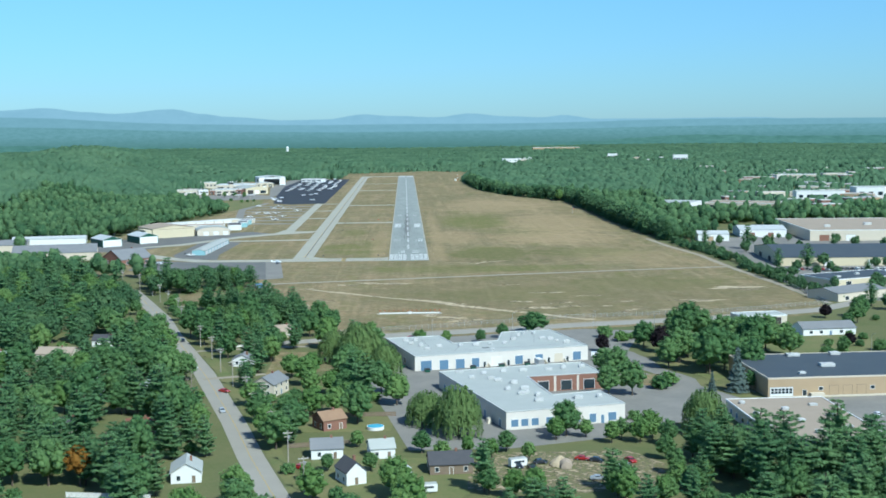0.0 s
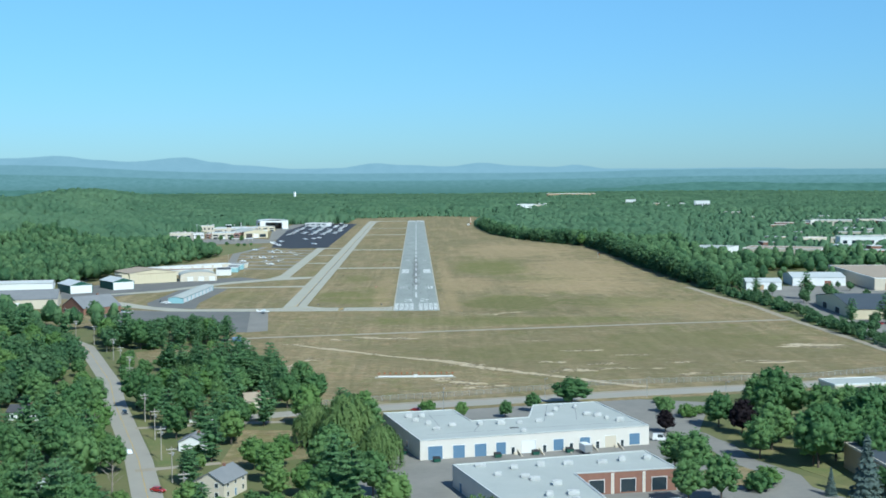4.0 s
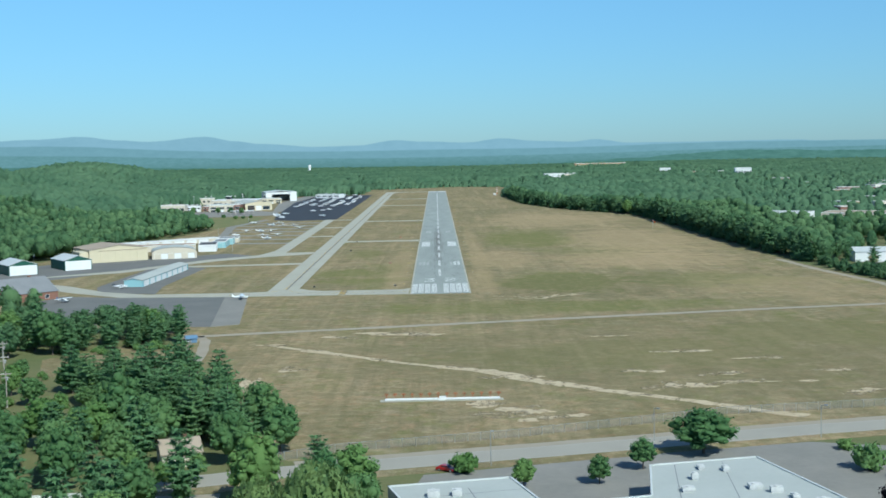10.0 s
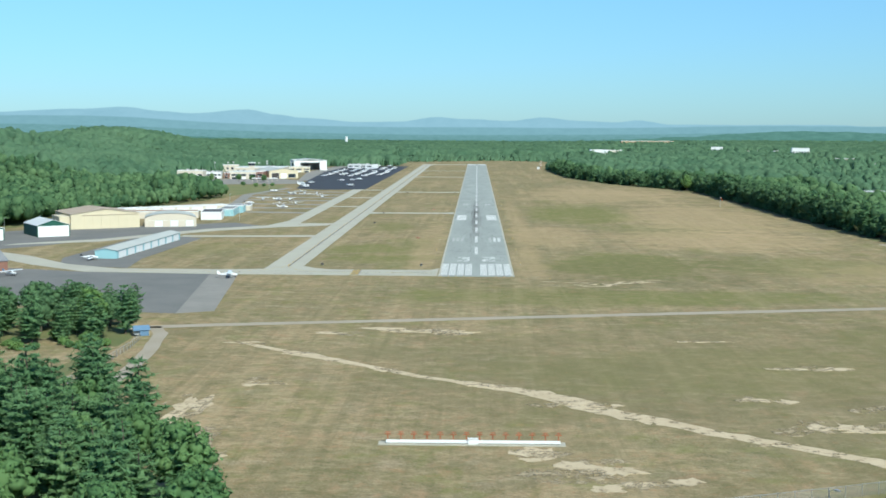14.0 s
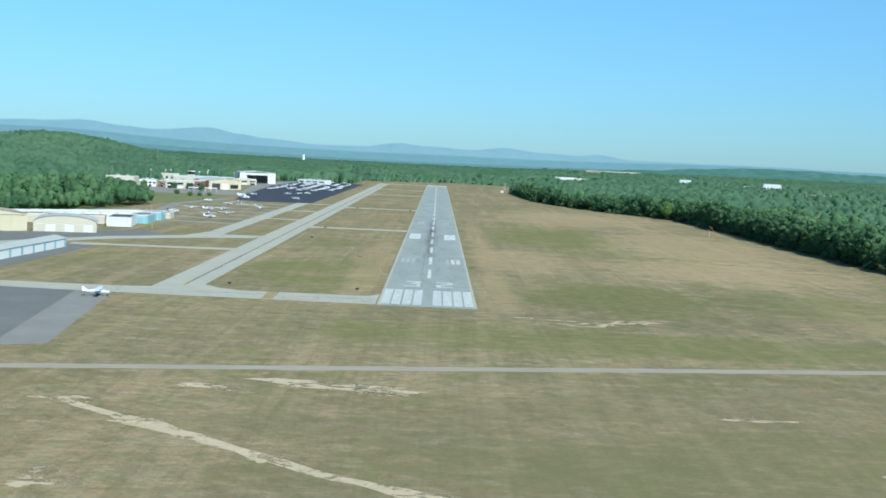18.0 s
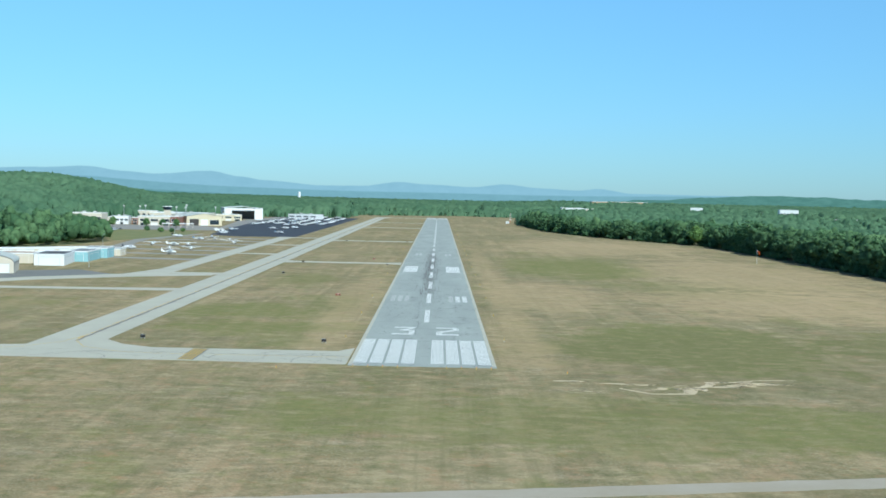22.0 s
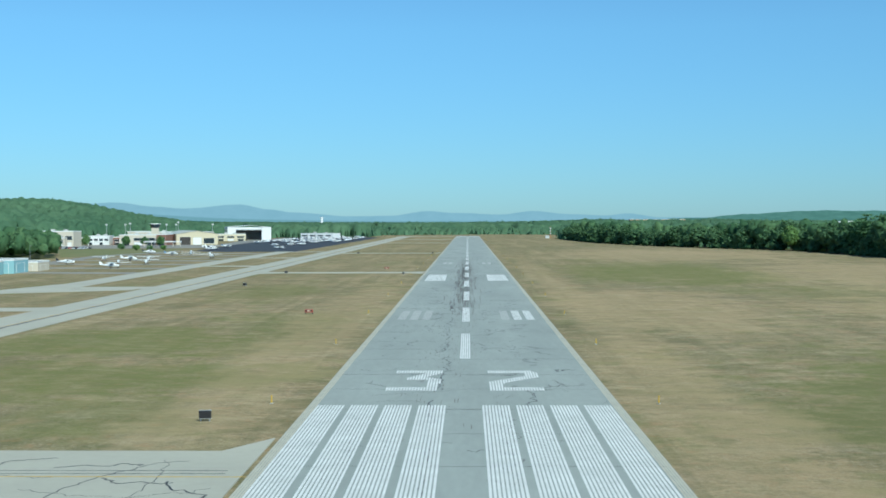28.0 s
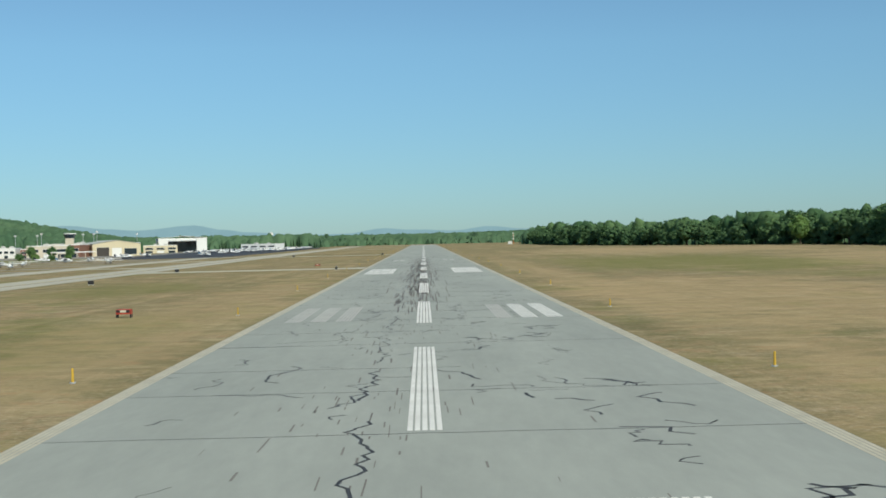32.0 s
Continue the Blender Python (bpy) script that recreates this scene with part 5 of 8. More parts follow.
def arch_hangar(x, y, deg, W, D, h, rise_):
    b = holder("hangar_arched", frame_at(x, y, deg), "cream arched-roof hangar with window band", "hangar")
    AVOID.append([(x - 3, y - 3), (x + W, y - 3), (x + W, y + D), (x - 3, y + D)])
    arc = [(W / 2 - W / 2 * math.cos(math.pi * k / 12), h + rise_ * math.sin(math.pi * k / 12)) for k in range(13)]
    prof = [(0, -0.2), (W, -0.2)] + [p for p in arc[::-1]]
    n = len(prof)
    v = [(a, 0, z) for a, z in prof] + [(a, D, z) for a, z in prof]
    f = [tuple(range(n)), tuple(range(2 * n - 1, n - 1, -1))] + [(i, n + i, n + (i + 1) % n, (i + 1) % n) for i in range(n)]
    part("wall", (v, f), STUCCO, b)
    k = len(arc)
    out = [((a - W / 2) * 1.02 + W / 2, z + 0.12) for a, z in arc]
    part("roof", ([(a, -0.3, z) for a, z in out] + [(a, D + 0.3, z) for a, z in out], [(i, i + 1, k + i + 1, k + i) for i in range(k - 1)]), ROOF_PALE, b)
    for i in range(6):
        opening(b, "front", 1.5 + i * (W - 3) / 6, (W - 3) / 6 - 0.2, 0.2, h - 0.8, WHITE if i % 2 else STUCCO, "door_leaf", (W, D))
    return b


arch_hangar(-196, 236, 14, 30, 26, 4.4, 3.6)
rowh = hall("hangar_row", -171, 59, -3, 10, 98, 3.6, TEAL, ROOF_PALE, "pale blue row hangar with white doors", "hangar", gable=1.1, along="y")
for k in range(8):
    part("door_leaf", boxes((10.02, 10.16, 3 + k * 11.8, 12.6 + k * 11.8, 0.05, 3.1)), WHITE, rowh)
    part("pier", boxes((10.02, 10.25, 12.8 + k * 11.8, 14.5 + k * 11.8, 0, 3.6)), TEAL, rowh)
for (x, y, deg, W, D, h, wall, roof, lab) in ((-176, 296, 8, 13, 30, 5.0, WHITE, ROOF_BLACK, "white hangar bay with dark roof"), (-172, 330, 4, 10, 30, 4.8, TEAL, ROOF_GREY, "pale blue hangar with grey roof"), (-174, 364, 4, 12, 18, 5.0, TEAL, ROOF_GREY, "pale blue hangar with grey roof"), (-172, 386, 4, 11, 16, 3.6, STUCCO, ROOF_GREY, "low tan workshop beside the blue hangars"), (-238, 300, 10, 58, 16, 4.6, STUCCO, ROOF_BROWN, "long hangar row with a dull brown roof")):
    hall("hangar_small", x, y, deg, W, D, h, wall, roof, lab, "hangar", openings=[("front", 2, W - 4, 0, h - 1.2, wall, "hangar_door"), ("right", 3, D - 8, 0, h - 1.4, wall, "hangar_door")])
hall("hangar_long_row", -262, 330, 40, 110, 11, 3.4, STUCCO, ROOF_METAL, "long low row of hangars with bright roof", "hangar", openings=[("front", 2 + 11 * k, 9, 0, 2.8, WHITE, "hangar_door") for k in range(9)])
hall("terminal_hangar_grey", -300, 20, 12, 62, 34, 6.5, STUCCO, ROOF_GREY, "large hangar with grey gable roof and cream walls", "hangar", gable=5, openings=[("front", 6, 8, 0, 4.5, WHITE, "hangar_door"), ("front", 30, 8, 0, 4.5, WHITE, "hangar_door"), ("right", 4, 26, 0, 5.6, STUCCO, "hangar_door")])
hall("hangar_white_long", -345, 165, 10, 62, 18, 5, WHITE, ROOF_METAL, "long white hangar with bright roof", "hangar", gable=1.6)
hall("hangar_grey_far", -365, 95, 12, 52, 24, 6, STUCCO, ROOF_GREY, "cream hangar with grey roof", "hangar", gable=3.5)
brick = hall("brick_hangar", -230, 10, -45, 27, 27, 4.2, BRICK, ROOF_GREY, "old brick building with grey shingle gable roof", "building", gable=6.5, along="y", openings=[("front", 3, 2, 1, 1.8, GLASS, "window"), ("front", 8, 2, 1, 1.8, GLASS, "window"), ("front", 13, 4, 0, 3, WHITE, "door"), ("front", 20, 2, 1, 1.8, GLASS, "window"), ("right", 4, 2, 1, 1.8, GLASS, "window"), ("right", 12, 2, 1, 1.8, GLASS, "window"), ("right", 20, 2, 1, 1.8, GLASS, "window")])
part("chimney", boxes((5, 6.4, 22, 23.2, 5, 11)), BRICK, brick)
# ---- terminal ----
white = holder("hangar_white_open", frame_at(-255, 1238, 15), "large white hangar with open dark door bay", "hangar")
AVOID.append([(-310, 1225), (-190, 1225), (-190, 1380), (-310, 1380)])
part("wall", boxes((0, 1, 0, 46, -0.2, 13.5), (1, 9, 0, 1, -0.2, 13.5), (36, 45, 0, 1, -0.2, 13.5), (45, 46, 0, 46, -0.2, 13.5), (1, 45, 45, 46, -0.2, 13.5), (9, 36, 0, 1, 10.5, 13.5)), WHITE, white)
part("roof", gable_roof(46, 46, 13.5, 1.8, "y", 0.5, 0.4), ROOF_METAL, white)
part("floor", boxes((1, 45, 1, 45, -0.2, 0.12)), LOT, white)
part("pier", boxes((0, 9, -1.2, -0.02, 0, 13.4)), WHITE, white)
part("pier", boxes((36, 46, -1.2, -0.02, 0, 13.4)), WHITE, white)
part("side_window", boxes((-0.12, -0.02, 8, 22, 6, 10)), GLASS, white)
part("door_rail", boxes((9.02, 35.98, -0.6, -0.02, 10.4, 11.2)), METAL, white)
for (x, y, deg, W, D, h, wall, roof, lab, n) in ((-328, 862, 3, 28, 24, 12.0, STUCCO, ROOF_TAN, "tan two-storey airport office block", 4), (-320, 854, 3, 16, 7.6, 7.0, STUCCO, ROOF_GREY, "pale entrance wing of the office block", 2), (-345, 1000, 5, 30, 14, 5.5, STUCCO, ROOF_GREY, "low grey-roofed workshop behind the lawn", 4), (-314, 945, 8, 17, 26, 7.5, WHITE, ROOF_GREY, "white office wing with a row of windows", 4), (-296, 955, 6, 12, 30, 6.5, BRICK, ROOF_BLACK, "dark glazed entrance block of the terminal", 2), (-283, 928, 4, 30, 40, 8.6, STUCCO, ROOF_PALE, "tan terminal block with grey flat roof", 3), (-252, 925, 2, 8, 30, 9, BRICK, ROOF_TAN, "brick stair block beside the hangar", 1), (-300, 1045, 0, 60, 50, 10, STUCCO, ROOF_METAL, "broad cream hangar with bright roof", 4), (-252, 1160, 12, 30, 26, 7, CREAM, ROOF_TAN, "tan lean-to hangar before the white hangar", 3), (-276, 1110, 8, 20, 26, 8.5, BRICK, ROOF_GREY, "brown brick workshop by the apron", 2), (-190, 1335, -20, 40, 20, 6, WHITE, ROOF_PALE, "low white shed past the hangars", 4)):
    hall("terminal_building", x, y, deg, W, D, h, wall, roof, lab, "airport building", openings=[("front", W * (k + 0.15) / n, W * 0.7 / n, h * 0.45, h * 0.25, GLASS, "window") for k in range(n)] + [("front", W * (k + 0.2) / n, W * 0.6 / n, 0, h * 0.3, WHITE if k % 2 else GLASS, "door") for k in range(n)], units=[(W * 0.3, D * 0.4, 3, 2, 1.4), (W * 0.6, D * 0.6, 3, 2, 1.2)])
cream = hall("apron_hangar", -241, 947, 26, 35, 60, 9, CREAM, ROOF_PALE, "tall cream hangar with low curved gable beside the apron", "hangar", gable=2.6, along="y", openings=[("front", 3, 9, 0, 6.5, SHADE, "open_bay"), ("front", 14, 7, 0, 6, WHITE, "door_leaf"), ("front", 23, 9, 1, 4.5, GLASS, "window_bay")])
walk_roof = holder("entrance_canopy", frame_at(-246, 862, 6), "long white flat canopy on posts before the terminal", "canopy")
part("deck", boxes((0, 28, 0, 6, 3.6, 4.3)), WHITE, walk_roof)
for k in range(6):
    part("post", boxes((0.4 + 5.4 * k, 0.8 + 5.4 * k, 0.4, 0.8, 0, 3.6)), STUCCO, walk_roof)
for k, (x, y, h) in enumerate(((-318, 1012, 17), (-304, 1022, 17), (-291, 990, 18), (-262, 1000, 17), (-254, 1010, 19), (-250, 985, 17), (-230, 1040, 17))):
    mast = holder("light_mast", frame_at(x, y, 8 * k), "slim steel floodlight mast behind the terminal", "light mast", "floodlight masts")
    part("pole", tube([(0, 0, 0), (0, 0, h)], [0.28, 0.18], 8), METAL, mast)
    part("lamp_head", boxes((-0.9, 0.9, -0.3, 0.3, h - 0.8, h + 0.4)), UNIT, mast)
tower = holder("control_tower", frame_at(-268, 985, 10), "slim control tower with glazed cab", "control tower")
part("shaft", boxes((-3, 3, -3, 3, 0, 14)), STUCCO, tower)
part("cab", tube([(0, 0, 14), (0, 0, 14.6), (0, 0, 17.2)], [3.6, 3.8, 4.5], 8), GLASS, tower)
part("cab_roof", tube([(0, 0, 17.2), (0, 0, 17.7)], [4.8, 4.6], 8), WHITE, tower)

# ---- trees ----
ICO_V = []
ICO_F = []


def ico_base():
    bm = bmesh.new()
    bmesh.ops.create_icosphere(bm, subdivisions=1, radius=1.0)
    bm.verts.ensure_lookup_table()
    ICO_V.extend([tuple(v.co) for v in bm.verts])
    ICO_F.extend([tuple(v.index for v in f.verts) for f in bm.faces])
    bm.free()


ico_base()
ICO = np.array(ICO_V)
CORE_V, CORE_F = [], []


def core_base():
    bm = bmesh.new()
    bmesh.ops.create_icosphere(bm, subdivisions=2, radius=1.0)
    bm.verts.ensure_lookup_table()
    CORE_V.extend([tuple(v.co) for v in bm.verts])
    CORE_F.extend([tuple(v.index for v in f.verts) for f in bm.faces])
    bm.free()


core_base()


def lump(rg, centre, r, flat=1.0, rough=0.18):
    """A rough ball of foliage."""
    v = ICO * (1 + rg.uniform(-rough, rough, (len(ICO), 1))) * np.array([r, r, r * flat]) + np.array(centre)
    return v, ICO_F


def leaves(rg, centres, normals, size, droop=0.0, loose=0.4, slim=0.42, along=None):
    """Small leaf sprays: a pair of narrow blades springing from each place."""
    n = len(centres)
    d = normals + rg.normal(0, loose, (n, 3))
    d /= np.linalg.norm(d, axis=1)[:, None] + 1e-9
    v = np.empty((n, 2, 3, 3))
    turn = rg.normal(0, 1, (n, 3)) if along is None else along + rg.normal(0, 0.45, (n, 3))
    for k in range(2):
        a = np.cross(d, np.cross(turn, d))
        a /= np.linalg.norm(a, axis=1)[:, None] + 1e-9
        b = np.cross(d, a)
        s = size * rg.uniform(0.65, 1.4, (n, 1))
        w = s * slim * rg.uniform(0.7, 1.3, (n, 1))
        v[:, k, 0], v[:, k, 1], v[:, k, 2] = centres - a * s * 0.5 - b * w, centres - a * s * 0.3 + b * w, centres + a * s * 1.15 + d * s * 0.2
        if droop:
            v[:, k, 2, 2] -= droop * rg.uniform(0.5, 1.3, n)
        turn = rg.normal(0, 1, (n, 3)) if along is None else along + rg.normal(0, 0.8, (n, 3))
    return v.reshape(-1, 3), [(3 * i, 3 * i + 1, 3 * i + 2) for i in range(2 * n)]


def pile(bits):
    v, f, k = [], [], 0
    for a, b in bits:
        v.append(np.asarray(a))
        f += [tuple(i + k for i in q) for q in b]
        k += len(a)
    return np.concatenate(v), f


def sphere_points(rg, n):
    p = rg.normal(0, 1, (n, 3))
    return p / np.linalg.norm(p, axis=1)[:, None]


def core(rg, centre, size, seed, rough=0.16):
    """The shaded inner mass of a crown."""
    v = []
    for p in CORE_V:
        k = 1 + rough * 2 * noise.noise((p[0] * 2.1 + seed, p[1] * 2.1, p[2] * 2.1))
        v.append((centre[0] + p[0] * size[0] * k, centre[1] + p[1] * size[1] * k, centre[2] + p[2] * size[2] * k))
    return v, CORE_F


def broad_crown(seed, R=4.6, H=9.5, base=2.6, lobes=36, sprays=24, size=0.42):
    """A broadleaf crown: billowing clumps of leaves on a shaded core, with gaps between them."""
    rg = np.random.default_rng(seed)
    mid = np.array([0, 0, base + H * 0.5])
    bits = [core(rg, mid, (R * 0.66, R * 0.66, H * 0.36), seed, 0.25)]
    for k in range(lobes):
        u = 1 - 1.62 * (k + 0.5) / lobes
        a = 2.39996 * k + rg.uniform(-0.35, 0.35)
        ring = math.sqrt(max(0.0, 1 - u * u))
        wide = 1 - 0.16 * max(u, 0) - 0.3 * max(-u, 0)
        reach = rg.uniform(0.64, 0.93)
        c = mid + np.array([math.cos(a) * ring * R * wide, math.sin(a) * ring * R * wide, u * H * 0.5]) * reach
        r = R * rg.uniform(0.2, 0.36)
        bits.append(lump(rg, c - np.array([0, 0, 0.1 * r]), r * 0.8, 0.78, 0.22))
        m = int(sprays * rg.uniform(0.75, 1.25))
        p = sphere_points(rg, m)
        p[:, 2] = np.where(p[:, 2] < -0.3, -p[:, 2], p[:, 2])
        pts = c + p * np.array([r, r, r * 0.86]) * rg.uniform(0.78, 1.14, (m, 1))
        bits.append(leaves(rg, pts, p + np.array([0, 0, 0.35]), size, 0.0, 0.55))
    return pile(bits)


def pine_crown(seed, H=17.0, base=4.5, R=4.0, dense=10.5, size=0.62):
    """A white pine: whorls of feathery, upswept boughs with dark gaps between them."""
    rg = np.random.default_rng(seed)
    bits = []
    z = base
    lean = rg.uniform(0, 6.3)
    while z < H - 0.5:
        u = (z - base) / (H - base)
        reach = R * (1 - u ** 3) ** 0.72 * (0.72 + 0.28 * min(1, u * 3.5)) * rg.uniform(0.76, 1.16) + 0.35
        boughs = 6 if u < 0.6 else 5
        a0 = rg.uniform(0, 6.3)
        for k in range(boughs):
            a = a0 + 6.283 * k / boughs + rg.uniform(-0.4, 0.4)
            L = reach * rg.uniform(0.55, 1.15) * (1 + 0.16 * math.cos(a - lean))
            m = max(8, int(L * dense))
            q = rg.uniform(0.1, 1, m) ** 0.6
            wide = rg.uniform(-1, 1, m) * 0.4 * L * np.sin(np.pi * np.clip(q, 0.05, 0.92)) ** 0.7 * (0.55 + 0.45 * q)
            x = np.cos(a) * L * q - np.sin(a) * wide
            y = np.sin(a) * L * q + np.cos(a) * wide
            lift = z + 0.22 * L * q ** 1.8 - 0.1 * np.abs(wide) + rg.normal(0, 0.12, m)
            pts = np.stack([x, y, lift], 1)
            nn = np.stack([0.6 * np.cos(a) * q, 0.6 * np.sin(a) * q, np.full(m, 1.0)], 1)
            way = np.stack([np.cos(a) - np.sin(a) * wide / L * 1.5, np.sin(a) + np.cos(a) * wide / L * 1.5, np.full(m, 0.45)], 1)
            bits.append(leaves(rg, pts, nn, size, 0.0, 0.42, 0.25, way))
            bits.append(lump(rg, (np.cos(a) * L * 0.5, np.sin(a) * L * 0.5, z + 0.03 * L), L * 0.22, 0.42, 0.28))
        z += rg.uniform(1.25, 1.7)
    for k in range(4):
        u = (k + 0.4) / 5.4
        r = R * 0.34 * (1 - u ** 2.1) ** 0.8
        bits.append(lump(rg, (0, 0, base + (H - base) * u), r, (H - base) * 0.15 / max(r, 0.3), 0.3))
    return pile(bits)


def spruce_crown(seed, H=11.0, R=3.0):
    rg = np.random.default_rng(seed)
    bits = []
    n = 620
    u = rg.uniform(0, 1, n) ** 1.4
    a = rg.uniform(0, 6.283, n)
    tier = (1 - u) * R * (0.75 + 0.25 * np.cos(u * 60))
    c = np.stack([np.cos(a) * tier, np.sin(a) * tier, 0.5 + u * (H - 0.6)], 1)
    nn = np.stack([np.cos(a) * 0.6, np.sin(a) * 0.6, np.full(n, 0.8)], 1)
    bits.append(leaves(rg, c, nn, 0.55, 0.15, 0.4))
    for k in range(7):
        bits.append(lump(rg, (0, 0, 1 + k * 1.4), R * (1 - k / 7.6) * 0.75, 0.6, 0.25))
    return pile(bits)


def willow_crown(seed, R=6.0, H=11.5):
    """A weeping crown: hanging curtains of leaves."""
    rg = np.random.default_rng(seed)
    bits = []
    for k in range(16):
        a, rad = 2.4 * k, R * math.sqrt((k + 0.5) / 16) * 0.8
        bits.append(lump(rg, (rad * math.cos(a), rad * math.sin(a), H * 0.62 - 0.045 * rad ** 2), 1.3, 0.85, 0.25))
    bits.append(core(rg, (0, 0, H * 0.48), (R * 0.66, R * 0.66, H * 0.34), seed, 0.25))
    n = 380
    a, s = rg.uniform(0, 6.283, n), np.sqrt(rg.uniform(0.08, 1, n))
    for i in range(n):
        x, y = R * s[i] * math.cos(a[i]), R * s[i] * math.sin(a[i])
        top = H * (1 - 0.42 * s[i] ** 2.2) + rg.uniform(-0.8, 0.5)
        L = rg.uniform(2, 6) * (0.5 + s[i])
        m = int(L / 0.75) + 2
        zz = np.linspace(top, max(0.8, top - L), m)
        pts = np.stack([x * (1 + 0.02 * (top - zz)) + rg.normal(0, 0.2, m), y * (1 + 0.02 * (top - zz)) + rg.normal(0, 0.2, m), zz], 1)
        nn = np.tile([math.cos(a[i]), math.sin(a[i]), 0.25], (m, 1))
        bits.append(leaves(rg, pts, nn, 0.5, 0.7, 0.3, 0.36))
    return pile(bits)


def trunk_mesh(H, r, seed, limbs=4, top=0.75):
    rg = random.Random(seed)
    bits = [tube([(0, 0, -0.3), (0, 0, 0.4), (rg.uniform(-0.2, 0.2), rg.uniform(-0.2, 0.2), H * 0.5), (rg.uniform(-0.4, 0.4), rg.uniform(-0.4, 0.4), H * top)], [r * 1.5, r, r * 0.75, r * 0.25], 7)]
    for k in range(limbs):
        a, z = 2.4 * k + rg.uniform(-0.4, 0.4), H * (0.25 + 0.35 * k / max(1, limbs))
        L = H * rg.uniform(0.16, 0.26)
        bits.append(tube([(0, 0, z), (math.cos(a) * L * 0.5, math.sin(a) * L * 0.5, z + L * 0.45), (math.cos(a) * L, math.sin(a) * L, z + L * 0.8)], [r * 0.5, r * 0.34, r * 0.12], 5))
    return merge(*bits)


TREES = {}


def tree_kind(key, name, crown, leaf, H, r, label, limbs=4, top=0.75):
    t = holder(name, Matrix.Translation((0, 0, 0)), label, "tree")
    part("trunk", trunk_mesh(H, r, hash(H) % 97 + limbs, limbs, top), BARK, t)
    c = part("crown", (crown[0], crown[1]), leaf, t)
    c.data.polygons.foreach_set("use_smooth", [True] * len(c.data.polygons))
    TREES.setdefault(key, []).append([t, 0])


for s in range(4):
    tree_kind("broad", "broadleaf_tree", broad_crown(10 + s, 4.4 + 0.3 * s, 10.4 + 0.4 * s, 0.9 + 0.4 * (s % 2), 36 + s), LEAF, 11.5, 0.26, "full green broadleaf tree with uneven crown")
for s in range(3):
    tree_kind("light", "maple_tree", broad_crown(30 + s, 4.2 + 0.3 * s, 10.2, 1.0, 33 + s), LEAF_LIGHT, 11, 0.24, "light green maple with loose crown")
for s in range(4):
    tree_kind("pine", "pine_tree", pine_crown(50 + s, 16 + 1.2 * s, 1.8 + 0.6 * s, 4.2 + 0.2 * s), NEEDLE, 17 + s, 0.3, "tall dark green white pine with layered boughs", 0, 0.95)
for s in range(2):
    tree_kind("willow", "willow_tree", willow_crown(70 + s), LEAF_WILLOW, 10, 0.4, "broad weeping willow with pale green curtains")
tree_kind("spruce", "spruce_tree", spruce_crown(80), SPRUCE, 10, 0.2, "blue-grey spruce with conical crown", 0, 0.95)
tree_kind("maroon", "purple_tree", broad_crown(90, 4.0, 8, 0.6, 30), MAROON, 9, 0.22, "dark purple-leaved ornamental tree")
tree_kind("amber", "autumn_tree", broad_crown(95, 3.2, 8, 2, 26), AMBER, 10, 0.22, "small tree with amber autumn leaves")
for s in range(2):
    tree_kind("shrub", "shrub", broad_crown(100 + s, 3.2, 4.4, -0.5, 18, 20, 0.4), LEAF if s else LEAF_LIGHT, 3, 0.1, "rounded green shrub with dense leaves", 3)
for s in range(3):
    tree_kind("edge", "woodland_edge_tree", broad_crown(110 + s, 4.7, 9.5, 0.8, 22, 14, 0.62), LEAF_SHADED, 11, 0.26, "full green tree at the edge of the wood", 3)
tree_kind("brush", "thicket", broad_crown(120, 3.4, 4.6, -0.6, 12, 18, 0.5), LEAF_SHADED, 3, 0.1, "dense thicket at the wood's edge, green darkened as shade", 2)
trnd = random.Random(77)
KIND_COUNT, OVERFLOW, TREE_COUNT = {}, {}, [0]
WOODS = {"near": [], "far": []}


for s in range(2):
    tree_kind("belt", "belt_pine", pine_crown(56 + s, 16.5 + 1.5 * s, 2.2, 4.3, 3.4, 0.95), NEEDLE, 17, 0.3, "tall green pine in the belt of trees", 0, 0.95)


def plant(key, x, y, s=1.0, group="", tall=None):
    slot = trnd.choice(TREES[key])
    KIND_COUNT[key] = KIND_COUNT.get(key, 0) + 1
    sc = s * trnd.uniform(0.9, 1.12)
    m = Matrix.Translation((x, y, rise(x, y))) @ Matrix.Rotation(trnd.uniform(0, 6.28), 4, "Z") @ Matrix.Diagonal((sc * (1.18 if key == "pine" else 1), sc * (1.18 if key == "pine" else 1), sc * (tall or trnd.uniform(0.9, 1.15)), 1))
    if KIND_COUNT[key] > {"broad": 220, "pine": 205, "edge": 250}.get(key, 290):
        if key in ("broad", "light"):
            slot, key = trnd.choice(TREES["edge"]), "edge"
        elif key == "pine":
            slot, key = trnd.choice(TREES["belt"]), "belt"
        OVERFLOW.setdefault(key, []).append((slot[0], m))
        return slot[0]
    if slot[1] == 0:
        slot[0].matrix_world = m
        t = slot[0]
    else:
        t = copy_thing(slot[0], Matrix.Identity(4))
        t.matrix_basis = m
    slot[1] += 1
    TREE_COUNT[0] += 1
    return tagged(t, group=group) if group else t


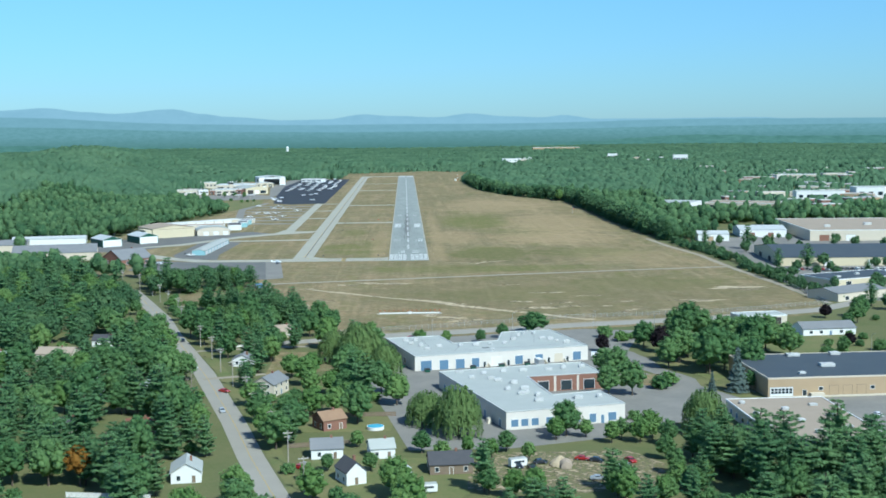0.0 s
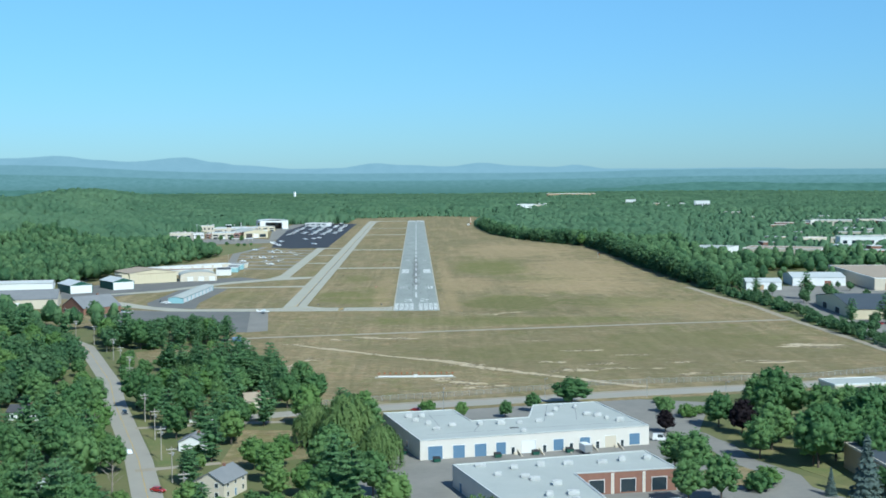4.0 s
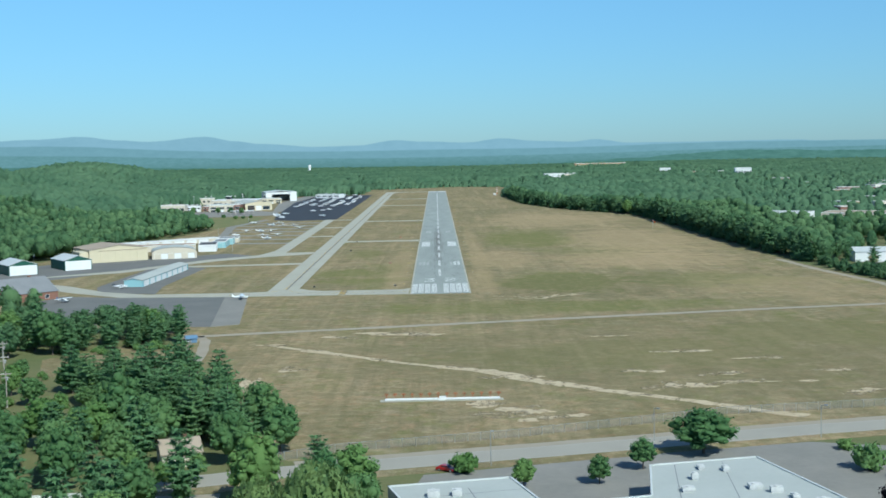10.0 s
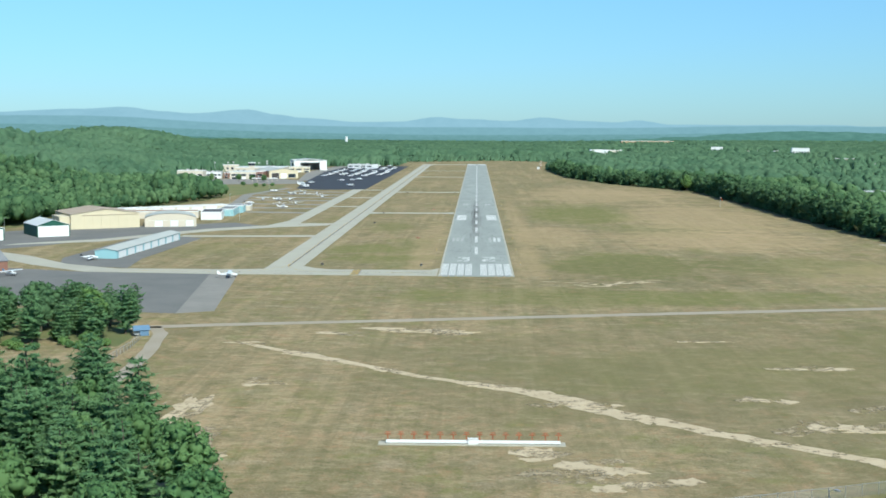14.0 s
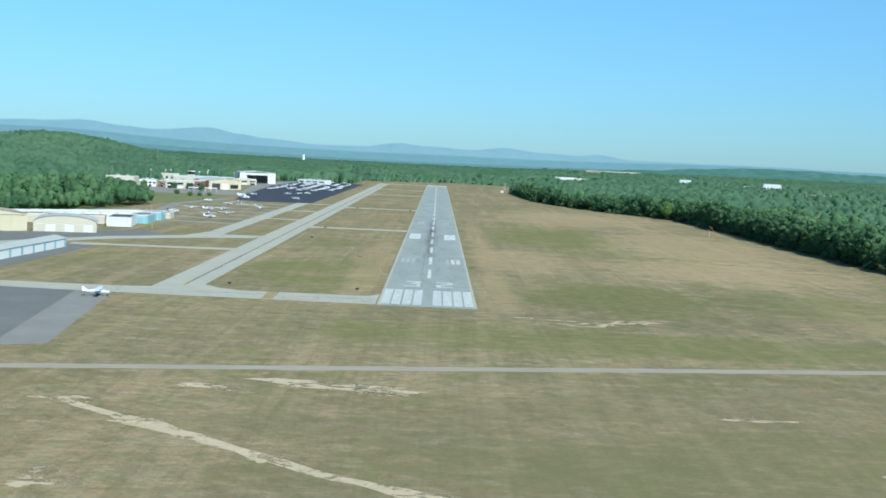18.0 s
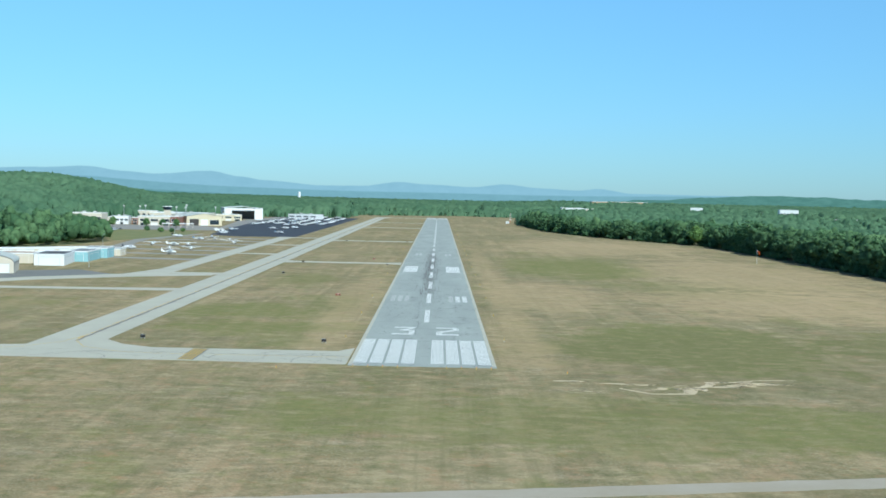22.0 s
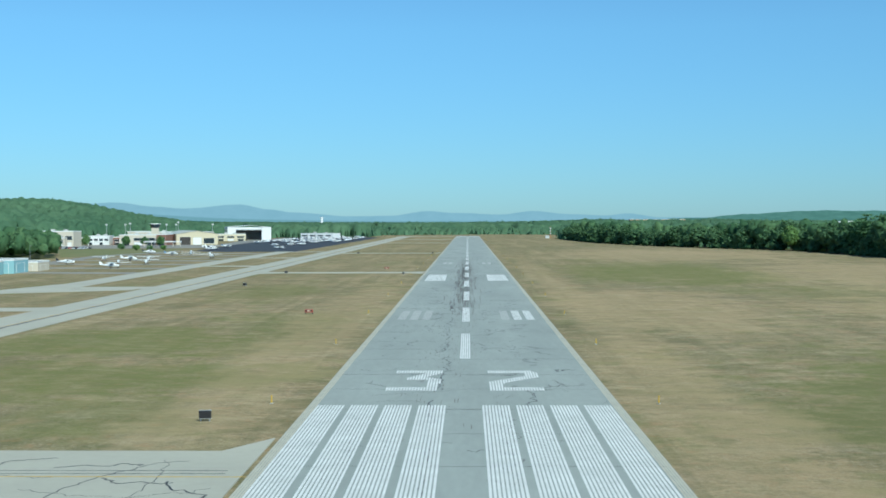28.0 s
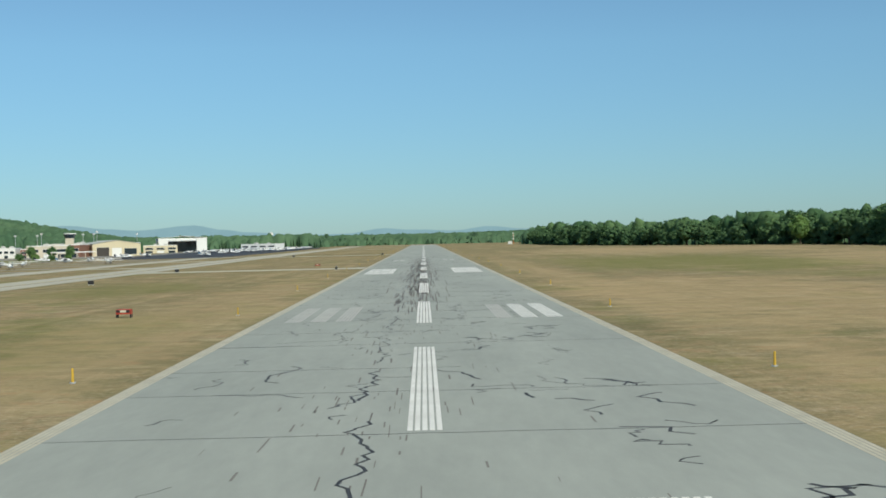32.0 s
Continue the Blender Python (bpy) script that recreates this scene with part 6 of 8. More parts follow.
def join_overflow():
    """The trees past those that can be told apart: one mesh of crowns, one of trunks."""
    for what, nm, label in (("crown", "tree_belt", "dense belt of mixed trees round the airfield"), ("trunk", "tree_belt_trunks", "bare trunks under the belt of trees")):
        for key, rows in OVERFLOW.items():
            V, L, S, k, mat = [], [], [], 0, None
            for t, m in rows:
                ob = next(o for o in t.children if o.name.startswith(what))
                me, mat = ob.data, ob.data.materials[0]
                v = np.empty(len(me.vertices) * 3)
                me.vertices.foreach_get("co", v)
                M = np.array(m)
                V.append(v.reshape(-1, 3) @ M[:3, :3].T + M[:3, 3])
                li, ls = np.empty(len(me.loops), int), np.empty(len(me.polygons), int)
                me.loops.foreach_get("vertex_index", li)
                me.polygons.foreach_get("loop_total", ls)
                L.append(li + k)
                S.append(ls)
                k += len(me.vertices)
            V, L, S = np.concatenate(V), np.concatenate(L), np.concatenate(S)
            me = bpy.data.meshes.new(nm)
            me.vertices.add(len(V))
            me.vertices.foreach_set("co", V.ravel())
            me.loops.add(len(L))
            me.loops.foreach_set("vertex_index", L)
            me.polygons.add(len(S))
            me.polygons.foreach_set("loop_start", np.concatenate([[0], np.cumsum(S)[:-1]]))
            me.update(calc_edges=True)
            me.polygons.foreach_set("use_smooth", np.ones(len(S), bool))
            me.materials.append(mat)
            tagged(new(nm, me), label, "trees", kind="stuff")


def inside(poly, x, y):
    hit = False
    for (ax, ay), (bx, by) in zip(poly, poly[1:] + poly[:1]):
        if (ay > y) != (by > y) and x < ax + (bx - ax) * (y - ay) / (by - ay):
            hit = not hit
    return hit


def near_line(line, x, y, d):
    for (ax, ay), (bx, by) in zip(line, line[1:]):
        L2 = (bx - ax) ** 2 + (by - ay) ** 2
        u = max(0, min(1, ((x - ax) * (bx - ax) + (y - ay) * (by - ay)) / L2))
        if math.hypot(x - ax - u * (bx - ax), y - ay - u * (by - ay)) < d:
            return True
    return False


# ---- houses west of the field ----
HOUSES = []


def house(x, y, deg, W, D, h, rise_, wall, roof, label, along="x", clear=5, storey=1, shade=16):
    ops = []
    for lev in range(storey):
        z0 = 0.9 + 2.6 * lev
        for face, L in (("front", W), ("right", D), ("left", D)):
            n = max(1, int(L / 3.4))
            for k in range(n):
                if face == "front" and lev == 0 and k == n // 2:
                    ops.append((face, L * (k + 0.5) / n - 0.5, 1.0, 0.1, 2.05, BLUE if wall is STUCCO else WOOD, "door"))
                else:
                    ops.append((face, L * (k + 0.5) / n - 0.5, 1.0, z0, 1.3, GLASS, "window"))
    b = hall("house", x, y, deg, W, D, h, wall, roof, label, "house", gable=rise_, along=along, openings=ops, clear=clear)
    part("chimney", boxes((W * 0.62, W * 0.62 + 0.7, D * 0.5 - 0.35, D * 0.5 + 0.35, h, h + rise_ + 0.9)), BRICK, b)
    cx, cy = x + W / 2, y + D / 2
    HOUSES.append((cx, cy, shade))
    return b


house(-69.5, -577, 8, 8.5, 11, 3.2, 2.5, WHITE, ROOF_PALE, "white gabled house with pale green-grey roof", "y", shade=18)
house(-148, -350, -6, 12, 8, 3, 2, WHITE, ROOF_BLACK, "white bungalow with dark roof")
house(-184, -388, 0, 8, 8, 3, 1.6, WHITE, ROOF_PALE, "small white house with pale roof")
house(-164, -384, -8, 16, 10, 3.2, 2.2, STUCCO, ROOF_TAN, "cream bungalow with tan roof")
house(-97, -476, 82, 13, 7.5, 5, 2.2, WHITE, ROOF_PALE, "tall white clapboard house half hidden by pines", storey=2, shade=0)
house(-76, -404, -4, 8.5, 8, 2.9, 2.0, WHITE, ROOF_GREY, "white garage with grey roof", "y", shade=14)
house(-52, -466, 70, 13, 9, 4.8, 2.6, STUCCO, ROOF_GREY, "cream two-storey house with grey roof", storey=2, shade=12)
HOUSES.append((-95, -577, 20))
house(-30, -519.5, 30, 8.5, 8.5, 3.6, 2.2, BRICK, ROOF_BROWN, "brick house with a brown shingle roof", shade=13)
house(-31.5, -554, 6, 9.6, 8.5, 3.2, 2.3, WHITE, ROOF_GREY, "white house with grey-blue shingle roof", shade=15)
house(-13.5, -555, 10, 7.5, 8, 3.2, 2.0, WHITE, ROOF_PALE, "white house with pale grey roof", shade=12)
house(-19.5, -582.5, 25, 6, 8.5, 3.8, 2.7, WHITE, ROOF_BLACK, "white house with steep dark grey roof", "y", storey=1, shade=12)
house(4, -573, 4, 12.5, 9.5, 3.0, 2.6, WOOD, ROOF_BLACK, "dark wooden house with charcoal roof", shade=13)
house(-64, -335, 20, 9, 9, 3.2, 2.4, STUCCO, ROOF_TAN, "tan-roofed house among pines", shade=12)
house(-210, -430, 12, 12, 9, 3.2, 2.2, WHITE, ROOF_GREY, "white house with grey roof among trees")
house(-130, -455, -12, 12, 9, 3.6, 2.4, WHITE, ROOF_PALE, "pale house among tall pines", shade=2)
house(-120, -520, 0, 11, 9, 3.2, 2.2, STUCCO, ROOF_BLACK, "cream cottage with dark roof among pines", shade=3)
house(-94, -522, 10, 9, 8, 3.0, 2.2, WOOD, ROOF_RUSSET, "small wooden house with a russet roof under pines", shade=12)
house(-420, 596, 12, 14, 10, 5, 3, STUCCO, ROOF_GREY, "grey-roofed house at the edge of the wood", shade=40)
house(-500, 672, 0, 14, 10, 5, 3, WHITE, ROOF_PALE, "white house at the edge of the wood", shade=40)
# ---- scattered trees of the neighbourhood ----
AIRFIELD = FIELD_EDGE
YARD = [(76, -520), (118, -505), (128, -470), (100, -440), (84, -420), (112, -330), (86, -322), (50, -330), (-5, -345), (-14, -400), (-20, -430), (-2, -545), (30, -545), (60, -535)]


def free(x, y, pad=0.0):
    if inside(AIRFIELD, x, y) or inside(YARD, x, y) or near_line(WEST_ROAD, x, y, (6.6 if y < -250 else 8.5) + pad) or near_line(FIELD_ROAD, x, y, 9) or near_line(GARDEN_DRIVE, x, y, 4.5):
        return False
    return not any(inside(p, x, y) for p in AVOID)


def open_view(x, y, far=1.0):
    """Keeps the ground before a house clear enough to show its front."""
    for hx, hy, d in HOUSES:
        if abs(x - hx * (1 - (hy - y) / 900)) < 7 and 0 < hy - y < d * far:
            return False
    return True


# pines at the edge of the field
PINE_GLADE = [(-150, -215), (-128, -225), (-100, -222), (-84, -236), (-70, -240), (-60, -200), (-74, -120), (-98, -120), (-99, -164), (-130, -168), (-150, -185)]
for k in range(46):
    u = k / 45
    px, py = -104 + 56 * u + trnd.uniform(-12, 3), -238 - 66 * u + trnd.uniform(-12, 4)
    if not inside(PINE_GLADE, px, py):
        plant("pine", px, py, trnd.uniform(0.62, 0.82), "pines beside the airfield")
for k in range(34):
    px, py = trnd.uniform(-185, -103), trnd.uniform(-160, -112)
    if not near_line(WEST_ROAD, px, py, 9):
        plant("pine", px, py, trnd.uniform(0.48, 0.62), "pines beside the airfield")
for k in range(30):
    px, py = trnd.uniform(-140, -98), trnd.uniform(-172, -160) if k < 18 else trnd.uniform(-226, -214)
    plant("shrub", px, py, trnd.uniform(0.35, 0.6), "young growth under the pines")
for x, y, key, s in ((-22, -408, "willow", 1.5), (-33, -397, "willow", 1.3), (-11, -428, "willow", 1.05), (-24, -388, "willow", 1.0), (-60, -351, "light", 0.6), (-68, -347, "light", 0.7), (-54, -346, "light", 0.55), (14, -527, "willow", 1.15), (4, -512, "willow", 1.0), (-6, -482, "light", 1.0), (-17, -478, "pine", 0.95), (-12, -462, "broad", 0.9), (-17, -368, "broad", 0.68), (4, -344, "shrub", 1.1), (16, -357, "light", 0.5), (32, -355, "broad", 0.52), (43, -344, "broad", 0.58), (8, -556, "light", 0.6), (16, -551, "light", 0.5), (23, -556, "light", 0.55), (28, -549, "broad", 0.55), (34, -559, "light", 0.5), (62, -541, "light", 0.6), (66, -536, "broad", 0.55), (71, -541, "light", 0.7), (76, -536, "light", 0.6), (79, -545, "broad", 0.7), (2, -549, "broad", 0.6), (20, -566, "broad", 0.5), (132, -366, "broad", 1.3), (122, -372, "broad", 1.2), (143, -388, "broad", 1.2), (130, -402, "light", 1.1), (91, -348, "shrub", 1.25), (84, -384, "maroon", 0.8), (97, -358, "shrub", 1.1), (103, -352, "shrub", 0.9), (110, -345, "shrub", 1.0), (76, -437, "broad", 1.05), (79, -447, "broad", 1.1), (72, -474, "broad", 0.95), (81, -473, "broad", 1.0), (98, -455, "shrub", 1.5), (94, -462, "shrub", 1.3), (128, -358, "broad", 1.36), (140, -374, "broad", 1.47), (119, -436, "broad", 1.53), (127, -428, "broad", 1.42), (155, -390, "broad", 1.47), (147, -400, "broad", 1.42), (109, -388, "maroon", 1.25), (115, -396, "maroon", 1.15), (104, -376, "broad", 1.0), (112, -412, "broad", 1.2), (105, -424, "broad", 1.0), (118, -402, "light", 1.0), (134, -442, "broad", 1.0), (148, -378, "broad", 1.3), (162, -402, "broad", 1.1), (196, -380, "maroon", 0.8), (121, -470, "spruce", 1.45), (127, -466, "broad", 0.7), (112, -468, "spruce", 0.6), (134, -416, "broad", 1.1), (170, -370, "broad", 0.8), (178, -402, "shrub", 1.0), (186, -398, "shrub", 0.9), (205, -392, "shrub", 1.1), (75, -510, "shrub", 0.9), (78, -521, "shrub", 1.2), (94, -531, "willow", 1.15), (49, -531, "broad", 0.95), (45, -536, "light", 0.75), (55, -533, "light", 0.6), (103.5, -560, "pine", 0.95), (98, -570, "broad", 0.8), (106, -575, "pine", 1.0), (123, -572, "pine", 1.05), (131, -578, "pine", 1.0), (116, -584, "broad", 0.8), (92, -603, "pine", 1.05), (118, -596, "pine", 1.1), (126, -590, "pine", 1.0), (104, -600, "pine", 0.95), (-95, -577, "amber", 1.35), (-97, -491, "pine", 0.9), (-90, -487, "pine", 0.85), (-103, -489, "broad", 1.0), (-87, -500, "pine", 0.95), (-83, -493, "broad", 0.9), (-48, -512, "spruce", 0.75), (92, -330, "shrub", 0.7), (126, -340, "shrub", 1.3), (199, 692, "light", 1.15), (-262, 872, "broad", 0.8), (-246, 866, "broad", 0.7), (-232, 858, "broad", 0.6), (-290, 862, "broad", 0.7), (-215, 760, "shrub", 0.8), (-222, 752, "shrub", 0.8), (-208, 770, "shrub", 0.8), (-240, 780, "shrub", 0.9), (230, -300, "broad", 1.0), (222, -318, "broad", 1.0), (212, -300, "maroon", 0.8)):
    plant(key, x, y, s)
plant("broad", 59, -331, 1.35, tall=0.58)
GROVE = [(118, -356), (132, -350), (152, -362), (158, -398), (136, -440), (122, -448), (116, -430), (111, -395)]
for k in range(16):
    px, py = trnd.uniform(112, 172), trnd.uniform(-452, -342)
    if inside(GROVE, px, py):
        plant("maroon" if trnd.random() < 0.07 else "light" if trnd.random() < 0.15 else "broad", px, py, trnd.uniform(0.85, 1.25), "grove beside the warehouse")
for k in range(210):
    px, py = trnd.uniform(14, 215), trnd.uniform(-655, -548)
    if free(px, py) and px < 0.44 * (py + 917) + 12 and not inside(WORKS_YARD, px, py) and not (px < 84 and py > -552) and not (px > 98 and py > -594):
        plant(trnd.choice(("broad", "pine", "light")) if px < 80 else trnd.choice(("pine", "pine", "broad")), px, py, trnd.uniform(0.6, 0.8) if px < 80 or py > -575 else trnd.uniform(0.75, 1.0), "trees before the works")
for k in range(60):
    px, py = trnd.uniform(150, 235), trnd.uniform(-440, -300)
    if free(px, py) and trnd.random() < 0.3:
        plant(trnd.choice(("broad", "shrub")), px, py, 0.7, "trees before the works")
y = -655.0
while y < -95:
    x = -330.0
    while x < 0:
        px, py = x + trnd.uniform(-5, 5), y + trnd.uniform(-5, 5)
        reach = -40 - (py + 650) * 0.1 - 300
        if px > -0.44 * (py + 950) - 30 and px < (36 if py < -600 else -2 if py < -540 else -14) and free(px, py) and open_view(px, py) and not inside([(-60, -425), (-30, -415), (-28, -375), (-60, -372)], px, py) and not inside(PINE_GLADE, px, py) and not (py > -110 and px > -230) and not (-200 < px < -160 and -120 < py < -85):
            street = px > -75 and py < -420
            q = trnd.random()
            if -150 < px < -84 and -312 < py < -222:
                plant(trnd.choice(("light", "broad", "light", "shrub")), px, py, trnd.uniform(0.5, 0.75), "young trees below the clearing")
            elif not open_view(px, py, 2.6):
                plant(trnd.choice(("shrub", "light", "broad")), px, py, trnd.uniform(0.4, 0.55), "small garden trees")
            elif px < -150 and py > -400 and q < 0.9:
                plant("pine" if trnd.random() < 0.25 else "light" if trnd.random() < 0.2 else "edge", px, py, trnd.uniform(0.85, 1.15), "wood beyond the street")
            elif q < (0.9 if not street else 0.84):
                key = "pine" if trnd.random() < (0.62 if -125 < px and py > -335 else 0.56 if px < -62 and py < -400 else 0.34 if not street else 0.2) else "light" if trnd.random() < (0.25 if not street else 0.5) else "broad"
                plant(key, px, py, (trnd.uniform(0.68, 0.9) if key == "pine" else trnd.uniform(0.95, 1.25)) * (0.85 if street else 1), "trees between the houses")
            elif q < 0.95:
                plant("shrub", px, py, 0.8, "garden shrubs")
        x += 11.2
    y += 11.2


def bare_tree(x, y, H, seed):
    """A leafless tree: a leaning trunk with forked grey limbs and twigs."""
    rg = random.Random(seed)
    t = holder("bare_tree", Matrix.Translation((x, y, 0)), "leafless grey tree beside the street", "tree", "bare trees")
    part("trunk", tube([(0, 0, -0.3), (0.1, 0, H * 0.3), (0.3, 0.1, H * 0.65), (0.2, 0.3, H)], [0.24, 0.19, 0.12, 0.03], 7), DRYWOOD, t)
    for k in range(11):
        a, z = 2.4 * k + rg.uniform(-0.5, 0.5), H * (0.28 + 0.06 * k)
        L = H * rg.uniform(0.16, 0.3) * (1.15 - 0.07 * k)
        c, w = math.cos(a), math.sin(a)
        bits = [tube([(0.2, 0.1, z), (c * L * 0.5, w * L * 0.5, z + L * 0.35), (c * L, w * L, z + L * 0.75)], [0.085, 0.06, 0.02], 5)]
        for q in range(5):
            u, b = rg.uniform(0.3, 0.95), a + rg.choice((-0.7, 0.7)) + rg.uniform(-0.3, 0.3)
            m = L * rg.uniform(0.25, 0.5)
            bits.append(tube([(c * L * u, w * L * u, z + L * 0.72 * u), (c * L * u + math.cos(b) * m, w * L * u + math.sin(b) * m, z + L * 0.72 * u + m * 0.7)], [0.035, 0.012], 4))
        part("limb", merge(*bits), DRYWOOD, t)


for k, (bx, by, bh) in enumerate(((-110, -371, 11), (-104, -399, 12), (-84, -458, 10), (-30, -388, 9))):
    bare_tree(bx, by, bh, 300 + k)
# ---- tree line east of the field ----
EAST_LINE = [(236, -245), (230, -120), (229, 15), (220, 80), (215, 180), (211, 320), (210, 500), (206, 660), (203, 700), (168, 775), (138, 860), (110, 1000), (104, 1120), (100, 1255)]
for (ax, ay), (bx, by) in zip(EAST_LINE, EAST_LINE[1:]):
    L = math.hypot(bx - ax, by - ay)
    n = int(L / 6.5)
    for k in range(n):
        u = (k + trnd.random() * 0.8) / n
        px, py = ax + (bx - ax) * u, ay + (by - ay) * u
        low = py < 120
        for row in range(1 if low else 2):
            key = trnd.choice(("edge", "edge", "edge", "edge", "pine") if py > 320 or low else ("pine", "edge", "edge"))
            s = trnd.uniform(0.4, 0.62) if low else trnd.uniform(0.85, 1.3) if row else trnd.uniform(0.55, 1.15)
            if key == "pine":
                s *= 0.68
            if row:
                WOODS["near"].append((px + 12 + trnd.uniform(-2, 3), py, 0.0, s * (1.52 if 150 < py < 760 else 1.22), 1 if key == "pine" else 0))
            else:
                plant(key, px + 5 + trnd.uniform(-2, 3), py + trnd.uniform(-2, 2), s * (1.1 if low else 1.6 if 150 < py < 760 else 1.3), "tree line along the airfield")
for k in range(180):
    py = trnd.uniform(-235, 1200)
    px = next(ax + (bx - ax) * (py - ay) / (by - ay) for (ax, ay), (bx, by) in zip(EAST_LINE, EAST_LINE[1:]) if ay <= py <= by)
    plant("brush", px + 2 + trnd.uniform(-1, 2), py, trnd.uniform(0.8, 1.4), "undergrowth of the tree line")

# ---- far woods, as joined canopies ----
def forest_template(seed, conifer):
    rg = np.random.default_rng(seed)
    bits = []
    size = np.array([3.0, 3.0, 6.0]) if conifer else np.array([4.3, 4.3, 5.6])
    mid = np.array([0, 0, 9.5 if conifer else 7.6])
    bits.append(core(rg, mid, size * 0.86, seed, 0.36))
    m = 96
    p = sphere_points(rg, m)
    p[:, 2] = np.abs(p[:, 2]) * 1.1 - 0.3
    if conifer:
        p[:, :2] *= np.clip(1.1 - 0.6 * p[:, 2:3], 0.2, 1.2)
    c = mid + p * size * rg.uniform(0.82, 1.12, (m, 1))
    bits.append(leaves(rg, c, p + np.array([0, 0, 0.3]), 0.8, 0.0, 0.6))
    v, f = pile(bits)
    tri = [q for q in f if len(q) == 3]
    quad = [q for q in f if len(q) == 4]
    return v, np.array(tri, int).reshape(-1, 3), np.array(quad, int).reshape(-1, 4)


def canopy(name, places, label):
    """Joins crowns at (x, y, z, scale, conifer) into one mesh."""
    temps = [[forest_template(200 + 10 * c + s, bool(c)) for s in range(4)] for c in (0, 1)]
    rg = random.Random(len(places))
    V, T, Q, k = [], [], [], 0
    for x, y, z, s, c in places:
        v, tri, quad = temps[c][rg.randrange(4)]
        a = rg.uniform(0, 6.283)
        ca, sa = math.cos(a) * s, math.sin(a) * s
        w = np.empty_like(v)
        w[:, 0], w[:, 1], w[:, 2] = x + v[:, 0] * ca - v[:, 1] * sa, y + v[:, 0] * sa + v[:, 1] * ca, z + v[:, 2] * min(s, 1.4) * rg.uniform(0.88, 1.12)
        V.append(w)
        T.append(tri + k)
        Q.append(quad + k)
        k += len(v)
    V, T, Q = np.concatenate(V), np.concatenate(T), np.concatenate(Q)
    me = bpy.data.meshes.new(name)
    me.vertices.add(len(V))
    me.vertices.foreach_set("co", V.ravel())
    me.loops.add(T.size + Q.size)
    me.loops.foreach_set("vertex_index", np.concatenate([T.ravel(), Q.ravel()]))
    me.polygons.add(len(T) + len(Q))
    me.polygons.foreach_set("loop_start", np.concatenate([np.arange(len(T)) * 3, T.size + np.arange(len(Q)) * 4]))
    me.update(calc_edges=True)
    me.polygons.foreach_set("use_smooth", np.ones(len(T) + len(Q), bool))
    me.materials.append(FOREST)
    return tagged(new(name, me), label, "woodland", kind="stuff")


def canopy_sheet(name, places, x0, x1, y0, y1, dx, dy, label):
    """Closed forest far off: one skin over the crowns, open where no tree stands."""
    nx, ny = int((x1 - x0) / dx) + 1, int((y1 - y0) / dy) + 1
    top = np.zeros((ny, nx))
    P = np.array([p for p in places if y0 - 12 < p[1] < y1 + 12 and x0 < p[0] < x1], float)
    r = np.where(P[:, 4] > 0, 3.9, 6.2) * P[:, 3]
    peak = np.where(P[:, 4] > 0, 15.5, 12.6) * np.minimum(P[:, 3], 1.35)
    ci, cj = np.rint((P[:, 0] - x0) / dx).astype(int), np.rint((P[:, 1] - y0) / dy).astype(int)
    for oj in range(-int(9 / dy) - 1, int(9 / dy) + 2):
        for oi in range(-int(9 / dx) - 1, int(9 / dx) + 2):
            i, j = ci + oi, cj + oj
            d2 = ((x0 + i * dx - P[:, 0]) ** 2 + (y0 + j * dy - P[:, 1]) ** 2) / (r * r)
            ok = ((d2 < 1) | ((oi == 0) & (oj == 0))) & (i >= 0) & (i < nx) & (j >= 0) & (j < ny)
            h = peak * (1 - 0.42 * np.minimum(d2, 1.0) ** np.where(P[:, 4] > 0, 0.6, 1.0))
            np.maximum.at(top, (j[ok], i[ok]), h[ok])
    rg = np.random.default_rng(7)
    X, Y = np.meshgrid(x0 + dx * np.arange(nx), y0 + dy * np.arange(ny))
    X, Y = X + rg.uniform(-0.3, 0.3, X.shape) * dx, Y + rg.uniform(-0.3, 0.3, X.shape) * dy
    Z = rise(X, Y) + top + np.where(top > 0, rg.normal(0, 0.5, X.shape), -0.5)
    idx = np.arange(nx * ny).reshape(ny, nx)
    q = np.stack([idx[:-1, :-1], idx[:-1, 1:], idx[1:, 1:], idx[1:, :-1]], -1).reshape(-1, 4)
    q = q[(top.ravel()[q] > 0).sum(1) >= 2]
    used, q = np.unique(q, return_inverse=True)
    q = q.reshape(-1, 4)
    V = np.stack([X, Y, Z], -1).reshape(-1, 3)[used]
    me = bpy.data.meshes.new(name)
    me.vertices.add(len(V))
    me.vertices.foreach_set("co", V.ravel())
    me.loops.add(q.size)
    me.loops.foreach_set("vertex_index", q.ravel())
    me.polygons.add(len(q))
    me.polygons.foreach_set("loop_start", np.arange(len(q)) * 4)
    me.update(calc_edges=True)
    me.polygons.foreach_set("use_smooth", np.ones(len(q), bool))
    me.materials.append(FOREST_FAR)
    return tagged(new(name, me), label, "woodland", kind="stuff")


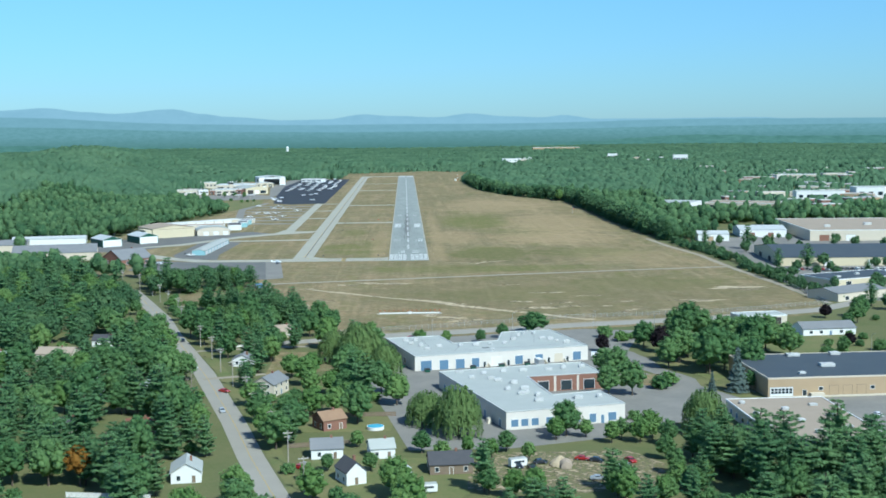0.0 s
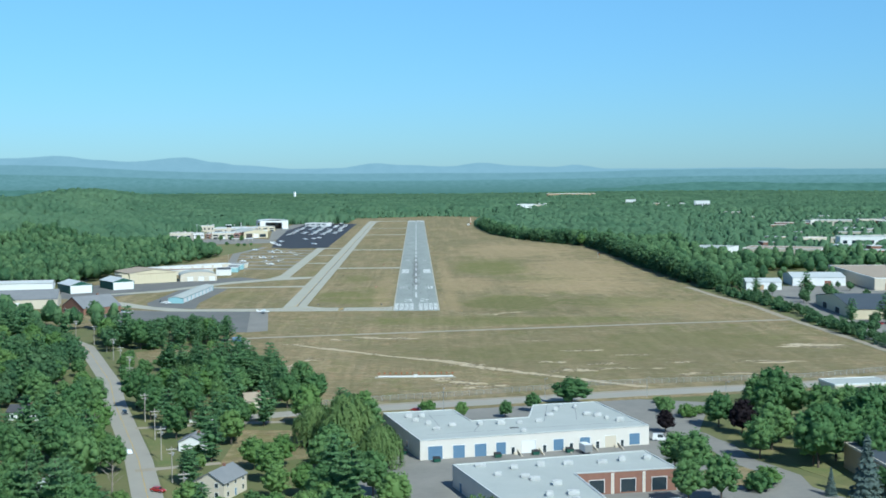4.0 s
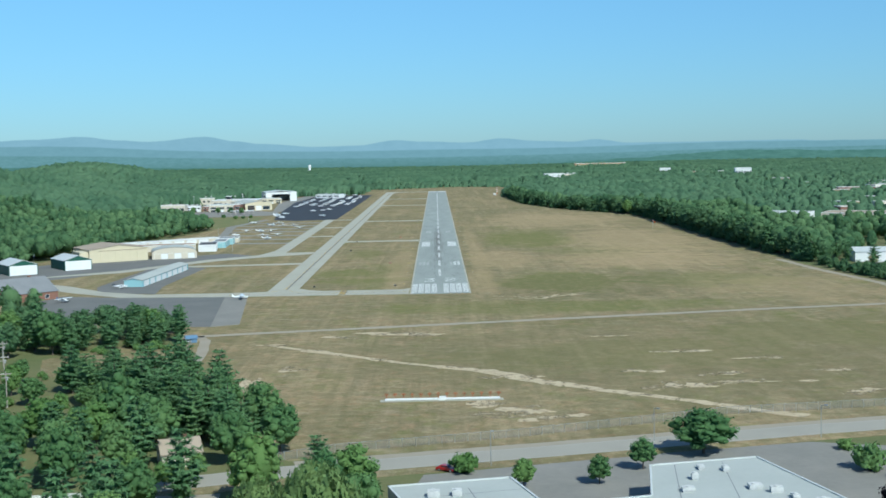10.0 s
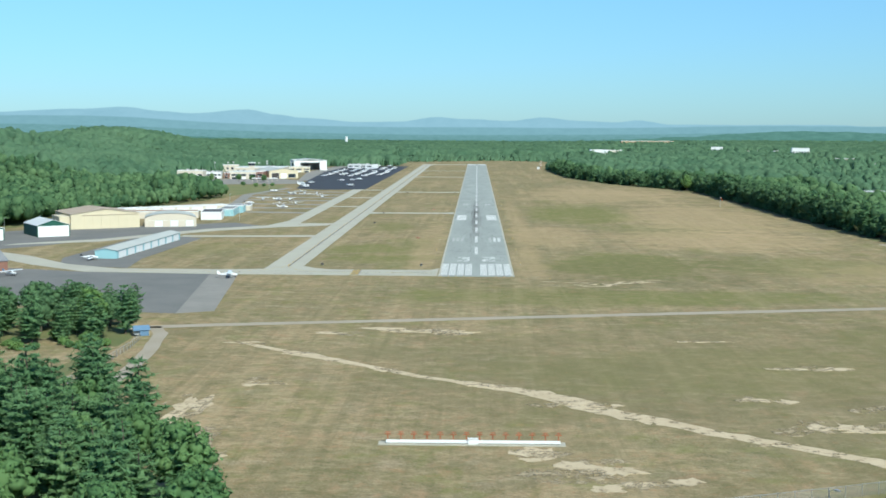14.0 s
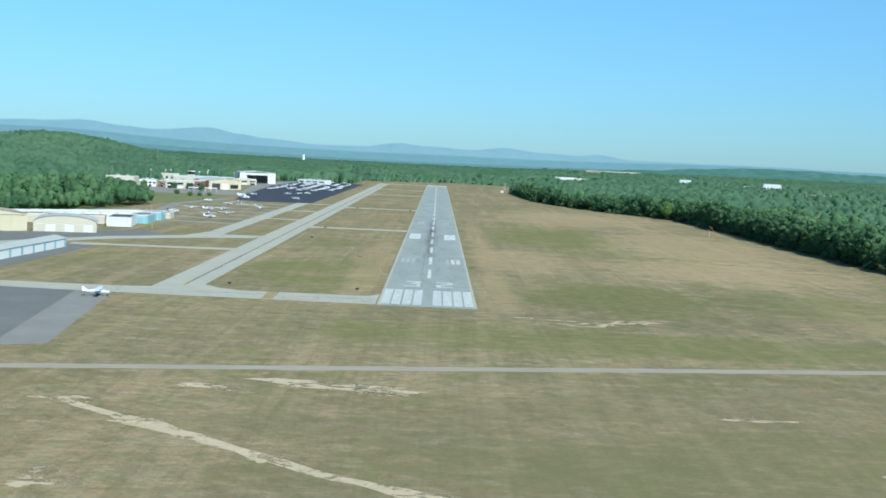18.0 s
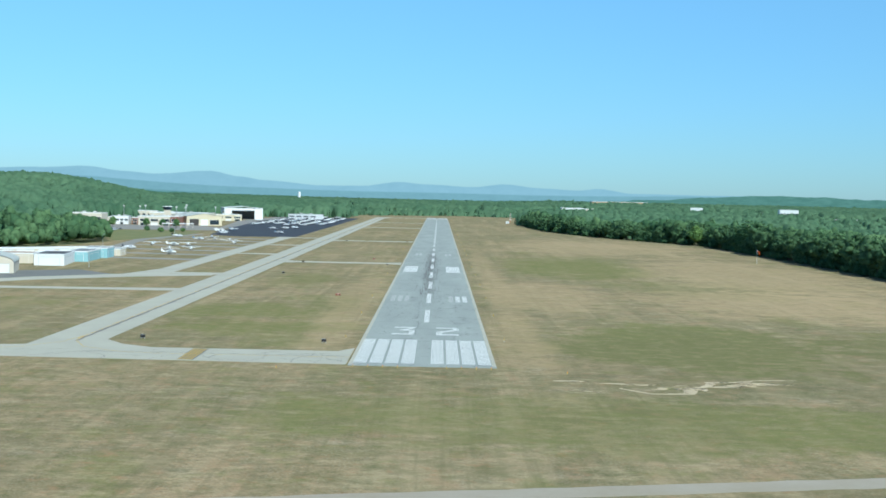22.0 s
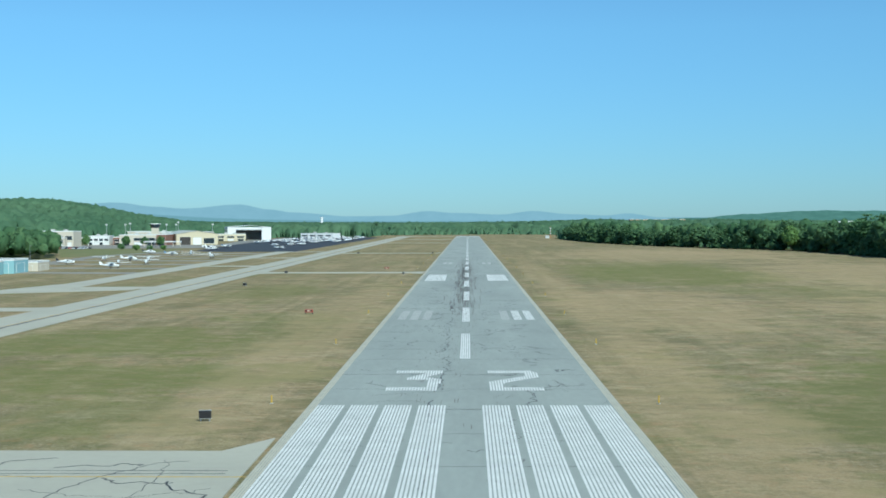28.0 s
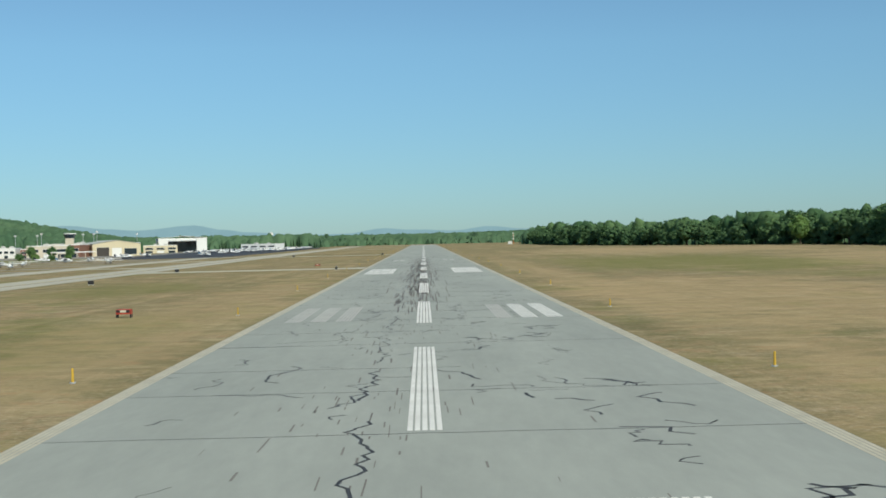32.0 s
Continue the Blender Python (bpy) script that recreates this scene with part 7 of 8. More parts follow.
def understorey(places, cell=20.0):
    """The lower leaf layer that closes the gaps between the crowns."""
    full = {}
    for x, y, z, s, c in places:
        key = (math.floor(x / cell), math.floor(y / cell))
        full[key] = min(full.get(key, 1.1), s)
    ids, v, f = {}, [], []

    def corner(i, j):
        if (i, j) not in ids:
            if not all((i - a, j - b) in full for a in (0, 1) for b in (0, 1)):
                return None
            x, y = i * cell + frnd.uniform(-5, 5), j * cell + frnd.uniform(-5, 5)
            ids[(i, j)] = len(v)
            low = min(full[(i - a, j - b)] for a in (0, 1) for b in (0, 1))
            v.append((x, y, rise(x, y) + 9.9 * low + frnd.uniform(-0.8, 0.8)))
        return ids[(i, j)]

    for i, j in sorted(full):
        q = (corner(i, j), corner(i + 1, j), corner(i + 1, j + 1), corner(i, j + 1))
        if None not in q:
            f.append(q)
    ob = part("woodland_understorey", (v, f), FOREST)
    tagged(ob, "closed lower leaf layer of the forest", "woodland", kind="stuff")


frnd = random.Random(9)
VISTAS = [(250, 2215, 60), (330, 2400, 90), (310, 2240, 40), (685, 2200, 60), (560, 2460, 50), (640, 2350, 90), (480, 3080, 110)]
CLEAR = [((330, 60), 120), ((300, -40), 100), ((380, 200), 110), ((460, 150), 110), ((640, 1180), 60), ((520, 640), 50), ((610, 660), 50), ((285, 30), 60), ((360, 20), 80), ((-300, 60), 60), ((-330, 140), 60), ((-330, 960), 60), ((-290, 1040), 70), ((420, -30), 90)]


AVOID_BOX = [(min(q[0] for q in p), max(q[0] for q in p), min(q[1] for q in p), max(q[1] for q in p), p) for p in AVOID]


def wooded(x, y):
    if inside(AIRFIELD, x, y) or any(a < x < b and c < y < d and inside(p, x, y) for a, b, c, d, p in AVOID_BOX):
        return False
    if -670 < y < -90 and x < 230:
        return False
    if y < -90 and x > 215 and x < 430:
        return frnd.random() < 0.12
    if -90 <= y < 1260 and 60 < x:
        ex = next((ax + (bx - ax) * (y - ay) / (by - ay) for (ax, ay), (bx, by) in zip(EAST_LINE, EAST_LINE[1:]) if ay <= y <= by), 104)
        if x < ex + 17:
            return False
        if y < 120 and x < 420:
            return frnd.random() < 0.16
    for (cx, cy), r in CLEAR:
        if math.hypot(x - cx, y - cy) < r:
            return frnd.random() < 0.1
    if x > 300 and 380 < y < 1800 and x > 0.2 * (y + 920):
        return frnd.random() < 0.55
    return True


y = -640.0
while y < 3900:
    d = max(300, y + 150)
    step = min(13.5, 8.6 + max(0, d - 600) / 420)
    half = 0.42 * (y + 930) + 60
    x = -half
    while x < half:
        px, py = x + frnd.uniform(-0.45, 0.45) * step, y + frnd.uniform(-0.45, 0.45) * step
        if wooded(px, py):
            con = 1 if frnd.random() < (0.1 if px > 0 else 0.06) else 0
            s = max(1.0, step / 9.5) * frnd.choice((0.62, 0.8, 0.9, 1.0, 1.1, 1.25)) * frnd.uniform(0.92, 1.08) * (0.92 + 0.4 * noise.noise((px / 60, py / 60, 0)))
            s = min(s, 1.8)
            z = rise(px, py)
            if any(0 < vy - py < 420 and abs(px - vx * (py + 450) / (vy + 450)) < w for vx, vy, w in VISTAS):
                s *= 0.66
            if px > 300 and 380 < py < 1800 and px > 0.2 * (py + 920):
                s *= 0.72
            if 1560 < y < 2000 and abs(px) < 200:
                s *= 0.6
            if px > 215 and py < 150 and px < 440:
                plant("broad" if frnd.random() < 0.8 else "pine", px, py, s * 0.85, "trees of the industrial estate")
                x += step
                continue
            WOODS["near" if d < (900 if -480 < px < 330 else 640) else "far"].append((px, py, z, s, con))
        x += step
    y += step
understorey(WOODS["near"])
canopy("woodland_near", WOODS["near"], "dense mixed green woodland beside the airfield")
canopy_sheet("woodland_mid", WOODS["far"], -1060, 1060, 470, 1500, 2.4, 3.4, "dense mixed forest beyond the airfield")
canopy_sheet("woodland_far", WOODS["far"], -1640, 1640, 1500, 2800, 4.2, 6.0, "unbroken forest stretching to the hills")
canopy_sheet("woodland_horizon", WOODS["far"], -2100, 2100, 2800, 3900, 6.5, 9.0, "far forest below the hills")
for k, slot in enumerate(TREES["belt"]):
    slot[0].matrix_world = Matrix.Translation((-176 - 14 * k, -300 - 22 * k, 0))
join_overflow()

# ---- localizer antenna array ----
loc = holder("localizer_array", frame_at(-0.4, -264, 0), "row of orange antennas on a white beam", "antenna array")
part("concrete_pad", boxes((-17.6, 17.2, -1.3, 1.5, -0.2, 0.16)), TAXI, loc)
part("beam", boxes((-16.2, 16.2, -0.35, 0.15, 0.3, 0.78)), WHITE, loc)
part("equipment_box", boxes((-0.9, 0.9, -0.6, 0.1, 0.16, 1.15), (-1.0, 1.0, -0.7, 0.2, 1.15, 1.22)), WHITE, loc)
ant = merge(boxes((-0.11, 0.11, 0.28, 0.5, 0, 2.0), (-0.62, 0.62, 0.33, 0.41, 1.68, 1.86), (-0.36, 0.36, 0.33, 0.41, 2.1, 2.2), (-0.05, 0.05, -0.5, 1.3, 1.92, 2.06), (-0.5, 0.5, 1.15, 1.25, 1.95, 2.03), (-0.42, 0.42, -0.3, -0.2, 1.95, 2.03), (-0.22, 0.22, 0.25, 0.5, 0, 0.35)))
first = None
for k in range(14):
    if first is None:
        first = part("antenna", ant, RUST, loc)
        o = first
    else:
        o = new("antenna", first.data)
        o.parent = loc
    o.location = (-15.9 + 2.446 * k, 0, 0)
for k in range(8):
    part("pier", boxes((-15.5 + 4.4 * k, -15.2 + 4.4 * k, -0.3, 0.1, 0.1, 0.32)), METAL, loc)

# ---- chain-link fence ----
CHAIN = bpy.data.materials.new("chain_link_mesh")
CHAIN.use_nodes = True
ct = CHAIN.node_tree
cm, cx_ = ct.nodes.new("ShaderNodeMixShader"), ct.nodes.new("ShaderNodeBsdfTransparent")
cm.inputs[0].default_value = 0.88
ct.nodes["Principled BSDF"].inputs["Base Color"].default_value = (0.28, 0.285, 0.28, 1)
ct.nodes["Principled BSDF"].inputs["Roughness"].default_value = 0.6
ct.links.new(ct.nodes["Principled BSDF"].outputs[0], cm.inputs[1])
ct.links.new(cx_.outputs[0], cm.inputs[2])
ct.links.new(cm.outputs[0], ct.nodes["Material Output"].inputs[0])


def fence(line, h, gap, post_r, mat, label, panel=None, slat=0.0):
    f = holder("fence", Matrix.Identity(4), label, "fence")
    post = None
    for (ax, ay), (bx, by) in zip(line, line[1:]):
        L, a = math.hypot(bx - ax, by - ay), math.degrees(math.atan2(by - ay, bx - ax))
        n = max(1, round(L / gap))
        for k in range(n):
            if post is None:
                post = part("post", tube([(0, 0, -0.2), (0, 0, h + 0.1)], [post_r, post_r], 6), mat, f)
                o = post
            else:
                o = new("post", post.data)
                o.parent = f
            o.location = (ax + (bx - ax) * k / n, ay + (by - ay) * k / n, 0)
        m = frame_at(ax, ay, a)
        part("rail", moved(boxes((0, L, -0.03, 0.03, h - 0.06, h)), m), mat, f)
        if panel:
            part("mesh_panel", moved(boxes((0, L, -0.012, 0.012, 0.1, h - 0.08)), m), panel, f)
            continue
        board = None
        for k in range(int(L / 0.34)):
            if board is None:
                board = part("board", boxes((0.02, 0.31, -0.015, 0.015, 0.08, h - 0.08)), mat, f)
                o = board
            else:
                o = new("board", board.data)
                o.parent = f
            o.matrix_basis = m @ Matrix.Translation((0.34 * k, 0.045, 0.01 * (k % 3)))
    return f


fence([(-40, -331), (-26, -323), (18, -311), (56, -297), (74, -290), (165, -277), (230, -252), (233, -160)], 2.1, 3.2, 0.045, METAL, "chain-link perimeter fence with steel posts", CHAIN)
fence([(-93, -214), (-92, -185), (-92, -166), (-93, -152)], 1.8, 3, 0.05, METAL, "chain-link fence beside the pines", CHAIN)
fence([(-44, -499), (-6, -499)], 1.6, 2.4, 0.07, WOOD, "weathered wooden garden fence")
fence([(-40, -540), (-20, -536)], 1.5, 2.4, 0.07, WOOD, "weathered wooden garden fence")
fence([(-89, -359.4), (-70, -356.5)], 1.1, 2.4, 0.06, WHITE, "white board fence beside the garden drive")
fence([(-96, -588), (-72, -592)], 1.6, 2.4, 0.07, WHITE, "white board fence beside the house")

# ---- aircraft ----
def loft(rings, sides=10):
    """A skin through (y, half width, z low, z high) sections."""
    v, f = [], []
    for y, w, z0, z1 in rings:
        for k in range(sides):
            a = 2 * math.pi * k / sides
            v.append((w * math.cos(a), y, (z0 + z1) / 2 + (z1 - z0) / 2 * math.sin(a)))
    for i in range(len(rings) - 1):
        for k in range(sides):
            n = (k + 1) % sides
            f.append((i * sides + n, i * sides + k, (i + 1) * sides + k, (i + 1) * sides + n))
    f += [tuple(range(sides)), tuple(range(len(rings) * sides - 1, (len(rings) - 1) * sides - 1, -1))]
    return v, f


def slab(pts, z0, z1):
    return prism(pts, z0, z1)


def aircraft(high, stripe):
    """A small single-engined aeroplane, nose to -y."""
    p = holder("light_aircraft", Matrix.Identity(4), "parked white light aircraft with %s wing" % ("high strutted" if high else "low"), "aircraft", "parked aircraft")
    part("fuselage", loft([(-3.3, 0.25, 0.95, 1.35), (-3.1, 0.48, 0.75, 1.5), (-2.0, 0.56, 0.65, 1.6), (-1.2, 0.58, 0.62, 2.1), (0.6, 0.58, 0.65, 2.15), (1.8, 0.42, 0.85, 1.8), (3.4, 0.2, 1.15, 1.6), (4.3, 0.08, 1.3, 1.55)]), WHITECAR, p)
    zw = 2.08 if high else 0.8
    wing = [(-5.4, -0.6), (-5.4, 0.55), (-0.5, 0.85), (0.5, 0.85), (5.4, 0.55), (5.4, -0.6), (0.5, -0.8), (-0.5, -0.8)]
    part("wing", slab([(x, y - 0.3) for x, y in wing], zw, zw + 0.16), WHITECAR, p)
    part("tailplane", slab([(-1.7, 3.5), (-1.7, 4.3), (1.7, 4.3), (1.7, 3.5), (0, 3.2)], 1.42, 1.5), WHITECAR, p)
    fin = [(2.9, 1.5), (4.5, 1.45), (4.7, 2.7), (4.1, 2.7)]
    v = [(-0.05, y, z) for y, z in fin] + [(0.05, y, z) for y, z in fin]
    part("fin", (v, [(0, 1, 2, 3), (7, 6, 5, 4), (0, 4, 5, 1), (1, 5, 6, 2), (2, 6, 7, 3), (3, 7, 4, 0)]), stripe, p)
    part("windscreen", boxes((-0.5, 0.5, -1.32, -1.14, 1.5, 1.98), (-0.6, 0.6, -1.0, 0.4, 1.55, 1.9)), GLASS, p)
    part("stripe", boxes((-0.59, 0.59, -2.4, 1.2, 1.15, 1.28)), stripe, p)
    part("propeller", boxes((-0.95, 0.95, -3.42, -3.36, 1.08, 1.22)), TYRE, p)
    for x, y in ((0, -2.6), (-1.15, 0.1), (1.15, 0.1)):
        part("wheel", merge(tube([(x - 0.08, y, 0.2), (x + 0.08, y, 0.2)], [0.2, 0.2], 10), tube([(x, y, 0.2), (x * 0.4, y, 0.85)], [0.05, 0.05], 5)), TYRE, p)
    if high:
        for sx in (-1, 1):
            part("strut", tube([(sx * 0.55, -0.2, 0.9), (sx * 2.6, -0.2, 2.1)], [0.04, 0.04], 5), WHITECAR, p)
    return p


PLANES = [aircraft(True, WHITE), aircraft(False, NAVY), aircraft(True, BLUE)]
prnd = random.Random(21)
USED = set()


def park(x, y, deg, k=None, z=0.09):
    k = prnd.randrange(3) if k is None else k
    m = frame_at(x, y, deg)
    m.translation.z = z
    if k not in USED:
        USED.add(k)
        PLANES[k].matrix_world = m
        return PLANES[k]
    return copy_thing(PLANES[k], m)


park(-97, -9, 100, 0, 0.12)
park(-171, 53, 92, 1)
park(-184, -8, 60, 2)
park(-205, 8, 70, 1)
for yy, n in ((418, 5), (462, 6), (510, 6), (556, 6), (602, 5), (648, 5)):
    for k in range(n):
        if prnd.random() < 0.36:
            park(-186 + k * 11.5 + prnd.uniform(-2, 2), yy + 7 - k * 2 + prnd.uniform(-2, 2), prnd.choice((10, 190, 100)) + prnd.uniform(-12, 12))
for x, y in ((-128, 770), (-140, 905), (-134, 925), (-150, 890), (-172, 760), (-178, 775), (-181, 790), (-170, 742), (-184, 812), (-176, 830)):
    park(x, y, prnd.uniform(60, 130))
for yy in range(1020, 1430, 34):
    for k in range(5):
        if prnd.random() < 0.8:
            park(-184 + k * 16 + prnd.uniform(-2, 2), yy + prnd.uniform(-3, 3), prnd.choice((90, 270)) + prnd.uniform(-10, 10))

# ---- cars ----
def car(paint, van=False):
    c = holder("van" if van else "car", Matrix.Identity(4), "white delivery van with boxy body" if van else {RED: "red saloon car parked on asphalt", SILVER: "silver saloon car parked on asphalt", NAVY: "dark saloon car parked on asphalt", WHITECAR: "white saloon car parked on asphalt"}[paint], "car", "parked cars")
    L, W, H = (5.6, 1.0, 2.4) if van else (4.5, 0.88, 1.42)
    low = [(-L / 2, 0.35), (-L / 2 + 0.1, 0.75), (-L / 2 + 0.9, 0.86), (L / 2 - 0.3, 0.92), (L / 2, 0.8), (L / 2, 0.35)]
    v = [(s * W, y, z) for s in (-1, 1) for y, z in low]
    n = len(low)
    part("body", (v, [tuple(range(n)), tuple(range(2 * n - 1, n - 1, -1))] + [(i, n + i, n + (i + 1) % n, (i + 1) % n) for i in range(n)]), paint, c)
    cab = [(-L * 0.24, 0.87), (-L * 0.1, H), (L * (0.48 if van else 0.24), H), (L * (0.49 if van else 0.4), 0.9)]
    v = [(s * W * (0.98 if z < 1 else 0.8), y, z) for s in (-1, 1) for y, z in cab]
    n = 4
    part("cabin", (v, [tuple(range(n)), tuple(range(2 * n - 1, n - 1, -1))] + [(i, n + i, n + (i + 1) % n, (i + 1) % n) for i in range(n)]), paint, c)
    part("windscreen", ([(-W * 0.86, -L * 0.225, 0.97), (W * 0.86, -L * 0.225, 0.97), (W * 0.76, -L * 0.125, H - 0.1), (-W * 0.76, -L * 0.125, H - 0.1), (-W * 0.86, -L * 0.21, 0.95), (W * 0.86, -L * 0.21, 0.95), (W * 0.76, -L * 0.11, H - 0.12), (-W * 0.76, -L * 0.11, H - 0.12)], [(0, 1, 2, 3), (7, 6, 5, 4), (0, 4, 5, 1), (3, 2, 6, 7)]), GLASS, c)
    part("side_window", boxes((-W * 0.93, W * 0.93, -L * 0.1, L * 0.2, 1.0, H - 0.14)), GLASS, c)
    for sx in (-1, 1):
        for sy in (-L * 0.32, L * 0.3):
            w = part("wheel", tube([(sx * (W - 0.18), sy, 0.33), (sx * (W + 0.02), sy, 0.33)], [0.33, 0.33], 12), TYRE, c)
            part("rim", tube([(sx * W, sy, 0.33), (sx * (W + 0.035), sy, 0.33)], [0.2, 0.2], 8), METAL, w)
        part("headlight", boxes((sx * W * 0.7 - 0.15, sx * W * 0.7 + 0.15, -L / 2 - 0.01, -L / 2 + 0.12, 0.6, 0.74)), WHITE, c)
    return c


CARS = {"red": car(RED), "silver": car(SILVER), "dark": car(NAVY), "white": car(WHITECAR), "van": car(WHITECAR, True)}
PARKED = set()


def park_car(k, x, y, deg, z=0.06):
    m = frame_at(x, y, deg)
    m.translation.z = z
    if k not in PARKED:
        PARKED.add(k)
        CARS[k].matrix_world = m
    else:
        copy_thing(CARS[k], m)


for row in (("white", -91, -407, 197, 0.067), ("silver", -68, -488, 17, 0.067), ("dark", -108, -340, 17, 0.067), ("red", -34, -564, 60), ("white", -29, -573, 70), ("red", -72, -455, 60), ("dark", 9, -555, 80), ("red", 0, -342, 60), ("red", 27, -372, 80), ("van", 80, -397, 75), ("white", 150, -300, 105, 0.07), ("dark", 82, -505, 15), ("silver", 66, -424, 105), ("white", 58, -429, 105), ("dark", 20, -437, 105), ("silver", 90, -410, 20), ("van", 138, -505, 10), ("white", 158, -512, 10), ("red", 172, -508, 10), ("dark", 166, -520, 10), ("dark", 30, -567, 20), ("dark", 34, -569, 15), ("red", 50, -560, 70), ("dark", 54, -562, 60), ("silver", 51.5, -581, 80), ("white", 55, -581, 80), ("red", 64, -563, 20), ("dark", 37, -563, 100), ("van", -3, -571, 200)):
    park_car(*row)
crnd = random.Random(6)
for k in range(16):
    park_car(crnd.choice(("white", "silver", "dark", "red")), 256 + 3.4 * k, -96 + crnd.uniform(-1, 1), 5)
for k in range(8):
    park_car("van", 300 + 4.5 * k, -108, 5)
for k in range(34):
    park_car(crnd.choice(("white", "silver", "dark", "red", "silver")), -318 + 3.4 * (k % 17) + crnd.uniform(-0.4, 0.4), 838 - (k // 17) * 16 - (k % 17) * 3.2, 10, 0.08)
for k in range(14):
    park_car(crnd.choice(("white", "silver", "dark")), 190 + 3.6 * k, -420 + crnd.uniform(-0.5, 0.5), 3)
# docks and trailer before the works
for u in (31.4, 38.6, 47.8, 56.6, 65.4):
    dk = holder("dock_ramp", frame_at(1, -421, 14.4) @ Matrix.Translation((u, -0.12, 0)), "pale concrete dock step with sloping cheek wall", "dock step", "dock steps")
    part("cheek_wall", ([(0, 0, 0), (0.25, 0, 0), (0.25, -4.6, 0), (0, -4.6, 0), (0, 0, 1.5), (0.25, 0, 1.5), (0.25, -4.6, 0.25), (0, -4.6, 0.25)], [(0, 1, 2, 3), (7, 6, 5, 4), (0, 4, 5, 1), (1, 5, 6, 2), (2, 6, 7, 3), (3, 7, 4, 0)]), STUCCO, dk)
    for k in range(4):
        part("step", boxes((-1.2, -0.02, -1.2 + 0.3 * k, 0, 0.18 * k, 0.18 * (k + 1))), STUCCO, dk)
    part("rail", tube([(-1.2, -1.2, 0.0), (-1.2, -1.2, 1.0), (-1.2, -0.05, 1.75)], [0.03, 0.03, 0.03], 6), METAL, dk)
trailer = holder("box_trailer", frame_at(1, -421, 14.4) @ Matrix.Translation((52.2, -5.4, 0.06)), "white box trailer backed up to the works", "trailer")
part("box", boxes((-1.2, 1.2, -2.6, 2.6, 0.75, 3.0)), WHITE, trailer)
part("door_frame", boxes((-1.22, 1.22, -2.68, -2.6, 0.72, 3.03)), METAL, trailer)
part("drawbar", tube([(0, 2.6, 0.7), (0, 3.9, 0.55)], [0.07, 0.06], 6), METAL, trailer)
for sx in (-1.1, 1.1):
    part("wheel", tube([(sx - 0.1, -0.6, 0.36), (sx + 0.1, -0.6, 0.36)], [0.36, 0.36], 12), TYRE, trailer)
# storage yard
shed = holder("storage_container", frame_at(56.5, -576, 12), "white metal storage container in the yard", "container")
part("body", boxes((0, 5.2, 0, 2.5, 0.1, 2.7)), WHITECAR, shed)
for k in range(6):
    part("rib", boxes((0.2 + 0.93 * k, 0.34 + 0.93 * k, -0.05, 0, 0.2, 2.6)), WHITE, shed)
part("roof", boxes((-0.06, 5.26, -0.06, 2.56, 2.7, 2.78)), ROOF_PALE, shed)
heap = holder("sand_heap", frame_at(42.5, -565, 0), "tan heap of sand in the yard", "sand heap")
part("mound", tube([(0, 0, 0.0), (0.1, 0, 0.9), (0.2, 0.1, 1.9), (0.1, 0.1, 2.6), (0.1, 0.1, 2.8)], [3.2, 2.7, 1.8, 0.7, 0.1], 14), DIRT, heap)
# waste skips
skip = holder("waste_skip", Matrix.Identity(4), "dark green steel waste skip with lids", "skip", "waste skips")
v = [(-1, -0.8, 0.15), (1, -0.8, 0.15), (1, 0.7, 0.15), (-1, 0.7, 0.15), (-1.1, -1, 1.2), (1.1, -1, 1.2), (1.1, 0.8, 1.5), (-1.1, 0.8, 1.5)]
part("bin", (v, [(3, 2, 1, 0), (4, 5, 6, 7), (0, 1, 5, 4), (1, 2, 6, 5), (2, 3, 7, 6), (3, 0, 4, 7)]), GREEN, skip)
part("lid", ([(-1.12, -1.02, 1.21), (1.12, -1.02, 1.21), (1.12, 0.82, 1.53), (-1.12, 0.82, 1.53), (-1.12, -1.02, 1.27), (1.12, -1.02, 1.27), (1.12, 0.82, 1.59), (-1.12, 0.82, 1.59)], [(3, 2, 1, 0), (4, 5, 6, 7), (0, 1, 5, 4), (1, 2, 6, 5), (2, 3, 7, 6), (3, 0, 4, 7)]), BLACK, skip)
skip.matrix_world = frame_at(-9, -401, 75)
for x, y, a in ((6, -423, 15), (25, -418, 15), (48, -412, 15), (37, -415, 15), (-4, -412, 75)):
    copy_thing(skip, frame_at(x, y, a))

# ---- utility poles and wires ----
def pole():
    p = holder("utility_pole", Matrix.Identity(4), "weathered wooden utility pole with crossarm", "utility pole", "street poles")
    part("shaft", tube([(0, 0, -0.3), (0, 0, 10.5)], [0.19, 0.13], 8), PALEWOOD, p)
    part("crossarm", boxes((-1.5, 1.5, -0.09, 0.09, 9.55, 9.8)), PALEWOOD, p)
    part("lower_crossarm", boxes((-1.1, 1.1, -0.08, 0.08, 8.5, 8.7)), PALEWOOD, p)
    for x in (-1.25, -0.5, 0.5, 1.25):
        part("insulator", tube([(x, 0, 9.8), (x, 0, 10.0)], [0.07, 0.05], 6), WHITE, p)
    part("transformer", tube([(0.35, 0, 7.9), (0.35, 0, 8.9)], [0.26, 0.26], 10), METAL, p)
    return p


POLES = [(-31, -588), (-38, -559), (-46, -531), (-55, -503), (-61, -475), (-70, -445), (-79, -416), (-87, -387), (-97, -356), (-107, -325), (-117, -292), (-124, -262), (-135, -232), (-145, -204), (-155, -176), (-168, -150), (-184, -126)]
POLES.sort()
first = pole()
for i, (x, y) in enumerate(POLES):
    if i == 0:
        first.matrix_world = frame_at(x, y, 17)
    else:
        copy_thing(first, frame_at(x, y, 17))
wires = []
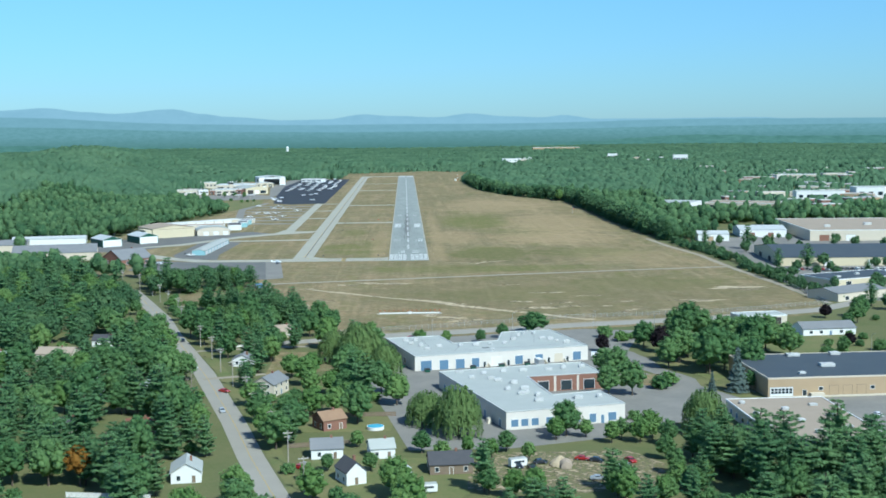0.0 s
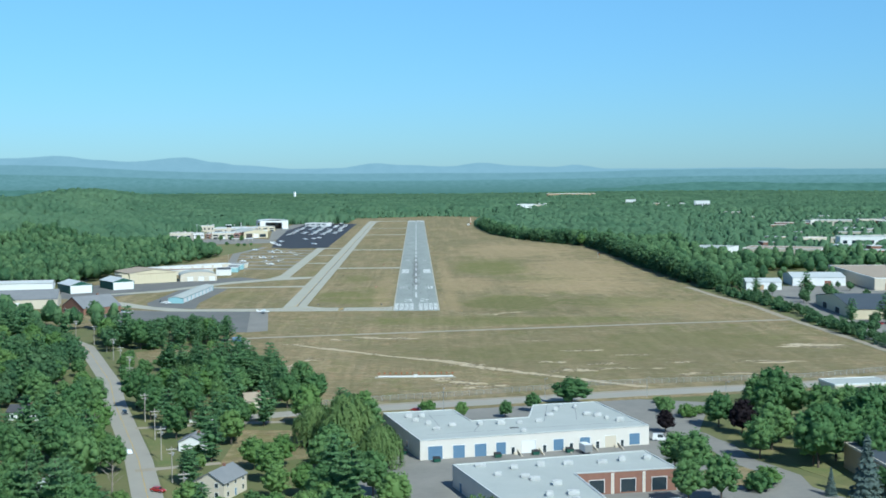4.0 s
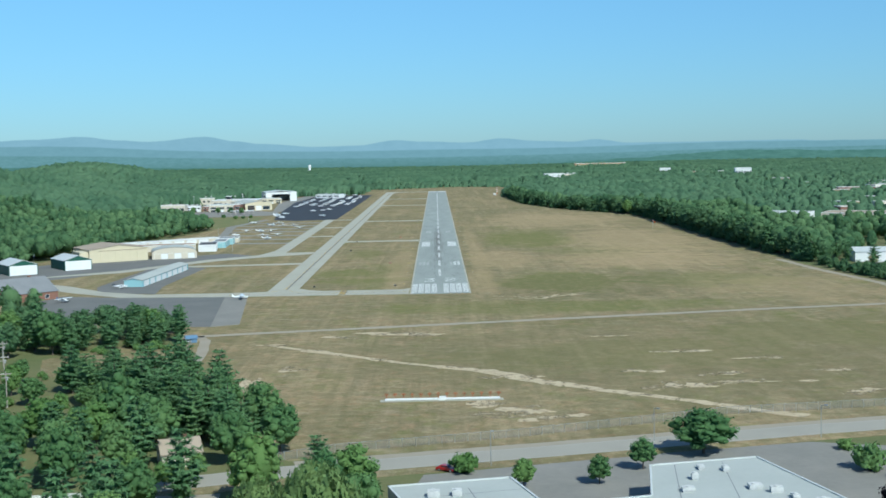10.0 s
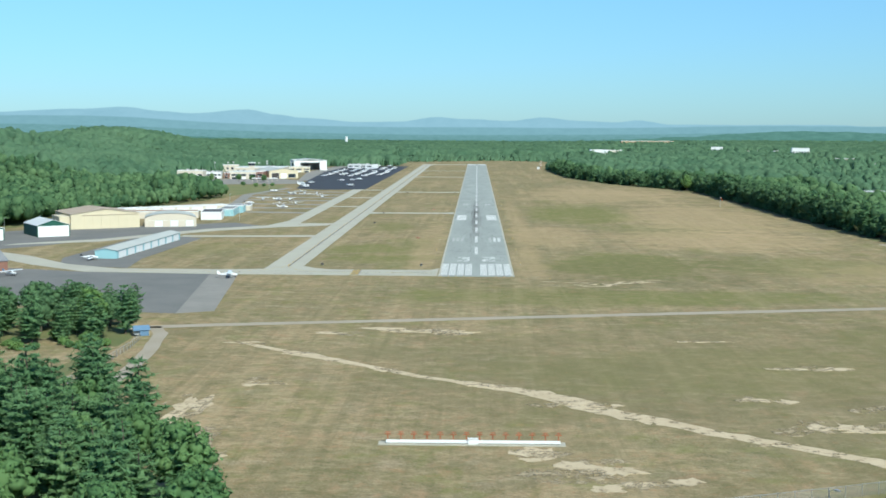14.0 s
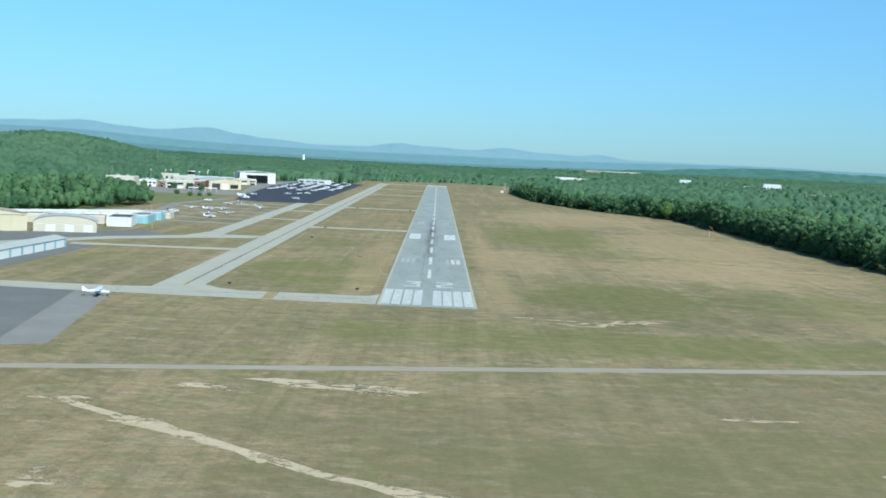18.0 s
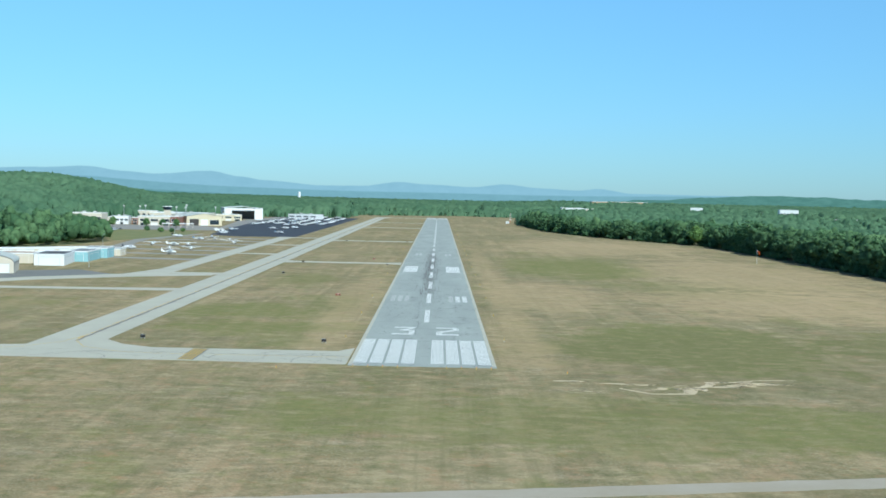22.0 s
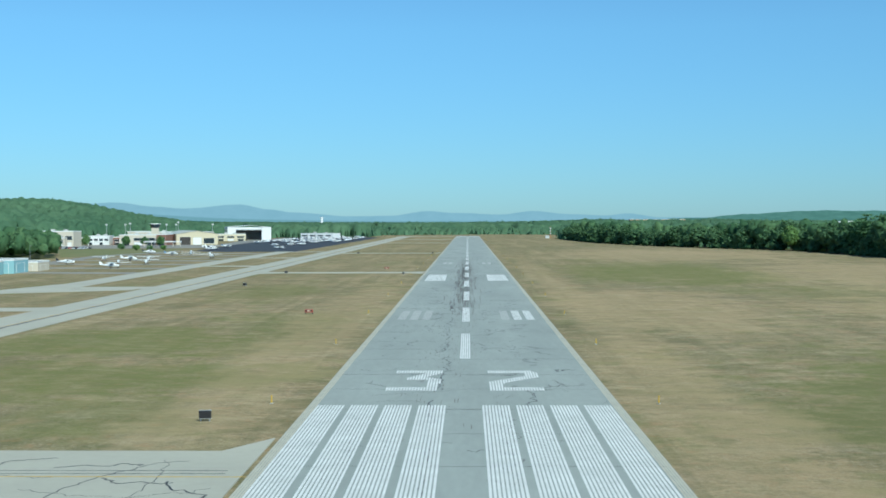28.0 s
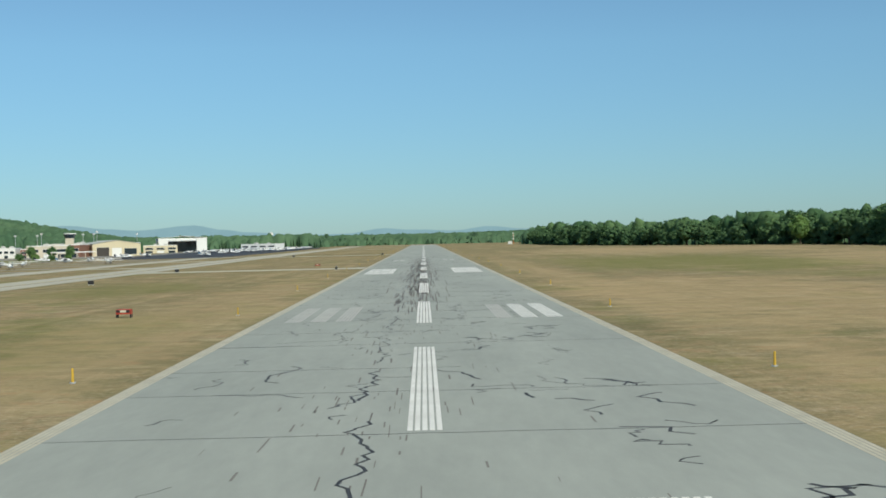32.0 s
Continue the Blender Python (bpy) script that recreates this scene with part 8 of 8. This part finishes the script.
for (ax, ay), (bx, by) in zip(POLES, POLES[1:]):
    for o in (-1.25, 0.5, 1.25):
        pts = [(ax + (bx - ax) * u + o, ay + (by - ay) * u, 10.0 - 3.2 * u * (1 - u)) for u in (0, 0.25, 0.5, 0.75, 1)]
        wires.append(tube(pts, [0.012] * 5, 3))
tagged(part("overhead_wires", merge(*wires), TYRE), "thin black overhead wires between the poles", "wires", kind="stuff")
lamp = holder("street_lamp", Matrix.Identity(4), "tall grey steel lamp post with arm", "lamp post", "lot lamps")
part("post", tube([(0, 0, 0), (0, 0, 8)], [0.1, 0.07], 8), METAL, lamp)
part("arm", tube([(0, 0, 7.8), (0, -1.2, 8.2)], [0.05, 0.04], 6), METAL, lamp)
part("head", boxes((-0.2, 0.2, -1.9, -1.1, 8.1, 8.3)), METAL, lamp)
lamp.matrix_world = frame_at(10, -338, 10)
for x, y in ((50, -318), (90, -318), (118, -330), (-150, 290), (-200, 700), (-240, 230), (-262, 190), (-190, 460), (200, -395)):
    copy_thing(lamp, frame_at(x, y, 30))

# ---- runway furniture ----
edge = holder("runway_edge_light", Matrix.Identity(4), "yellow edge-light stake beside the runway", "runway light", "runway lights")
part("stake", tube([(0, 0, 0), (0, 0, 0.72)], [0.09, 0.06], 8), YELLOW, edge)
part("lens", tube([(0, 0, 0.72), (0, 0, 0.86)], [0.08, 0.05], 8), YELLOW, edge)
part("base", tube([(0, 0, -0.05), (0, 0, 0.1)], [0.2, 0.18], 10), METAL, edge)
edge.matrix_world = frame_at(19.2, 47, 0)
for k in range(26):
    for sx in (-19.2, 19.2):
        if k or sx < 0:
            copy_thing(edge, frame_at(sx, 47 + 60.2 * k, 0))
thr = holder("threshold_light", Matrix.Identity(4), "low yellow threshold light stake with orange lens", "runway light", "threshold lights")
part("base", tube([(0, 0, -0.05), (0, 0, 0.42)], [0.09, 0.07], 10), YELLOW, thr)
part("lens", tube([(0, 0, 0.42), (0, 0, 0.56)], [0.08, 0.06], 8), ORANGE, thr)
thr.matrix_world = frame_at(-14, -3, 0)
for x in (-11, -8, -5, 5, 8, 11, 14, 29, -29):
    copy_thing(thr, frame_at(x, -3 if abs(x) < 20 else -7, 0))
# slope-indicator units: red boxes on legs
unit = holder("slope_indicator", Matrix.Identity(4), "red slope-indicator box on short legs in the grass", "approach light", "slope indicators")
part("housing", boxes((-0.74, 0.74, -0.5, 0.5, 0.4, 0.9)), SIGNAL, unit)
part("lens_slot", boxes((-0.7, 0.7, -0.54, -0.5, 0.58, 0.84)), BLACK, unit)
part("white_panel", boxes((-0.3, 0.3, -0.55, -0.541, 0.6, 0.82)), STUCCO, unit)
for x in (-0.7, 0.7):
    part("leg", boxes((x - 0.05, x + 0.05, -0.4, 0.4, 0, 0.4)), BLACK, unit)
unit.matrix_world = frame_at(-31, 168, 0)
copy_thing(unit, frame_at(-31, 402, 0))
sign = holder("taxiway_sign", Matrix.Identity(4), "black-backed taxiway sign on short legs", "sign", "taxiway signs")
part("panel", boxes((-0.55, 0.55, -0.12, 0.12, 0.3, 1.0)), BLACK, sign)
part("frame", boxes((-0.58, 0.58, -0.13, 0.13, 1.0, 1.04), (-0.58, 0.58, -0.13, 0.13, 0.26, 0.3)), METAL, sign)
for x in (-0.4, 0.4):
    part("leg", boxes((x - 0.04, x + 0.04, -0.05, 0.05, 0, 0.3)), METAL, sign)
sign.matrix_world = frame_at(-66, 37, 5)
for x, y, a in ((-23.5, 36, 5), (-63, 275, 0), (-64, 362, 0), (-22, 352, 80), (-20, 640, 0), (-63, 640, 0)):
    copy_thing(sign, frame_at(x, y, a))
sock = holder("windsock", frame_at(184, 452, 30), "orange windsock on a tall red and white mast", "windsock")
part("mast", tube([(0, 0, 0), (0, 0, 7.4)], [0.1, 0.06], 8), UNIT, sock)
part("hoop", tube([(0, 0, 7.2), (0.35, 0, 7.2)], [0.42, 0.4], 12), METAL, sock)
part("sleeve", tube([(0.35, 0, 7.2), (1.2, 0, 6.7), (1.9, 0, 5.6), (2.1, 0, 4.8)], [0.36, 0.3, 0.22, 0.15], 12), ORANGE, sock)
hut = holder("equipment_shelter", frame_at(90, 1330, 0), "white equipment hut with antenna mast", "shelter")
part("hut", boxes((-2, 2, -1.5, 1.5, 0, 3)), WHITE, hut)
part("roof", boxes((-2.2, 2.2, -1.7, 1.7, 3, 3.15)), ROOF_PALE, hut)
part("mast", tube([(3.5, 0, 0), (3.5, 0, 13)], [0.18, 0.12], 6), ORANGE, hut)
for z in (5, 8, 11):
    part("antenna", boxes((2.6, 4.4, -0.5, -0.2, z, z + 0.8)), WHITE, hut)
part("door", boxes((-0.5, 0.5, -1.56, -1.5, 0.05, 2.1)), METAL, hut)
rnd = random.Random(31)
wt = holder("water_tower", frame_at(-398, 3300, 0), "white standpipe water tower above the far woods", "water tower")
part("tank", tube([(0, 0, 0), (0, 0, 32), (0, 0, 33.5), (0, 0, 34.3)], [4.2, 4.2, 3.4, 1.0], 20), WHITE, wt)
part("railing", tube([(0, 0, 32.1), (0, 0, 32.4)], [4.4, 4.4], 20), METAL, wt)
# ---- garden things ----
pool = holder("garden_pool", frame_at(-13, -517, 0), "round above-ground pool with blue water", "pool")
part("wall", tube([(0, 0, 0), (0, 0, 1.1)], [2.9, 2.9], 24), WHITE, pool)
part("water", tube([(0, 0, 1.0), (0, 0, 1.13)], [2.7, 2.7], 24), POOL, pool)
shed = holder("tarp_shelter", frame_at(-96, -148, 20), "small shelter with bright blue tarpaulin and white table", "shelter")
part("tarp", gable_roof(4.2, 4, 1.8, 1.0, "x", 0.2, 0.06), BLUE, shed)
for x in (0.1, 4.1):
    for y in (0.1, 3.9):
        part("post", boxes((x - 0.05, x + 0.05, y - 0.05, y + 0.05, 0, 1.8)), METAL, shed)
part("side", boxes((0.1, 4.1, 3.9, 3.95, 0, 1.8)), WHITE, shed)
part("front_sheet", boxes((1.6, 4.1, 0.1, 0.14, 0.1, 1.8)), BLUE, shed)
part("table", boxes((0.2, 1.5, -0.6, 0.3, 0.7, 0.78)), WHITE, shed)
for x, y, a in ((3, -590, 8), (-6, -577, 60), (30, -566, 20)):
    t = holder("caravan", frame_at(x, y, a), "white caravan parked in a yard", "caravan")
    part("body", boxes((-2.6, 2.6, -1.1, 1.1, 0.5, 2.6)), WHITE, t)
    part("roof", boxes((-2.5, 2.5, -1.0, 1.0, 2.6, 2.75)), ROOF_PALE, t)
    part("window", boxes((-1.6, 1.6, -1.13, -1.1, 1.5, 2.1)), GLASS, t)
    for sx in (-0.5, 0.5):
        part("wheel", tube([(sx, -1.05, 0.33), (sx, -0.85, 0.33)], [0.33, 0.33], 10), TYRE, t)

dome = holder("tarp_stack", frame_at(44, -567, 0), "tan tarpaulin over a rounded stack in the yard", "stack")
part("tarp", loft([(-2.6, 0.2, 0, 0.6), (-2.2, 1.6, -1.2, 2.0), (0, 2.1, -1.6, 2.7), (2.2, 1.6, -1.2, 2.0), (2.6, 0.2, 0, 0.6)], 12), ROOF_TAN, dome)
